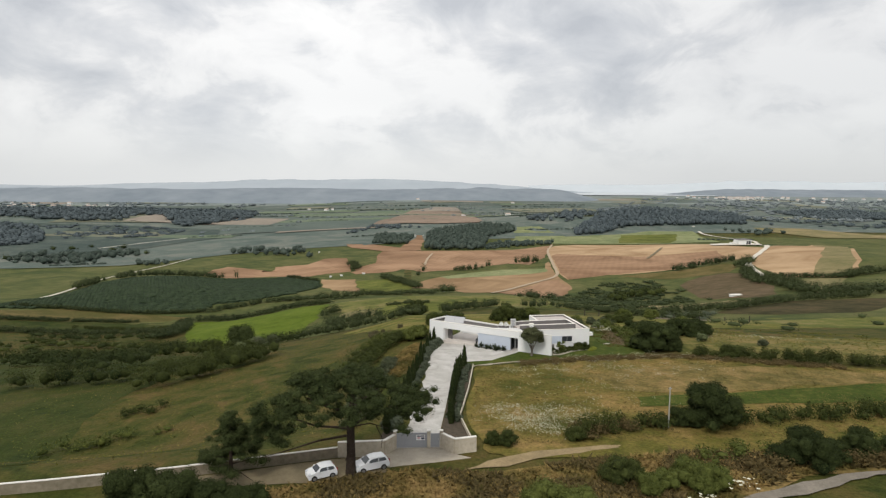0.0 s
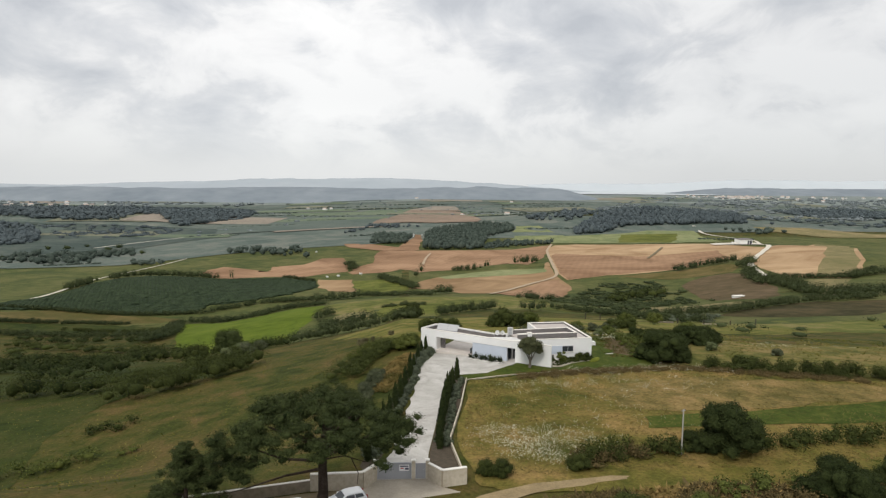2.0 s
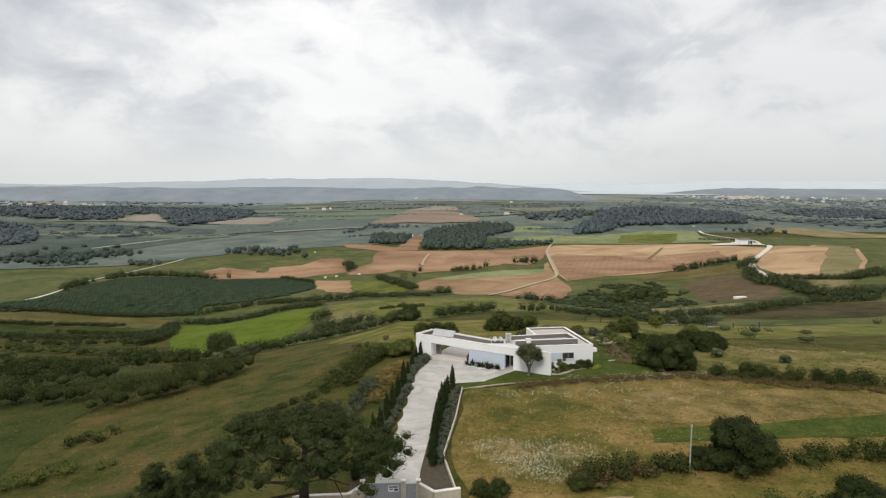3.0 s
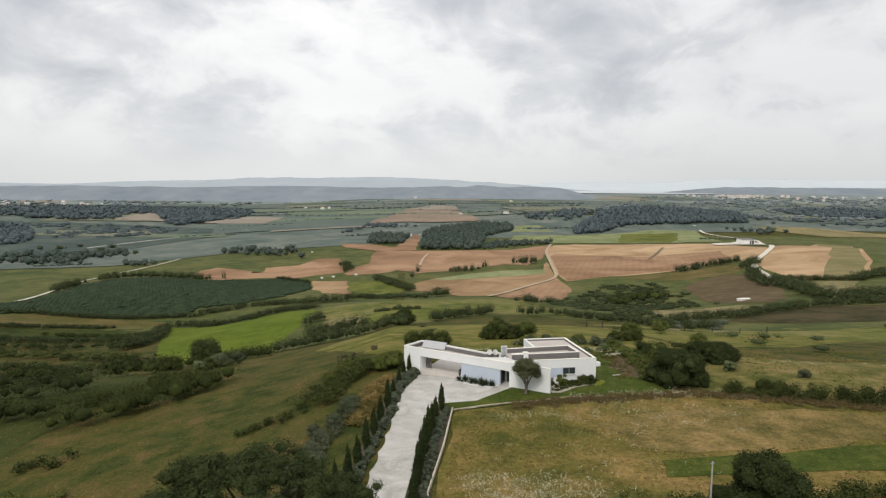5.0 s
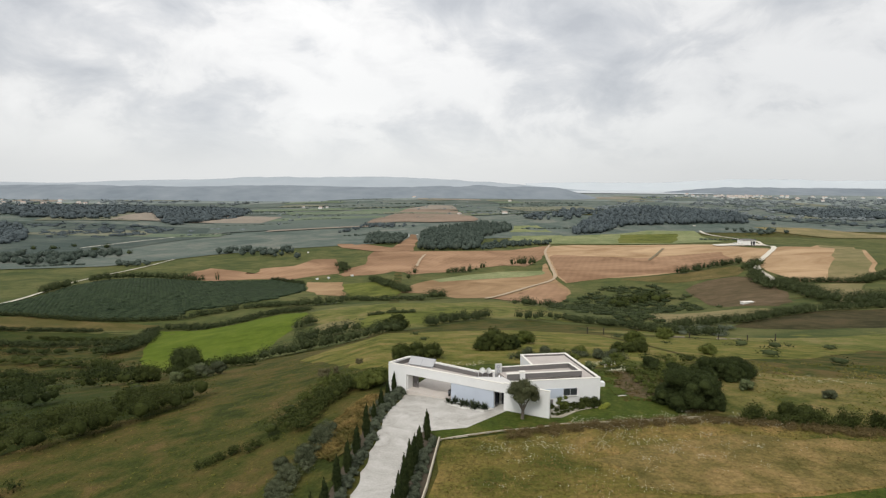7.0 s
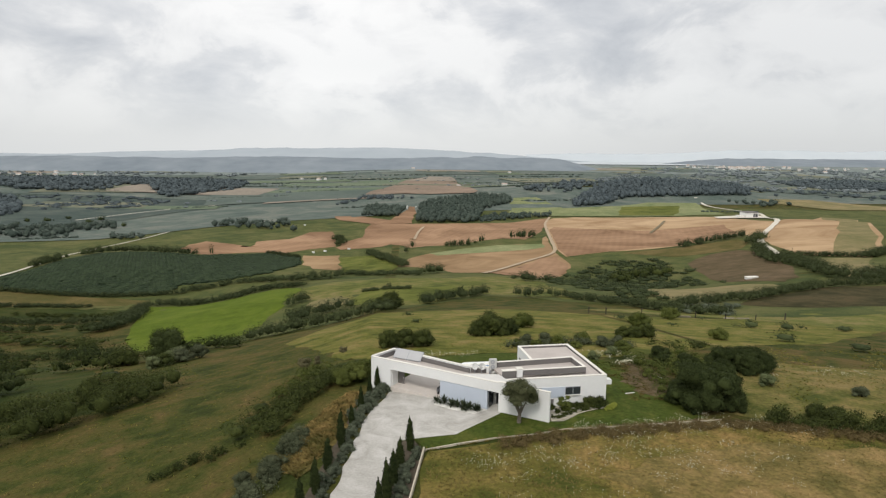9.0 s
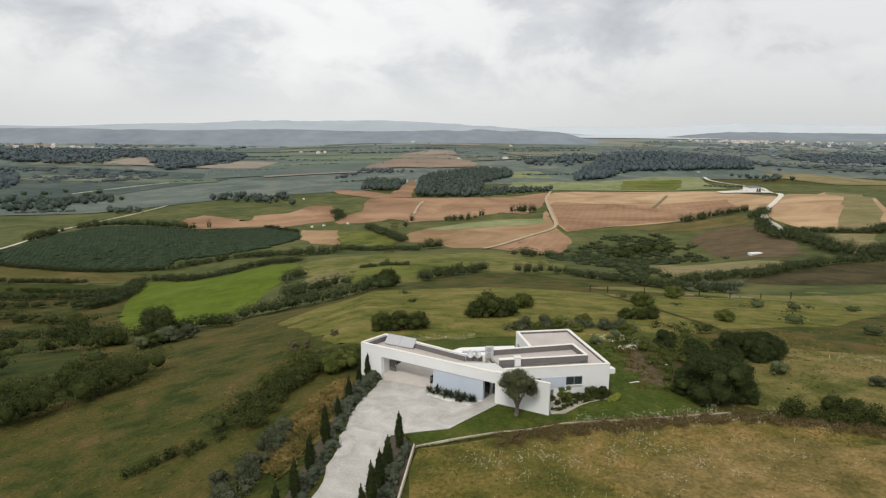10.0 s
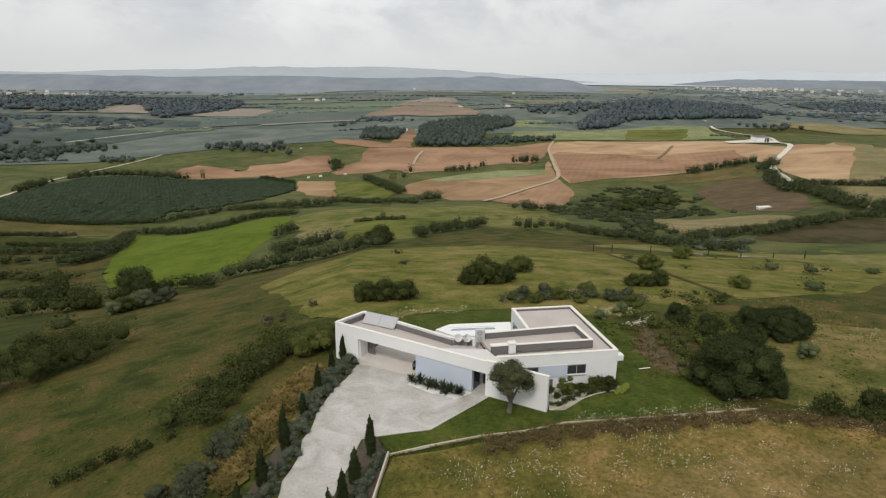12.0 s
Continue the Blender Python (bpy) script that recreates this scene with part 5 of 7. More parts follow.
drape("gravel_bed", [(20.7, -13.2), (22.1, -13.2), (23.9, -11.6), (25.3, -9.6), (28.1, -9.6), (29.0, -9.2), (28.6, -8.0), (21.0, -8.9)], 0.09, 1.2, M["pebbles"], "buff pebble bed with garden shrubs", "gravel bed", 0.05)


def rosette(name, label, x, y, size, seed, mat, group):
    """A spiky plant: arching leaves round a short stem."""
    rng = random.Random(seed)
    ob = thing(name, label, "garden plant", x, y, float(land(x, y)) + 0.1, 0, group)
    bm = bmesh.new()
    for k in range(46):
        a, lean = rng.uniform(0, 6.28), rng.uniform(0.15, 1.25)
        ln, w = size * rng.uniform(0.6, 1.0), size * 0.06
        d, side = Vector((math.cos(a) * math.sin(lean), math.sin(a) * math.sin(lean), math.cos(lean))), Vector((-math.sin(a), math.cos(a), 0))
        base = Vector((0, 0, 0.12 * size))
        mid, tip = base + d * ln * 0.55, base + d * ln - Vector((0, 0, ln * 0.22 * lean))
        vs = [bm.verts.new(p) for p in (base - side * w * 0.4, base + side * w * 0.4, mid + side * w, tip, mid - side * w)]
        bm.faces.new(vs)
    part("leaves", bm, mat, ob)
    part("stem", cyl(0.07 * size, 0.09 * size, (0, 0, -0.15), (0, 0, 0.2 * size), 8), M["bark"], ob)
    return ob


aga = rosette("cycad", "dark green spiky cycad in white pebbles", 9.1, -7.4, 1.25, 3, M["agave"], "cycads in the pebble bed")
more(aga, [(8.2, -6.7, 0.8), (9.9, -8.1, 1.0), (10.6, -8.5, 0.9), (11.2, -9.0, 1.05), (11.7, -9.3, 0.8), (12.6, -9.8, 0.95), (10.2, -7.7, 0.8), (12.0, -8.9, 0.8), (12.9, -9.6, 0.7), (8.6, -7.3, 0.6), (11.4, -9.7, 0.6)], 6)

# olive tree by the blade wall
olive = thing("olive_tree", "round-crowned olive tree with grey-green leaves", "olive tree", 17.0, -13.3, float(land(17, -13.3)) - 0.05)
olive.scale = (1.32, 1.32, 1.22)
bm = cyl(0.2, 0.14, (0, 0, -0.2), (0.06, 0, 1.0), 10)
for ax, ay, top in ((0.7, 0.2, 2.2), (-0.6, 0.3, 2.3), (0.1, -0.6, 2.2), (-0.2, 0.5, 2.5)):
    cyl(0.11, 0.04, (0.05, 0, 0.9), (ax, ay, top), 8, bm)
part("trunk", bm, M["olive_bark"], olive)
rng = random.Random(31)
rows = [(0, 0, 2.7, 1.25, 1.25, 1.0)]
for k in range(26):
    a, e = rng.uniform(0, 6.28), rng.uniform(-0.5, 1.3)
    r = 1.25
    w = rng.uniform(0.35, 0.6)
    rows.append((r * math.cos(a) * math.cos(e), r * math.sin(a) * math.cos(e), 2.7 + 1.05 * math.sin(e), w, w, w * 0.85))
v, f = foliage(rows, 12000, 0.055, 8)
mesh_object("crown", v, f, M["leaf_olive"], olive)

g1 = bush("garden_shrub", "dark clipped evergreen shrub in the garden bed", 1.15, M["leaf_bush"], 41, 1400, 0.10, 12, "garden shrubs", "shrub", 0.85, 27.4, -8.8)
more(g1, [(26.3, -8.9, 0.9), (24.6, -8.9, 0.6), (23.9, -9.0, 0.5), (25.4, -9.3, 0.55), (21.6, -9.4, 0.45), (22.0, -10.6, 0.4)], 2)
g2 = bush("garden_tree", "small leafy lemon tree in the garden bed", 0.95, M["leaf_light"], 43, 800, 0.11, 10, "", "small tree", 1.5, 22.9, -10.0)
g3 = bush("cushion_plant", "yellow-green cushion plant edging the bed", 0.6, M["yellow_flower"], 44, 500, 0.07, 8, "cushion plants", "shrub", 0.6, 28.8, -9.6, stems=False)
more(g3, [(28.2, -9.9, 0.8), (29.3, -8.9, 0.9)], 2)
hedge("low_hedge", [(20.9, -12.4), (22.0, -12.2), (23.4, -10.9), (24.4, -9.9), (26.0, -9.7)], 0.8, 0.5, M["leaf_bush"], "low dark green hedge along the pebble bed", 46, 0.07, 60, 0.8)
strip("bed_edging", [(20.8, -13.2), (22.1, -13.2), (23.2, -12.3), (23.9, -11.6), (24.6, -10.5), (25.3, -9.75), (26.6, -9.75), (28.1, -9.7), (29.0, -9.3)], 0.17, 0.14, M["stone"], "curved cream edging of the garden bed", "edging", 1)
rock = thing("garden_rock", "pale rounded rock in the pebble bed", "rock", 25.2, -9.2, float(land(25.2, -9.2)) + 0.05, 0, "garden rocks")
bm = bmesh.new()
bmesh.ops.create_icosphere(bm, subdivisions=2, radius=0.22)
for v_ in bm.verts:
    v_.co *= 1 + 0.3 * noise.noise(v_.co * 6)
    v_.co.z = max(v_.co.z * 0.8, -0.1)
part("stone", bm, M["capstone"], rock)
for x, y, s in ((22.2, -11.6, 1.2), (21.8, -10.2, 0.9), (24.2, -9.3, 0.8), (25.8, -9.0, 1.1), (23.6, -10.4, 0.9)):
    copy_thing(rock, place(x, y, float(land(x, y)) + 0.08, x * 50, s))

# ---- pines by the gate ----
def pine(name, label, x, y, seed, trunk, boughs, clumps, needles, leaf):
    """A pine: tapered leaning trunk, bare boughs, tufted crown of needle clumps."""
    ob = thing(name, label, "pine tree", x, y, float(land(x, y)) - 0.1)
    bm = bmesh.new()
    for (a, ra), (b, rb) in zip(trunk, trunk[1:]):
        cyl(ra, rb, a, b, 12, bm)
    part("trunk", bm, M["bark"], ob)
    for line, r in boughs:
        bm = bmesh.new()
        for k, (a, b) in enumerate(zip(line, line[1:])):
            cyl(r * (1 - 0.3 * k), r * (1 - 0.3 * (k + 1)), a, b, 7, bm)
        part("bough", bm, M["bark"], ob)
    v, f = foliage(clumps, needles, leaf, seed, up=0.5, core=0.5, fuzz=0.5, slim=0.22)
    mesh_object("crown", v, f, M["leaf_pine"], ob)
    return ob


rng = random.Random(77)
clumps = []
for k in range(230):
    a, r = rng.uniform(0, 6.28), math.sqrt(rng.random())
    cx, cy = 0.4 + 7.4 * r * math.cos(a), 5.4 * r * math.sin(a)
    top = 10.5 - 1.7 * r ** 2 - (1.0 if cx > 4.5 else 0) + rng.uniform(-0.5, 0.3)
    z = top - rng.random() ** 1.3 * (3.4 - 1.6 * r)
    w = rng.uniform(0.5, 0.95)
    clumps.append((cx, cy, z, w, w, w * 0.72))
for k in range(44):
    w = rng.uniform(0.5, 0.9)
    clumps.append((rng.uniform(-9.4, -5.6), rng.uniform(-2.2, 2.2), rng.uniform(3.6, 7.4), w, w, w * 0.75))
for k in range(26):
    w = rng.uniform(0.45, 0.8)
    clumps.append((rng.uniform(4.6, 8.5), rng.uniform(-2.4, 2.4), rng.uniform(6.9, 8.8), w, w, w * 0.75))
BOUGHS = []
for k in range(9):
    a = k * 0.7 + 0.2
    z = 5.2 + 0.28 * k
    r = rng.uniform(3.2, 6.0)
    BOUGHS.append(([(0.05, 0, z), (r * 0.5 * math.cos(a), r * 0.5 * math.sin(a), z + 0.9), (r * math.cos(a), r * 0.8 * math.sin(a), z + 2.2)], 0.15))
BOUGHS += [([(0, 0, 4.2), (-3.0, -0.6, 3.9), (-6.2, -0.9, 3.0), (-8.6, -1.0, 2.4)], 0.14), ([(0, 0, 4.9), (-3.2, -0.4, 5.3), (-6.5, 0.2, 6.2)], 0.15),
          ([(0, 0, 5.0), (2.0, -0.6, 5.6), (3.8, -1.0, 5.2)], 0.08), ([(2.6, -0.7, 5.4), (3.2, -0.9, 4.2), (3.1, -0.9, 3.2)], 0.05), ([(0, 0, 2.6), (-0.4, -0.5, 1.8)], 0.09)]
pine("pine_tree", "broad dark pine with a bare trunk and dead lower branches", -9.7, -57.4, 12, [((0, 0, -0.3), 0.52), ((0.1, 0, 2.2), 0.43), ((0.05, 0, 5.2), 0.37), ((0.3, 0, 8.6), 0.16)], BOUGHS, clumps, 70000, 0.13)
clumps = []
for k in range(120):
    h = rng.random()
    r = (1 - h) ** 0.8 * 3.3 + 0.25
    a = rng.uniform(0, 6.28)
    q = math.sqrt(rng.random())
    w = rng.uniform(0.4, 0.75) * (1.1 - 0.5 * h)
    clumps.append((r * q * math.cos(a), r * q * math.sin(a), 1.6 + 5.2 * h, w, w, w * 0.75))
small = pine("pine_tree", "smaller bushy dark pine beside the wall", -21.4, -57.0, 14, [((0, 0, -0.3), 0.22), ((0, 0, 3), 0.16), ((0, 0, 6.4), 0.05)],
             [([(0, 0, 1.6), (1.6, 0, 2.0), (2.6, 0, 1.5)], 0.07), ([(0, 0, 2.2), (-1.8, -0.3, 2.6)], 0.06), ([(0, 0, 1.2), (1.2, -0.6, 0.9), (2.4, -0.9, 0.2)], 0.06)], clumps, 30000, 0.12)

# ---- wild shrubs, nearest ground first ----
wild = bush("wild_bush", "dense dark green wild bush", 4.0, M["leaf_dark"], 51, 30000, 0.10, 60, "wild bushes", "bush", 0.8, 40.0, -9.4)
more(wild, [(43.6, -7.6, 0.6), (41.6, -6.0, 0.7), (38.2, -10.8, 0.36), (37.4, -7.8, 0.4), (42.6, -10.6, 0.42), (45.0, -5.6, 0.36), (39.4, -5.6, 0.5), (52.0, 9.0, 0.5), (48.6, 6.0, 0.36), (50.6, 6.8, 0.62), (53.4, 6.2, 0.72), (55.8, 7.4, 0.7), (57.6, 8.6, 0.5), (43.4, 12.2, 0.4), (43.2, 9.8, 0.34), (44.6, 14.6, 0.34), (42.0, -0.6, 0.32), (44.4, -2.4, 0.4), (46.6, 0.6, 0.42), (48.6, 3.2, 0.42), (45.6, 7.4, 0.45), (43.4, 4.0, 0.4), (30.0, -46.0, 0.45), (35.0, -44.6, 0.45), (28.6, -46.0, 0.4), (36.0, -44.4, 0.42), (37.2, -57.2, 0.72), (34.6, -56.6, 0.36), (40.0, -56.6, 0.5), (48, -56.0, 0.5), (44.5, -55.0, 0.5), (46, -62, 0.6), (-24.5, -64.0, 0.75), (-20.5, -64.6, 0.7), (-28.5, -63.0, 0.7), (-17.8, -65.2, 0.55)], 5)
bush("wild_tree", "dark bushy tree standing in a dry hedge", 3.3, M["leaf_dark"], 52, 26000, 0.10, 60, "", "tree", 1.1, 32.0, -46.6)
wild2 = bush("wild_bush", "rounded mid-green wild bush in grass", 1.7, M["leaf_light"], 53, 7000, 0.065, 22, "wild bushes", "bush", 0.75, 9.4, -66.0)
more(wild2, [(8.2, -65.5, 1.4), (11.0, -66.2, 1.3), (18.6, -62.6, 1.0), (20.3, -61.8, 0.9), (22.9, -60.6, 1.2), (25.6, -61, 1.0), (24, -62.6, 1.2), (-2.6, 3.0, 1.3), (-3.9, 1.4, 1.0), (-1.6, 5.0, 1.2), (-5.0, 4.4, 0.9), (29.5, 52, 1.6), (33, 22, 0.7), (30.5, 24.5, 0.8), (40, 19, 0.9), (36, 28.5, 1.0), (26.5, 22.5, 0.8), (23.5, 24.5, 0.7), (67, 40, 1.2), (59, 61, 1.6), (78, 88, 1.8)], 7)
dark = bush("wild_bush", "small dark evergreen bush on the slope", 1.3, M["leaf_bush"], 57, 5000, 0.065, 20, "wild bushes", "bush", 0.8, 14.8, -50.2)
more(dark, [(5.4, -51.0, 0.8), (6.9, -51.3, 0.95), (16.2, -60.2, 1.5), (17.6, -59.7, 1.2), (21, 39.5, 2.6), (24.5, 40, 1.8), (18.4, 38.0, 1.6), (4.2, 25, 1.9), (7.2, 25.4, 1.8), (1.6, 24.4, 1.5), (49, 38, 1.4), (52, 39, 1.4), (46.5, 37.5, 1.2), (51.1, -13.5, 1.0), (53.2, -14.0, 0.9), (-0.5, 127, 3.2), (-3.5, 124, 2.4), (-50, 60, 2.0), (-62, 70, 2.2), (-66, 74, 2.0), (-47.5, 24, 2.0)], 8)
tree = bush("round_tree", "large round dark tree beside a bright field", 5.9, M["leaf_dark"], 61, 9000, 0.22, 24, "", "tree", 0.85, -57.5, 84.0)
grey = bush("grey_bush", "grey-green wild bush on the bank", 1.5, M["leaf_grey"], 63, 5000, 0.06, 18, "grey bushes", "bush", 0.75, -7.4, -17.6)
more(grey, [(-8.4, -20.4, 0.8), (-8.4, -23.0, 0.9), (-9.8, -25.6, 0.85), (-6.4, -14.6, 0.6), (-11.0, -22.0, 0.7), (-10.2, -29, 0.9), (-11.6, -33, 0.9), (-10.8, -37, 0.85), (-47, 64, 1.8), (-44, 67, 1.6), (25, 25, 1.0), (29, 27, 1.0), (38, 23, 1.0), (41, 25, 0.9), (62, -6, 0.8)], 9)

wood("scrub", [(41, -3), (41.5, 4), (43, 9), (45, 16), (50, 18), (54, 13), (51, 7), (48, 4), (45, -4)], 1.5, 1.15, 1.5, M["leaf_light"], "mixed green scrub between the dark bushes", 90, 0.12, 130, 0.85, "scrub", 0.4)
wood("scrub", [(45, 16), (44, 24), (52, 34), (60, 30), (56, 18)], 2.4, 1.1, 1.0, M["leaf_bush"], "low patchy scrub beyond the bushes", 89, 0.12, 120, 0.45, "scrub", 0.4)
wood("scrub", [(-4.6, 2.6), (-5.6, -1.4), (-8.0, -5.4), (-9.2, -8.6), (-10.4, -11.6), (-13.6, -10.6), (-13, -5), (-10.4, -0.4), (-8.4, 4), (-6, 7)], 1.25, 1.15, 1.9, M["leaf_bush"], "dense leafy scrub above the dry bank", 91, 0.115, 190, 0.95, "scrub", 0.42)
wood("scrub", [(-5.5, 6), (-8, 4), (-11, 1), (-13, 6), (-9, 14), (-5, 12)], 1.8, 1.1, 1.1, M["leaf_light"], "light green weeds on the slope", 92, 0.11, 120, 0.6, "scrub", 0.4)
wood("scrub", [(34.4, -4.5), (34.0, 2), (36.5, 9.5), (40, 7), (40.5, -5)], 1.6, 0.7, 0.6, M["leaf_brown"], "low dry weeds on bare soil", 88, 0.09, 60, 0.5, "scrub", 0.3)
mound = bush("sage_bush", "pale sage-green bush beside the house", 1.5, M["leaf_reed"], 94, 1800, 0.09, 14, "sage bushes", "bush", 0.85, -2.4, 5.6)
more(mound, [(-3.4, 3.4, 0.9), (-48.6, 66, 1.8), (-50, 62, 1.5), (-51, 57, 1.3), (52.5, -1.1, 0.9), (33.2, 12.6, 0.7), (37, 15.6, 0.8)], 4)
mauve = bush("heath_shrub", "dark mauve-grey rounded shrub by the house corner", 0.95, M["leaf_mauve"], 95, 1500, 0.065, 14, "heath shrubs", "shrub", 0.75, 1.5, -0.9, stems=False)
more(mauve, [(0.9, -2.2, 0.9), (-0.2, -5.4, 1.1), (-0.3, -9.8, 1.0), (-0.7, -7.4, 0.9), (-1.0, -12.2, 0.9), (-1.3, -15.4, 0.9)], 4)
plume = bush("plume_grass", "tan plumed grass clump on the slope", 0.9, M["leaf_tan"], 96, 700, 0.09, 9, "plume grasses", "grass clump", 1.0, -12.4, 20.3, stems=False)
more(plume, [(-11.2, 18.2, 1.1), (-9.6, 19.0, 0.9), (-6.0, 23, 0.9)], 3)
hedge("scrub", [(-15.5, -8), (-12.5, -3.5), (-9.5, 0.5), (-7.0, 5.0), (-6.0, 9.0)], 5.4, 1.9, M["leaf_bush"], "dark green scrub on the slope beside the house", 71, 0.11, 170, 0.7, "scrub")
hedge("scrub", [(-13, 2), (-10.5, 8), (-9.5, 14)], 3.2, 1.4, M["leaf_light"], "low green scrub on the slope", 72, 0.12, 132, 0.8, "scrub")
hedge("reed_bank", [(-84, 12), (-76, 11), (-68, 11), (-61, 10)], 9.0, 5.0, M["leaf_bush"], "tall dark thicket on the slope", 73, 0.15, 420, 0.55, "thicket", 0.3)
hedge("reed_bank", [(-56, 3), (-50, 4), (-45, 9), (-40, 16), (-37.5, 25)], 8.0, 4.6, M["leaf_bush"], "tall leafy thicket on the slope", 74, 0.12, 560, 0.42, "thicket", 0.3)
hedge("reed_bank", [(-62, 14), (-55, 18), (-48, 24), (-42, 30)], 7.0, 3.2, M["leaf_bush"], "tall leafy thicket behind another", 75, 0.13, 480, 0.45, "thicket", 0.3)
hedge("reed_bank", [(-86, 30), (-76, 36), (-68, 40)], 8.0, 4.4, M["leaf_dark"], "dark thicket on the lower slope", 93, 0.16, 300, 0.6, "thicket", 0.3)
hedge("scrub", [(-55, -29), (-50, -29), (-45, -28), (-41, -26)], 4.5, 1.6, M["leaf_light"], "low mixed scrub in the slope meadow", 75, 0.14, 132, 0.8, "scrub")
hedge("scrub", [(-51, -16), (-48, -15.5), (-45, -14)], 3.0, 1.4, M["leaf_bush"], "low dark scrub in the slope meadow", 76, 0.14, 132, 0.8, "scrub")
hedge("scrub", [(-22, -16), (-18, -13.5), (-14.5, -12.5)], 2.2, 1.0, M["leaf_bush"], "low dark scrub line in the slope meadow", 77, 0.11, 132, 0.8, "scrub")
hedge("bramble", [(15, -19.0), (22, -17.2), (28.5, -16.3), (36, -15.3), (42, -15.3), (48, -17.2), (56, -19.9), (66, -23.0)], 2.4, 0.75, M["leaf_brown"], "brown bramble strip along the low wall", 78, 0.07, 260, 0.5, "bramble", 0.35)
hedge("hedge", [(45.5, -14.2), (50, -15.6), (56, -17.8), (64, -19.6), (80, -23)], 3.2, 2.1, M["leaf_bush"], "dark ragged hedge at the meadow's edge", 79, 0.11, 360, 0.6)
hedge("hedge", [(14.5, -49.8), (18, -48.6), (22, -47.6), (25.5, -46.8)], 2.4, 1.6, M["leaf_brown"], "brownish dry hedge below the pole", 80, 0.13, 90, 0.6)
hedge("hedge", [(15.5, -49.0), (19, -47.9), (23, -47.0), (29, -46.6)], 2.4, 2.2, M["leaf_bush"], "dark hedge below the pole", 81, 0.13, 154, 0.7)
hedge("hedge", [(35, -46), (40, -44.9), (46, -44.9), (52, -44.2), (70, -43)], 3.0, 2.0, M["leaf_bush"], "dark ragged hedge across the meadow", 82, 0.14, 176, 0.7)
hedge("scrub", [(26, -56), (32, -54.6), (40, -53.6), (50, -53), (64, -52)], 3.6, 1.3, M["leaf_light"], "low green scrub beside the path", 83, 0.13, 132, 0.9, "scrub")
hedge("scrub", [(30, -58.6), (34, -57.2), (42, -56.6), (52, -56)], 3.0, 1.6, M["leaf_brown"], "dry scrub beside the track", 84, 0.13, 132, 0.9, "scrub")
hedge("scrub", [(21, 22.5), (28, 24), (34, 25.5), (44, 24)], 3.2, 1.4, M["leaf_grey"], "grey-green scrub behind the lawn", 85, 0.12, 132, 0.9, "scrub")
hedge("scrub", [(38, 14), (40, 6), (38, 0), (37.5, -6)], 3.4, 1.6, M["leaf_light"], "green scrub beside the lawn", 86, 0.12, 132, 0.9, "scrub")
hedge("bank_scrub", [(-6.6, -13), (-7.8, -20), (-8.8, -27), (-10.2, -36), (-12, -44)], 2.6, 1.1, M["leaf_grey"], "grey-green scrub along the dry bank", 87, 0.10, 132, 0.8, "scrub")

# hedgerows and scrub down the slope and in the valley
FAR = M["leaf_far"]
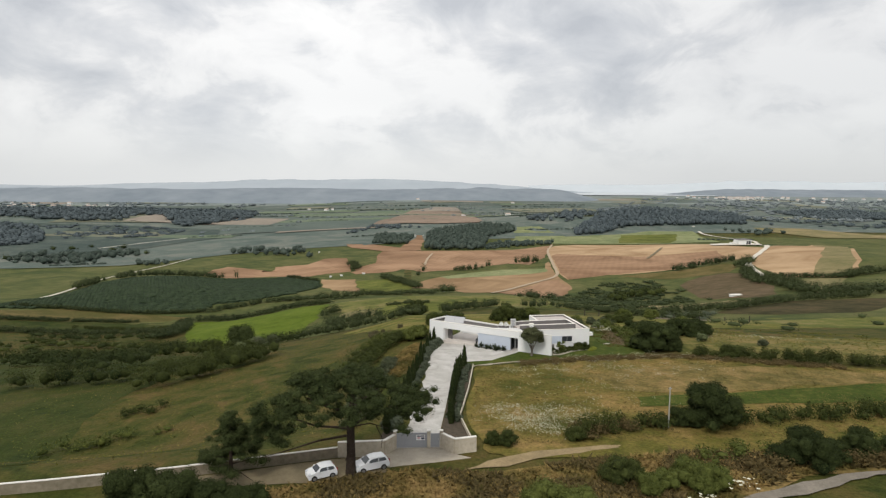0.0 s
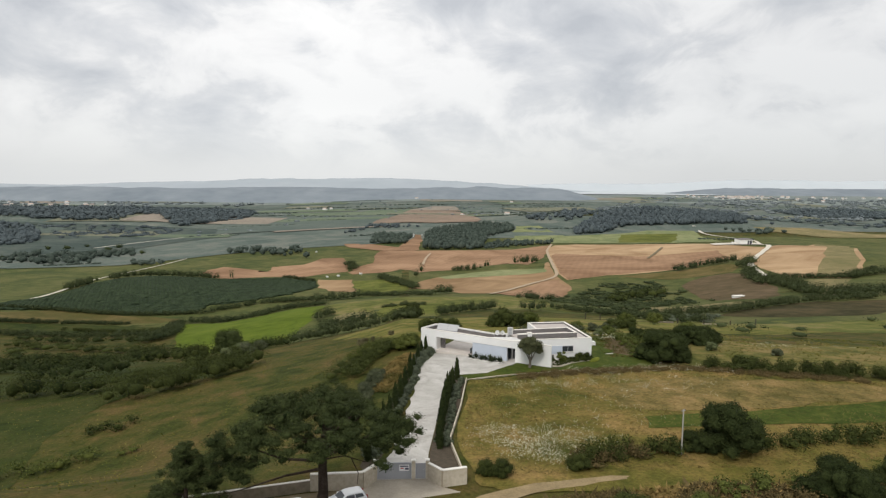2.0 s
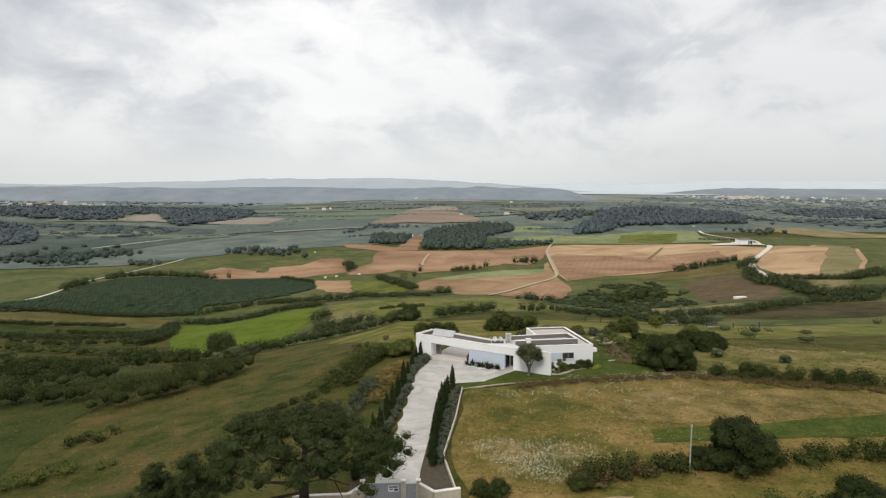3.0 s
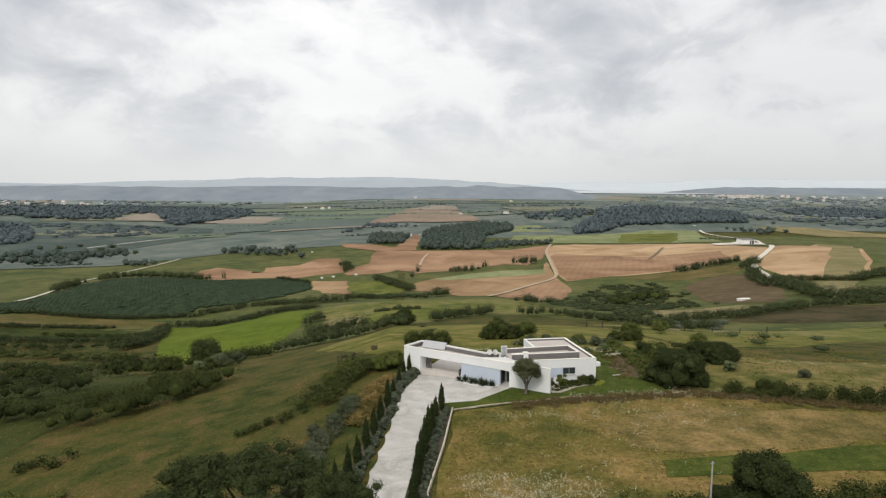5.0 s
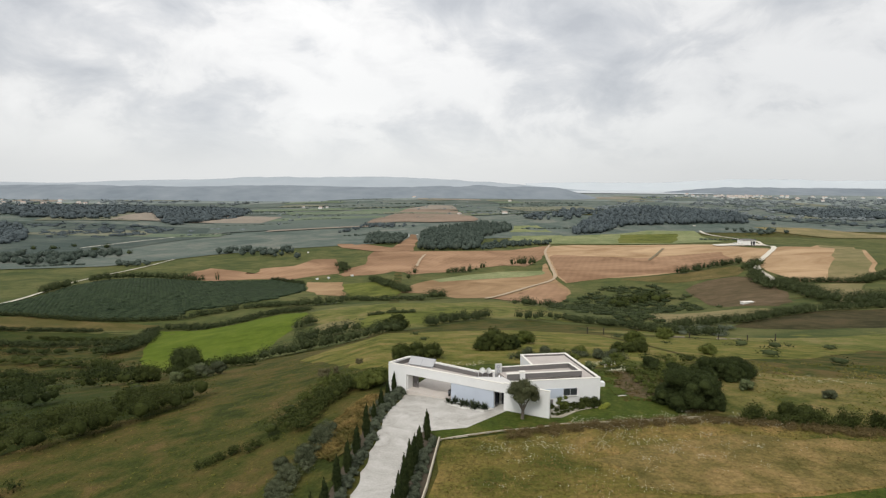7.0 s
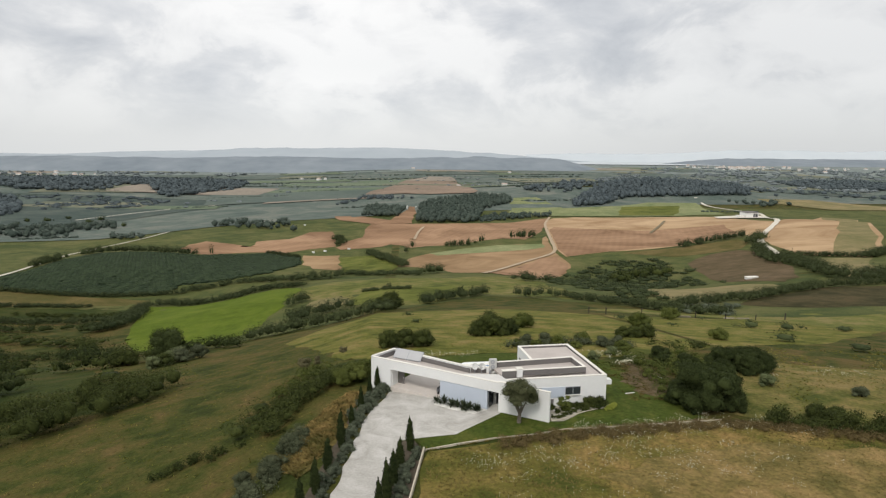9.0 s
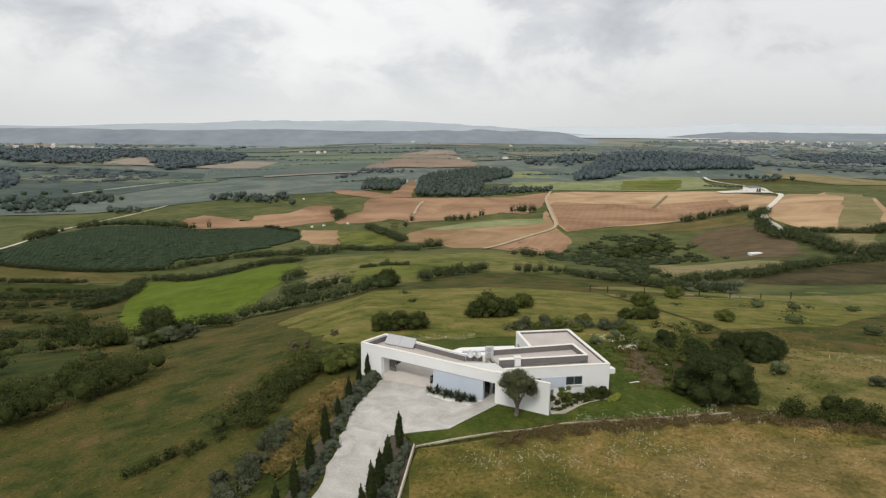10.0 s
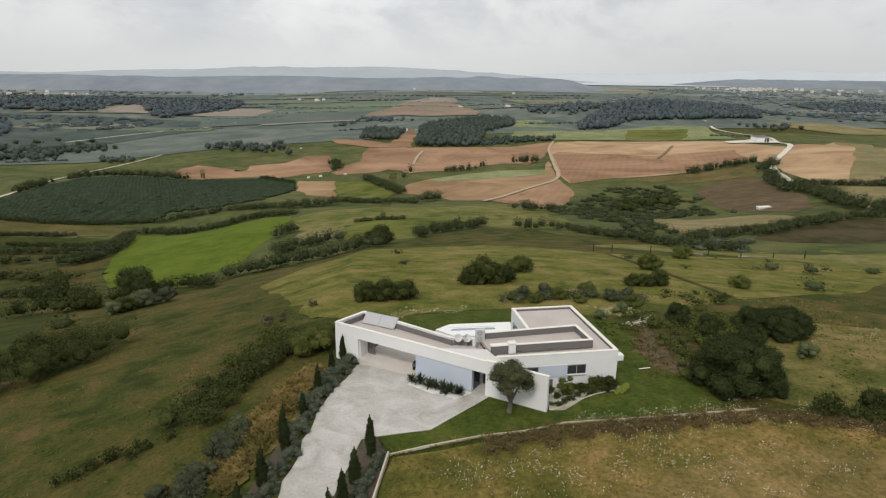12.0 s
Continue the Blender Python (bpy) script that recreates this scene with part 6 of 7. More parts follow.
for k, (line, wide, high) in enumerate([
        ([(-142, 278), (-128, 278), (-108, 262), (-92, 252), (-86, 282), (-72, 292), (-54, 276)], 7, 3.4), ([(-137, 303), (-112, 322), (-95, 328), (-66, 325)], 7, 3.2), ([(-141, 268), (-130, 235), (-122, 205), (-121, 179)], 9, 4.2),
        ([(-42, 105), (-36, 112), (-30, 119), (-15, 115), (0, 113)], 7, 4.0), ([(-40, 150), (-29, 162), (-18, 168)], 8, 4.6), ([(-46, 188), (-41, 198)], 7, 4.4), ([(10, 151), (21, 166), (38, 182)], 6.5, 4.0),
        ([(50, 167), (60, 166)], 7, 4.6), ([(66, 168), (75, 152), (82, 143)], 5, 2.6), ([(-70, 324), (-51, 318), (-38, 329)], 10, 5.0), ([(14, 311), (31, 320)], 11, 6.0), ([(-40, 346), (-14, 318), (12, 297)], 8, 3.0),
        ([(-15, 206), (6, 206)], 4, 1.5), ([(-29, 471), (-7, 401), (4, 363)], 9, 5.0), ([(68, 265), (88, 281)], 10, 5.0), ([(102, 142), (116, 146), (139, 155), (165, 172), (186, 184), (230, 185)], 6, 3.6), ([(86, 144), (95, 126), (111, 118)], 6, 3.2),
        ([(269, 334), (282, 312), (294, 291), (330, 318)], 6, 3.6), ([(260, 329), (243, 280), (221, 225), (220, 190)], 10, 6.0), ([(233, 426), (262, 434), (292, 439)], 8, 6.0), ([(277, 398), (298, 420)], 11, 7.0), ([(274, 385), (258, 345), (245, 305)], 11, 5.0),
        ([(-236, 234), (-204, 254), (-193, 264), (-171, 273)], 5, 2.2), ([(-214, 204), (-182, 219), (-161, 226), (-133, 228)], 7, 3.0), ([(-250, 282), (-225, 291), (-196, 294), (-167, 299), (-140, 304)], 4, 2.6),
        ([(-262, 450), (-262, 484), (-236, 482), (-210, 476), (-176, 466)], 9, 6.0), ([(-262, 380), (-264, 425)], 8, 6.0), ([(-165, 470), (-164, 472)], 4, 9.0), ([(-121, 493), (-100, 478), (-88, 468)], 5, 3.0),
        ([(1, 449), (4, 452)], 11, 6.5), ([(11, 484), (14, 485)], 10, 8.0), ([(40, 496), (55, 499), (64, 501)], 7, 5.0), ([(63, 500), (66, 502)], 9, 7.0), ([(74, 508), (77, 510)], 10, 8.0), ([(110, 532), (119, 535), (133, 542)], 9, 8.5),
        ([(-62, 530), (-57, 545)], 10, 6.0), ([(-70, 560), (-64, 570), (-60, 552)], 7, 5.0), ([(290, 288), (300, 300), (330, 300)], 9, 5.0), ([(300, 250), (330, 262), (370, 300)], 16, 8.0), ([(222, 200), (260, 205), (300, 225)], 14, 6.0)]):
    hedge("hedgerow", line, wide, high * 1.15, FAR, "dark uneven hedgerow between fields", 100 + k, 0.022 * wide + 0.09, 150, 0.45, "hedgerow", 0.3)

for k, (line, wide, high) in enumerate([([(-190, 240), (-160, 246), (-140, 250)], 5, 2.0), ([(-186, 196), (-160, 190), (-132, 196), (-122, 180)], 11, 4.0), ([(-176, 170), (-150, 160), (-120, 152), (-104, 146)], 12, 3.6), ([(-150, 128), (-120, 118), (-96, 112)], 9, 3.2), ([(-104, 130), (-96, 122)], 8, 6.0), ([(-98, 108), (-84, 96), (-70, 84)], 8, 4.6),
        ([(-140, 96), (-112, 86), (-90, 78)], 7, 3.4), ([(-118, 62), (-96, 56), (-78, 52)], 8, 4.2), ([(-76, 64), (-66, 70), (-60, 72)], 7, 4.6), ([(-62, 88), (-54, 92), (-46, 92), (-42, 84)], 6, 3.4)]):
    hedge("thicket", line, wide, high, M["leaf_dark"] if k % 2 else M["leaf_bush"], "dark leafy thicket on the lower slope", 140 + k, 0.24, 130, 0.6, "thicket", 0.35)

wood("scrubland", [(128, 350), (160, 400), (196, 395), (204, 360), (190, 306), (184, 258), (160, 268), (136, 258), (110, 190), (84, 200), (88, 280), (112, 330)], 6.0, 4.4, 2.2, FAR, "dense dark green scrub in a dip", 201, 0.36, 70, 0.72, "scrub")
wood("trees", [(136, 322), (150, 336), (176, 344), (186, 330), (160, 316), (142, 308)], 7, 4.4, 6.5, M["leaf_bush"], "clump of dark trees in a dip", 223, 0.5, 70, 0.9, "trees")
wood("scrubland", [(84, 140), (110, 155), (112, 180), (100, 186), (80, 165), (72, 160)], 6, 3.2, 2.4, FAR, "patchy green scrub below the spur", 202, 0.3, 70, 0.75, "scrub")
wood("scrubland", [(96, 118), (116, 114), (128, 140), (112, 143), (92, 132)], 5, 2.6, 2.2, M["leaf_mauve"], "grey-green scrub behind the fence", 224, 0.25, 80, 0.8, "scrub")
wood("scrubland", [(-190, 160), (-130, 140), (-96, 116), (-62, 72), (-48, 40), (-70, 30), (-110, 70), (-170, 110)], 9, 3.4, 2.2, M["leaf_bush"], "patchy dark scrub on the lower slope", 203, 0.3, 70, 0.4, "scrub")
wood("scrubland", [(60, 58), (112, 72), (134, 96), (104, 100), (62, 82)], 7, 1.8, 1.2, FAR, "low scrub along the fence", 222, 0.2, 60, 0.4, "scrub", 0.4)
wood("scrubland", [(45, 50), (80, 70), (150, 105), (200, 120), (230, 60), (120, 10), (75, 15)], 13, 3.0, 2.0, FAR, "scattered bushes on the plateau", 204, 0.24, 66, 0.28, "scrub")
wood("scrubland", [(-35, 20), (0, 60), (40, 90), (30, 110), (-20, 90), (-45, 60)], 15, 1.7, 1.1, FAR, "scattered low bushes on the grassy spur", 205, 0.18, 78, 0.2, "scrub")
# both leaf colours carry the haze of the distance
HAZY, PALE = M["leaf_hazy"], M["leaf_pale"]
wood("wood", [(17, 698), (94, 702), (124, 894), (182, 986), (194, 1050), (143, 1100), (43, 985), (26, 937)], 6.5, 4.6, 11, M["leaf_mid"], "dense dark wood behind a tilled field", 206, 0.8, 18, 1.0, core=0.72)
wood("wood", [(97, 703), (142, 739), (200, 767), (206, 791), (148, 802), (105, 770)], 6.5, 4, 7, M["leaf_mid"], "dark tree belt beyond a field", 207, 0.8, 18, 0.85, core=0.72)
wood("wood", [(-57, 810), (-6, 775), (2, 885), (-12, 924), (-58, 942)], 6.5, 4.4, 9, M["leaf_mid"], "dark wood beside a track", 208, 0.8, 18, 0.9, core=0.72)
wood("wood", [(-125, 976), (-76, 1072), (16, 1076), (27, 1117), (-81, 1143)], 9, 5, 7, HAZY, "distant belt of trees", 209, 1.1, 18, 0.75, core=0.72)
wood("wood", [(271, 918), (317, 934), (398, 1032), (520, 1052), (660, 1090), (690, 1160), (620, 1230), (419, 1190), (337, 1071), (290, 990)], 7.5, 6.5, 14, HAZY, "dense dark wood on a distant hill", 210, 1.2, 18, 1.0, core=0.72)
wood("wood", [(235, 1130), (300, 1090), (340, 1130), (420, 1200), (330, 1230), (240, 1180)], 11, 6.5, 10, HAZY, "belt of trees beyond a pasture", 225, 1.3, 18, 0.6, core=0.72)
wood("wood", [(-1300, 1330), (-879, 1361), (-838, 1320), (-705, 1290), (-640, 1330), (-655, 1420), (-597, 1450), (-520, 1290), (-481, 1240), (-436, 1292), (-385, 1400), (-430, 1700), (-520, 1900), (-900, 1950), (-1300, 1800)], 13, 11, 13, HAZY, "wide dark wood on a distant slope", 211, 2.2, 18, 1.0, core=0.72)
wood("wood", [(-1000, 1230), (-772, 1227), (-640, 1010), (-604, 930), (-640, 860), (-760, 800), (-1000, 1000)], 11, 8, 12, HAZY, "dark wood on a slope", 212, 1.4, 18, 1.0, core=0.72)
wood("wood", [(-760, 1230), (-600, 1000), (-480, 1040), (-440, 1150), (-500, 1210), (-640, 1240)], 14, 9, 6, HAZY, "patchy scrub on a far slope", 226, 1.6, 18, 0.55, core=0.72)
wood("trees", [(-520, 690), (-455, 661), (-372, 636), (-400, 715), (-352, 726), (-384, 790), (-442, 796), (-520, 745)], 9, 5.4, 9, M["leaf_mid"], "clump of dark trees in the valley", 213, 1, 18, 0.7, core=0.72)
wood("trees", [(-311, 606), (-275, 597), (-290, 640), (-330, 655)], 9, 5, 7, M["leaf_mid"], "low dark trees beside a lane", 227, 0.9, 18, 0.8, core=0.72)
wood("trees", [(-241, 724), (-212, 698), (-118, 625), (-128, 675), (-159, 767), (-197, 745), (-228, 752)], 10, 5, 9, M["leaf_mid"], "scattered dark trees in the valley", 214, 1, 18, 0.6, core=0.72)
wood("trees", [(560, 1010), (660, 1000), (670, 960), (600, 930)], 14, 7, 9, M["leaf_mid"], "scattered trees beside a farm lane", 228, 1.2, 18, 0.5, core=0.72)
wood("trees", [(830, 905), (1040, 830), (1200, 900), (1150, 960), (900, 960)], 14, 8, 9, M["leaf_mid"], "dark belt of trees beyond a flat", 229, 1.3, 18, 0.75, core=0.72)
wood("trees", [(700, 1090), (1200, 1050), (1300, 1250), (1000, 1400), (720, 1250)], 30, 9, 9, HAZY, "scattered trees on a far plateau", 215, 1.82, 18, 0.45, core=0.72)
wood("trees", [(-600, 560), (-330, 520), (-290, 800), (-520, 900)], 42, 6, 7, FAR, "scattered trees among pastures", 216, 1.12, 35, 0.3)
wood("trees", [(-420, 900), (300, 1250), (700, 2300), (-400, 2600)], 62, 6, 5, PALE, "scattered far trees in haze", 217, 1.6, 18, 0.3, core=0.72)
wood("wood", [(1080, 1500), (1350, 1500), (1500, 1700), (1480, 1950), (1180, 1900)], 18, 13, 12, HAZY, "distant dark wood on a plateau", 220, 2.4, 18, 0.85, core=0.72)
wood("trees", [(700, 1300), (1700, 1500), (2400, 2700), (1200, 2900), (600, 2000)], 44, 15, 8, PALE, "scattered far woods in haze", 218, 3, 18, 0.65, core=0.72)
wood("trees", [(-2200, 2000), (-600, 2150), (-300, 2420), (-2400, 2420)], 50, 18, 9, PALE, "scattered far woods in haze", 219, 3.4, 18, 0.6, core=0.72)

# long thin hedgerows across the valley
rng = random.Random(640)
rows = []
for k in range(60):
    y = rng.uniform(480, 2300)
    x = rng.uniform(-0.62, 0.62) * (y + 120)
    if inside([(-230, 430), (-230, 620), (10, 760), (520, 800), (640, 740), (330, 300), (130, 420)], x, y):
        continue
    ln, a = rng.uniform(40, 90) * y / 600, rng.uniform(-0.25, 0.25)
    n = int(ln / (2.0 * y / 700 + 1.2))
    for j in range(n):
        if rng.random() < 0.25:
            continue
        u = (j / n - 0.5) * ln
        px, py = x + u * math.cos(a) + rng.uniform(-2, 2), y + u * math.sin(a) + rng.uniform(-3, 3)
        r = rng.uniform(1.8, 3.6) * (0.6 + y / 1800)
        rows.append((px, py, float(land(px, py)) + 0.6 + r * 0.3, r * 1.3, r, r * 0.6))
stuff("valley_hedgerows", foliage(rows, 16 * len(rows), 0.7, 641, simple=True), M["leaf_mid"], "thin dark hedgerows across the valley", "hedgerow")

# orchard rows
rng = random.Random(88)
ORCH = FIELDS[4][1]
rows = []
for k in range(96):
    for j in range(84):
        u, w_ = k * 3.4, j * 4.2
        x, y = -330 + u * 0.88 + w_ * 0.30, 190 + w_ * 0.95 - u * 0.10
        if inside(ORCH, x, y) and rng.random() < 0.99:
            r = rng.uniform(2.5, 3.1)
            rows.append((x, y, float(land(x, y)) + 0.7, r, 3.1, rng.uniform(0.6, 0.85)))
stuff("orchard_trees", foliage(rows, 8 * len(rows), 0.42, 90, core=0.95, fuzz=0.2, simple=True), M["leaf_orchard"], "close rows of dark orchard trees", "orchard")

# ---- meadow plants ----
def tufts(name, count, area, pick, mats, label, seed, high):
    """Loose grass tufts, three blades each, in the places that pick() allows."""
    rng = np.random.default_rng(seed)
    x0, x1, y0, y1 = area
    x, y = rng.uniform(x0, x1, count * 3), rng.uniform(y0, y1, count * 3)
    keep = np.array([pick(a, b) for a, b in zip(x, y)])
    x, y = x[keep][:count], y[keep][:count]
    z = land(x, y) + 0.02
    n = len(x)
    verts, faces = np.zeros((n * 9, 3)), []
    for b in range(3):
        a = rng.uniform(0, 2 * np.pi, n)
        h, w = high * rng.uniform(0.4, 1.1, n), high * rng.uniform(0.7, 1.3, n)
        lean = rng.normal(size=(n, 2)) * high * 1.1
        base = np.stack([x, y, z], -1)
        side = np.stack([np.cos(a) * w / 2, np.sin(a) * w / 2, np.zeros(n)], -1)
        tip = base + np.stack([lean[:, 0], lean[:, 1], h], -1)
        for j, p in enumerate((base - side, base + side, tip)):
            verts[b * 3 + j::9] = p
    faces = [(9 * k + 3 * b, 9 * k + 3 * b + 1, 9 * k + 3 * b + 2) for k in range(n) for b in range(3)]
    return tagged(mesh_object(name, verts, faces, mats), label, "grass", kind="stuff")


def patch(x, y, size, seed, cut):
    return noise.noise((x / size, y / size, seed)) > cut


MEADOW = [(6.9, -20.4), (18, -17.8), (28.4, -16.0), (40, -14.8), (51, -17), (64, -21.5), (85, -30), (85, -46), (40, -50), (18, -51), (6, -51.6), (3.6, -42.5), (5.4, -31.5)]
SLOPE = [(-8, -46), (-6.8, -22), (-5, -6), (-4, 6), (-2, 14), (40, 18), (60, 40), (30, 70), (-30, 70), (-70, 30), (-90, 0), (-80, -40), (-45, -52)]
FRONT = [(5, -58.5), (12, -56), (24, -54), (52, -54.5), (56, -58), (44, -58.2), (38, -58.9), (33, -60.6), (27, -63.2), (22, -66.5), (20, -70), (-20, -68), (-28, -62), (-15, -59.3), (-9, -58.0), (-3.5, -56.9)]
tufts("meadow_grass", 18000, (3, 85, -52, -14), lambda x, y: inside(MEADOW, x, y), M["hay"], "dry straw and olive meadow grass", 301, 0.22)
tufts("slope_grass", 5000, (-90, 60, -52, 70), lambda x, y: inside(SLOPE, x, y), M["spur_grass"], "rough green and dry grass on the slope", 303, 0.16)
tufts("bank_grass", 3000, (-8, 0, -24, -1), lambda x, y: inside([(-8, -17), (-7.6, -14.5), (-4.2, -6.5), (-2.4, -1.6), (-0.9, -2.4), (-1.7, -8), (-2.8, -16), (-3.8, -20), (-5.4, -24), (-7.6, -21)], x, y), M["verge"], "straw-coloured grass on the bank", 307, 0.3)
EDGE = [(6.35, -19.9), (9.6, -18.7), (13.9, -17.4), (17.9, -16.7), (21.6, -15.5), (28.4, -14.9), (40.0, -13.6)]


def by_wall(x, y):
    for (ax, ay), (bx, by) in zip(EDGE, EDGE[1:]):
        if ax <= x <= bx:
            return abs(y - ay - (by - ay) * (x - ax) / (bx - ax)) < 0.28 and patch(x, y, 1.6, 9.0, -0.05)
    return False


tufts("wall_weeds", 1400, (6.4, 40, -20.3, -13.2), by_wall, M["dry_meadow"], "dry weeds hanging over the low wall", 308, 0.22)
tufts("plateau_grass", 2500, (50, 120, -24, 30), lambda x, y: patch(x, y, 9, 5.0, -0.1), M["spur_grass"], "straw and olive grass on the plateau", 309, 0.24)
tufts("soil_grass", 900, (32, 42, -7, 11), lambda x, y: patch(x, y, 2, 6.0, -0.1), M["ground"], "thin grass over bare soil", 310, 0.2)
tufts("verge_grass", 9000, (-28, 56, -70, -53), lambda x, y: inside(FRONT, x, y), M["verge"], "tall dry grass along the road", 305, 0.36)
tufts("verge_weeds", 5000, (-28, 56, -70, -53), lambda x, y: inside(FRONT, x, y) and patch(x, y, 6, 3.0, 0.0), M["leaf_brown"], "brown seeding weeds along the road", 306, 0.5)


def umbels(name, count, centres, label, seed, high=0.4, size=0.036):
    """White flower heads on thin stalks, in small knots round some centres (x, y, spread)."""
    rng = np.random.default_rng(seed)
    verts, faces, knots = [], [], []
    for k in range(max(4, count // 9)):
        cx, cy, sp = centres[k % len(centres)]
        knots.append((cx + rng.normal() * sp, cy + rng.normal() * sp * 0.7))
    for k in range(count):
        kx, ky = knots[int(rng.integers(len(knots)))]
        x, y = kx + rng.normal() * 0.55, ky + rng.normal() * 0.45
        z = float(land(x, y)) + high * rng.uniform(0.6, 1.2)
        r = size * rng.uniform(0.4, 1.5)
        b = len(verts)
        for j in range(6):
            a = j * math.pi / 3
            verts.append((x + r * math.cos(a), y + r * math.sin(a), z + rng.uniform(-0.03, 0.03)))
        verts += [(x, y, z + 0.05), (x - 0.003, y, z - high), (x + 0.003, y, z - high)]
        faces += [(b + j, b + (j + 1) % 6, b + 6) for j in range(6)] + [(b + 7, b + 8, b + 6)]
    return stuff(name, (verts, faces), M["flower"], label, "wildflowers")


umbels("wild_flowers", 2600, [(11, -44, 2.6), (14, -41, 2.4), (9, -40, 1.8), (17, -43.5, 2.2), (12.5, -46.5, 1.8), (9.5, -44, 1.6)], "drift of white flowering umbels in the meadow", 401, 0.3, 0.036)
umbels("wild_flowers", 1050, [(21, -22, 2.2), (25, -21, 2.4), (17, -24, 1.8), (30, -22, 2.5), (14, -22.5, 1.6), (35, -24, 3), (26, -30, 4), (16, -31, 4), (40, -22, 3), (22, -36, 4)], "scattered white umbels in the meadow", 402)
umbels("wild_flowers", 900, [(28, -15.5, 1.8), (31, -15.2, 1.8), (34, -14.8, 1.8), (37, -14.6, 1.6), (40, -14.5, 1.6), (24, -16.4, 1.6), (44, -15, 1.8), (48, -16.6, 1.8)], "white umbels along the low wall", 403)
umbels("wild_flowers", 260, [(38, 15, 2.0), (40, 12, 1.8), (36, 17, 1.6), (37, 9, 1.2)], "white umbels beyond the lawn", 404, 0.4, 0.07)
umbels("wild_flowers", 170, [(8, 15, 2.0), (12, 16, 2.0), (5, 13.5, 1.5)], "white umbels behind the wing", 405, 0.4, 0.065)
umbels("wild_flowers", 260, [(60, 9, 5), (68, 8, 4), (75, 6, 4), (55, 12, 3)], "white flowering patches on the plateau", 406, 0.3, 0.05)
umbels("wild_flowers", 46, [(26.2, -62.5, 0.8), (27.4, -62.0, 0.5), (20.6, -65.5, 0.5), (23, -65.4, 0.6)], "large white flower heads beside the track", 407, 0.8, 0.15)

# ---- parked cars ----
def car(name, label, x, y, rz, ln, high):
    """A small hatchback: one rounded body with tucked-in glasshouse, panes, lamps, mirrors and wheels."""
    ob = thing(name, label, "car", x, y, float(land(x, y)) + 0.06, rz, "parked cars")
    w = 1.56

    def half(z):
        return w / 2 * (1 - 0.24 * max(0.0, z / high - 0.60) / 0.4)

    prof = [(-0.49, 0.16), (-0.5, 0.42), (-0.485, 0.60), (-0.46, 0.68), (-0.405, 0.92), (-0.35, 0.975), (-0.15, 1.0), (0.02, 0.985), (0.085, 0.94), (0.245, 0.66), (0.40, 0.60), (0.475, 0.52), (0.5, 0.38), (0.49, 0.16)]
    bm = bmesh.new()
    sides = [[bm.verts.new((px * ln * (1 - 0.0 * s), s * half(pz * high) * (0.90 if abs(px) > 0.47 else 1.0), pz * high)) for px, pz in prof] for s in (-1, 1)]
    n = len(prof)
    bm.faces.new(sides[0])
    bm.faces.new(sides[1][::-1])
    for k in range(n):
        bm.faces.new((sides[0][k], sides[1][k], sides[1][(k + 1) % n], sides[0][(k + 1) % n]))
    bmesh.ops.bevel(bm, geom=bm.edges[:], offset=0.035, segments=2, affect="EDGES")
    part("body", bm, M["car_white"], ob)

    def pane(nm, corners, mat, label=""):
        """A thin panel with its corners in order."""
        b2 = bmesh.new()
        f = b2.faces.new([b2.verts.new(c) for c in corners])
        b2.normal_update()
        bmesh.ops.solidify(b2, geom=[f], thickness=0.012)
        return part(nm, b2, mat, ob, label)

    for s in (-1, 1):
        for run in (((-0.39, 0.69), (-0.355, 0.90), (-0.165, 0.93), (-0.165, 0.69)), ((-0.145, 0.69), (-0.145, 0.93), (0.03, 0.92), (0.075, 0.88), (0.185, 0.69))):
            pane("side_window", [(px * ln, s * (half(pz * high) + 0.012), pz * high) for px, pz in run], M["glass"])
        part("door_mirror", box(0.14, 0.18, 0.12, pose(0.16 * ln, s * (w / 2 + 0.05), 0.70 * high), 0.03), M["car_white"], ob)
        part("headlight", box(0.26, 0.28, 0.13, pose(0.45 * ln, s * 0.54, 0.50 * high, 0, 18, s * 16), 0.04), M["clear_glass"], ob, "clear headlight")
        part("tail_light", box(0.09, 0.18, 0.30, pose(-0.487 * ln, s * 0.60, 0.50 * high), 0.03), M["red_glass"], ob, "red tail light")
        for px in (-0.31, 0.31):
            tyre = bmesh.new()
            bmesh.ops.create_cone(tyre, cap_ends=True, segments=20, radius1=0.28, radius2=0.28, depth=0.20, matrix=pose(px * ln, s * (w / 2 - 0.08), 0.28, 90))
            wheel = part("wheel", tyre, M["rubber"], ob)
            rim = bmesh.new()
            bmesh.ops.create_cone(rim, cap_ends=True, segments=14, radius1=0.18, radius2=0.16, depth=0.215, matrix=pose(px * ln, s * (w / 2 - 0.075), 0.28, 90))
            part("rim", rim, M["alloy"], wheel, "alloy wheel rim")
    up, down = half(0.94 * high) - 0.10, half(0.67 * high) - 0.10
    pane("windscreen", [(0.098 * ln, -up, 0.935 * high), (0.098 * ln, up, 0.935 * high), (0.248 * ln, down, 0.675 * high), (0.248 * ln, -down, 0.675 * high)], M["glass"])
    pane("rear_window", [(-0.414 * ln, -up, 0.91 * high), (-0.414 * ln, up, 0.91 * high), (-0.464 * ln, down, 0.70 * high), (-0.464 * ln, -down, 0.70 * high)], M["glass"])
    part("number_plate", box(0.02, 0.45, 0.11, pose(0.505 * ln, 0, 0.30 * high)), M["sign"], ob)
    return ob


car("car", "small white hatchback parked on the verge", -12.5, -57.7, 205, 2.9, 1.3)
car("car", "white family hatchback parked under the pine", -7.7, -56.4, 204, 3.5, 1.38)

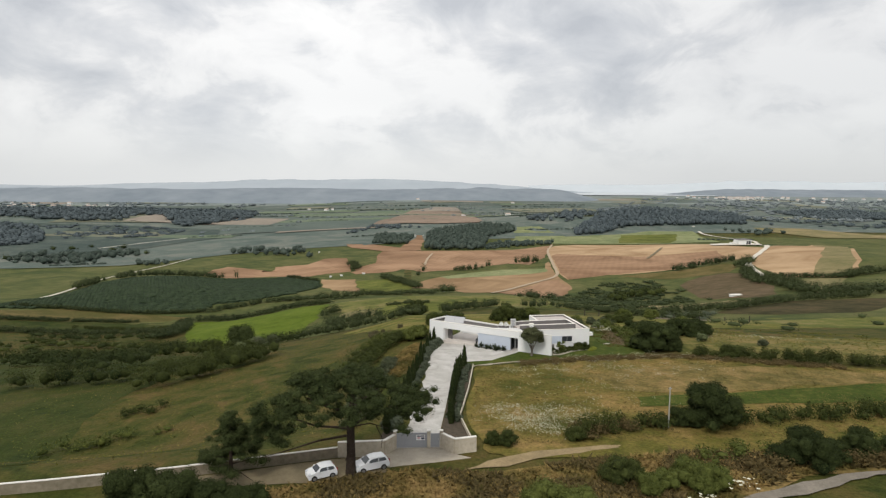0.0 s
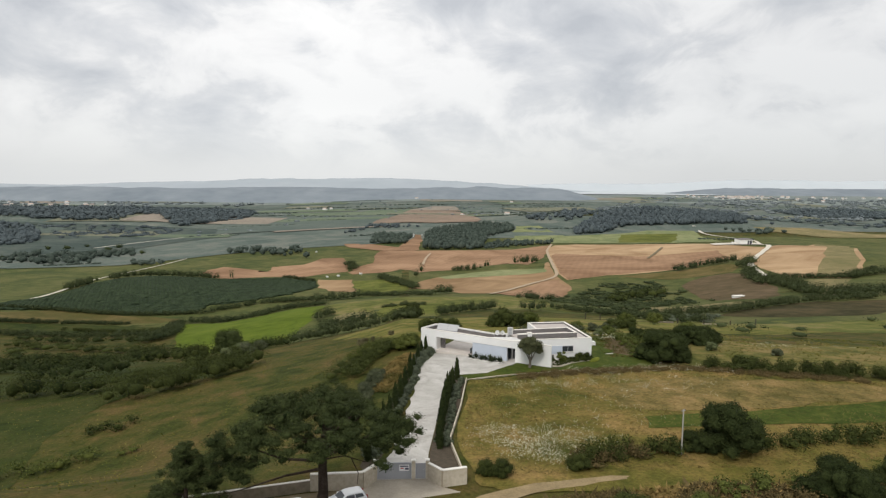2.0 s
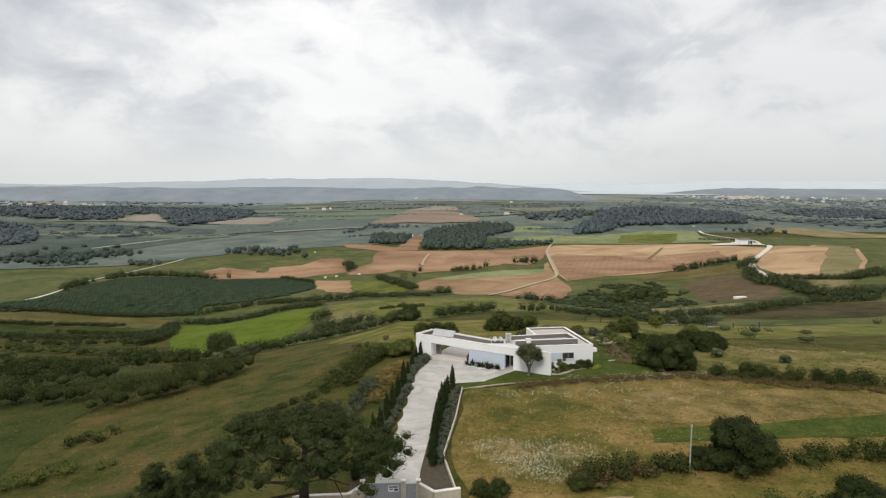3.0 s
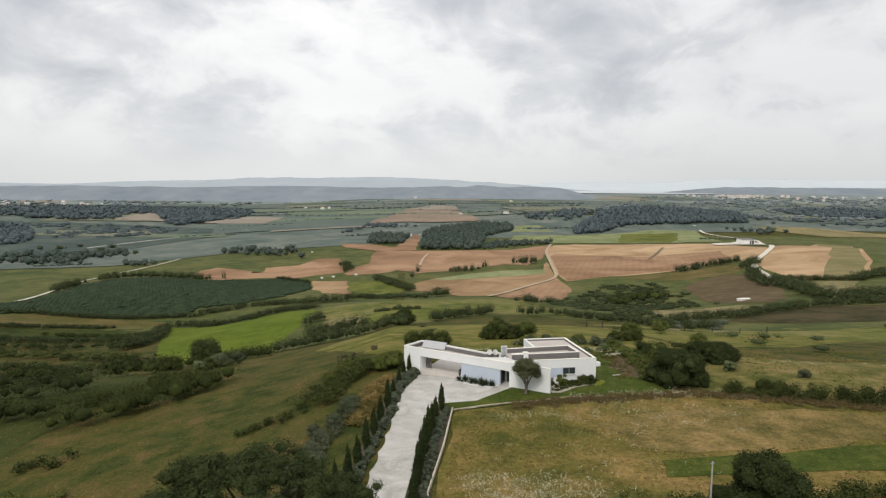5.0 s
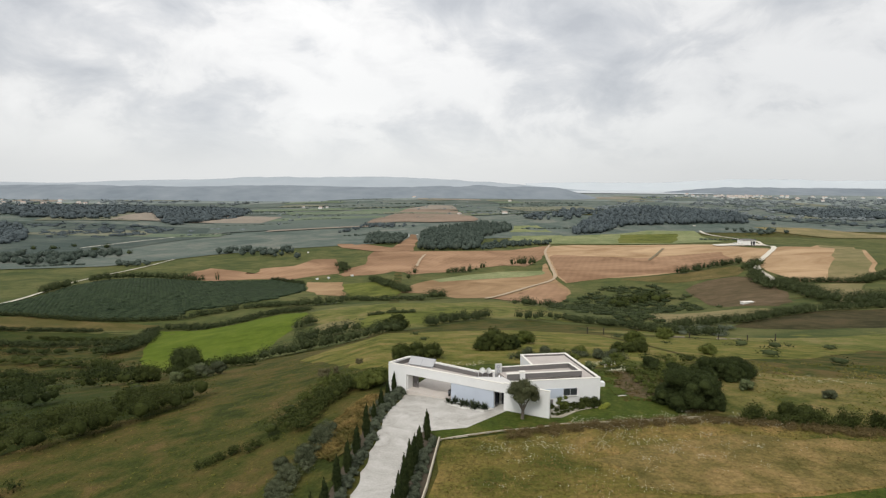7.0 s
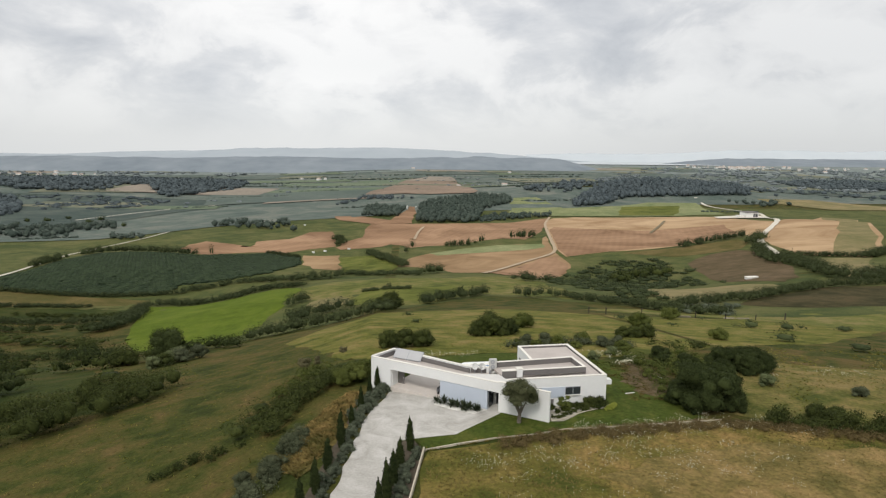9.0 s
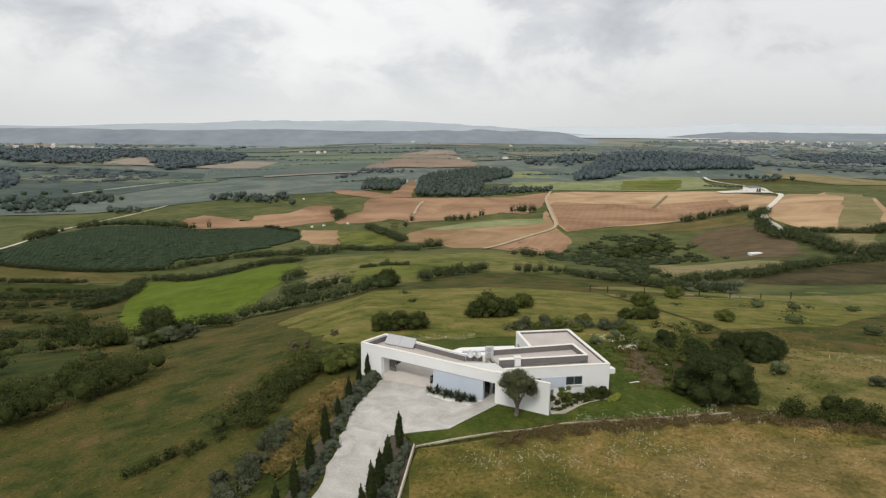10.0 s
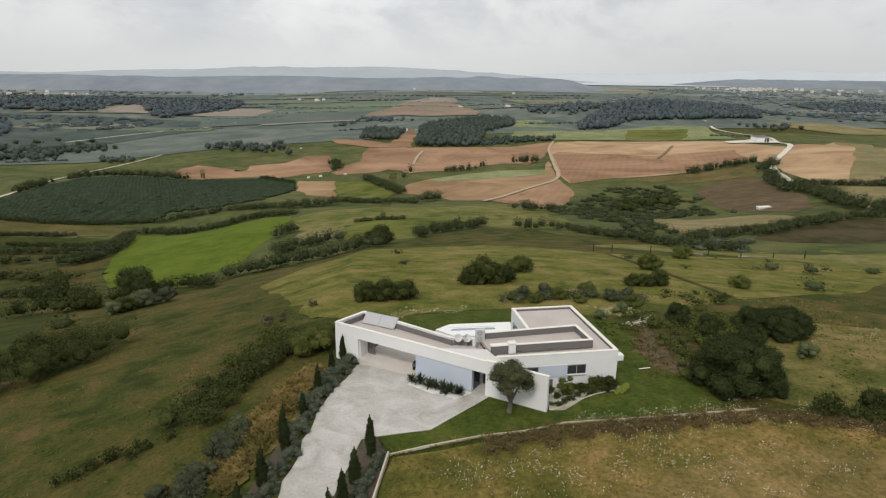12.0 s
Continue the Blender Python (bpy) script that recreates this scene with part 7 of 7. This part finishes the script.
# scooter in the carport
sx, sy = on_front(9.55, 1.5)
scooter = thing("motor_scooter", "dark grey motor scooter parked in the carport", "scooter", sx, sy, 0.04, 60)
for x in (-0.58, 0.58):
    bm = bmesh.new()
    bmesh.ops.create_cone(bm, cap_ends=True, segments=18, radius1=0.24, radius2=0.24, depth=0.12, matrix=pose(x, 0, 0.24, 90))
    part("wheel", bm, M["rubber"], scooter)
part("tail_body", box(0.75, 0.34, 0.38, pose(-0.42, 0, 0.38), 0.1), M["cover"], scooter)
part("seat", box(0.72, 0.30, 0.12, pose(-0.36, 0, 0.76), 0.05), M["rubber"], scooter)
part("footboard", box(0.5, 0.34, 0.08, pose(0.16, 0, 0.28), 0.02), M["cover"], scooter)
part("leg_shield", box(0.1, 0.44, 0.72, pose(0.46, 0, 0.3, 0, -14), 0.04), M["cover"], scooter)
part("handlebar", cyl(0.02, 0.02, (0.36, -0.34, 1.04), (0.36, 0.34, 1.04), 8), M["rubber"], scooter)
part("headlight", box(0.16, 0.2, 0.16, pose(0.42, 0, 0.98), 0.05), M["clear_glass"], scooter)

# ---- pole, posts, farm, far houses ----
pole = thing("utility_pole", "slender grey concrete utility pole", "utility pole", 26.7, -47.2, float(land(26.7, -47.2)) - 0.2)
part("shaft", cyl(0.085, 0.06, (0, 0, 0), (0, 0, 5.3), 10), M["pole_grey"], pole)
part("cross_arm", box(0.6, 0.05, 0.05, pose(0, 0, 5.1, 0, 0, 25)), M["grey_paint"], pole)
for s in (-0.28, 0.28):
    part("insulator", cyl(0.035, 0.03, (s * 0.9, s * 0.42, 5.14), (s * 0.9, s * 0.42, 5.26), 8), M["dark_frame"], pole)

post = thing("fence_post", "weathered wooden fence post", "fence post", 58.0, 98.0, float(land(58.0, 98.0)) - 0.2, 0, "fence posts")
part("shaft", box(0.28, 0.28, 2.2, None, 0.04), M["wood_post"], post)
part("cap", box(0.34, 0.34, 0.06, pose(0, 0, 2.2)), M["wood_post"], post)
for x, y in ((63.2, 98.3), (74.2, 98.9), (82.3, 99.3), (91.0, 99.7), (100.6, 100.2), (110.3, 100.7), (119.8, 101.2)):
    copy_thing(post, place(x, y, float(land(x, y)) - 0.2, x * 7, 1.0, 0.8 + 0.06 * (x % 5)))
# fragments of a low ruined wall by the fence
capped_wall("field_wall", [(82.8, 100.5), (85.8, 101)], 0.5, 0.45, M["old_wall"], "pale low field wall among scrub", "old_wall")
capped_wall("field_wall", [(86.5, 101.2), (90.4, 101.8)], 0.5, 0.35, M["old_wall"], "pale low field wall among scrub", "old_wall")
capped_wall("field_wall", [(101.1, 102), (104.6, 102.6)], 0.4, 0.3, M["stone"], "pale low field wall among scrub", "old_wall")
capped_wall("field_wall", [(105.6, 102.8), (109.8, 103.4)], 0.4, 0.25, M["stone"], "pale low field wall among scrub", "old_wall")
shed = thing("field_shed", "long low white field shed among scrub", "shed", 198, 257, float(land(198, 257)), 12)
part("wall", box(7.5, 2.4, 1.2), M["far_white"], shed)
part("roof", box(7.9, 2.8, 0.16, pose(0, 0, 1.2, 4)), M["capstone"], shed)

drape("farm_yard", [(374, 640), (392, 690), (440, 735), (492, 760), (470, 700), (440, 650)], 1.3, 10, M["lane"], "pale bare farm yard", "yard", 3)
farm = thing("farm_building", "low white farm building with dark openings", "farmhouse", 437, 690, float(land(437, 690)) + 0.6, 12)
part("wall", box(19, 11, 6.8), M["far_white"], farm)
part("roof", box(20, 12.5, 0.5, pose(0, 0, 6.8, 3)), M["slate"], farm, "grey low-pitched roof")
part("opening", box(6.5, 0.4, 5.2, pose(5.0, -5.5, 0)), M["dark_frame"], farm, "dark barn opening")
part("door_post", box(0.5, 0.5, 5.2, pose(4.2, -5.6, 0)), M["far_white"], farm)
part("annex", box(6, 7, 2.6, pose(-13.2, 1, 0)), M["far_white"], farm)
part("annex_roof", box(6.6, 7.6, 0.3, pose(-13.2, 1, 2.6)), M["capstone"], farm)

cot = thing("far_house", "tiny far whitewashed house in a village", "house", 1489, 2880, float(land(1489, 2880)) - 1, 10, "far village houses")
part("wall", box(14, 10, 7), M["far_white"], cot)
bm = prism([(-5.4, 7), (5.4, 7), (0, 10)], -7.4, 7.4)
bmesh.ops.transform(bm, verts=bm.verts, matrix=Matrix(((0, 0, 1, 0), (1, 0, 0, 0), (0, 1, 0, 0), (0, 0, 0, 1))))
part("roof", bm, M["far_roof"], cot)
rng = random.Random(501)
for k in range(150):
    if k < 92:
        x, y = rng.gauss(1640, 130), rng.gauss(2900, 110)
    elif k < 122:
        x, y = rng.gauss(-1330, 150), rng.gauss(2180, 80)
    elif k < 138:
        x, y = rng.gauss(2150, 130), rng.gauss(2850, 80)
    else:
        x, y = rng.uniform(-900, 900), rng.uniform(1300, 2700)
    copy_thing(cot, place(x, y, float(land(x, y)) - 0.5, rng.uniform(0, 180), rng.uniform(0.5, 1.1)))
hut = thing("field_hut", "tiny white hut in the valley", "hut", 4, 905, float(land(4, 905)) + 0.5, 0, "field huts")
part("wall", box(6, 5, 3.2), M["far_white"], hut)
part("roof", box(6.6, 5.6, 0.4, pose(0, 0, 3.2)), M["capstone"], hut)
for x, y in ((20, 925), (-106, 486), (-80, 494), (-70, 499), (-49, 507), (-120, 700)):
    copy_thing(hut, place(x, y, float(land(x, y)) + 0.3, x * 3, 0.36))
plank = thing("plank", "pale wooden plank lying on the grass", "plank", 32.8, -4.4, float(land(32.8, -4.4)) + 0.06, 12, "loose planks")
part("board", box(1.3, 0.14, 0.05, None, 0.01), M["capstone"], plank)
copy_thing(plank, place(39.0, 2.0, float(land(39.0, 2.0)) + 0.1, -8, 0.8))
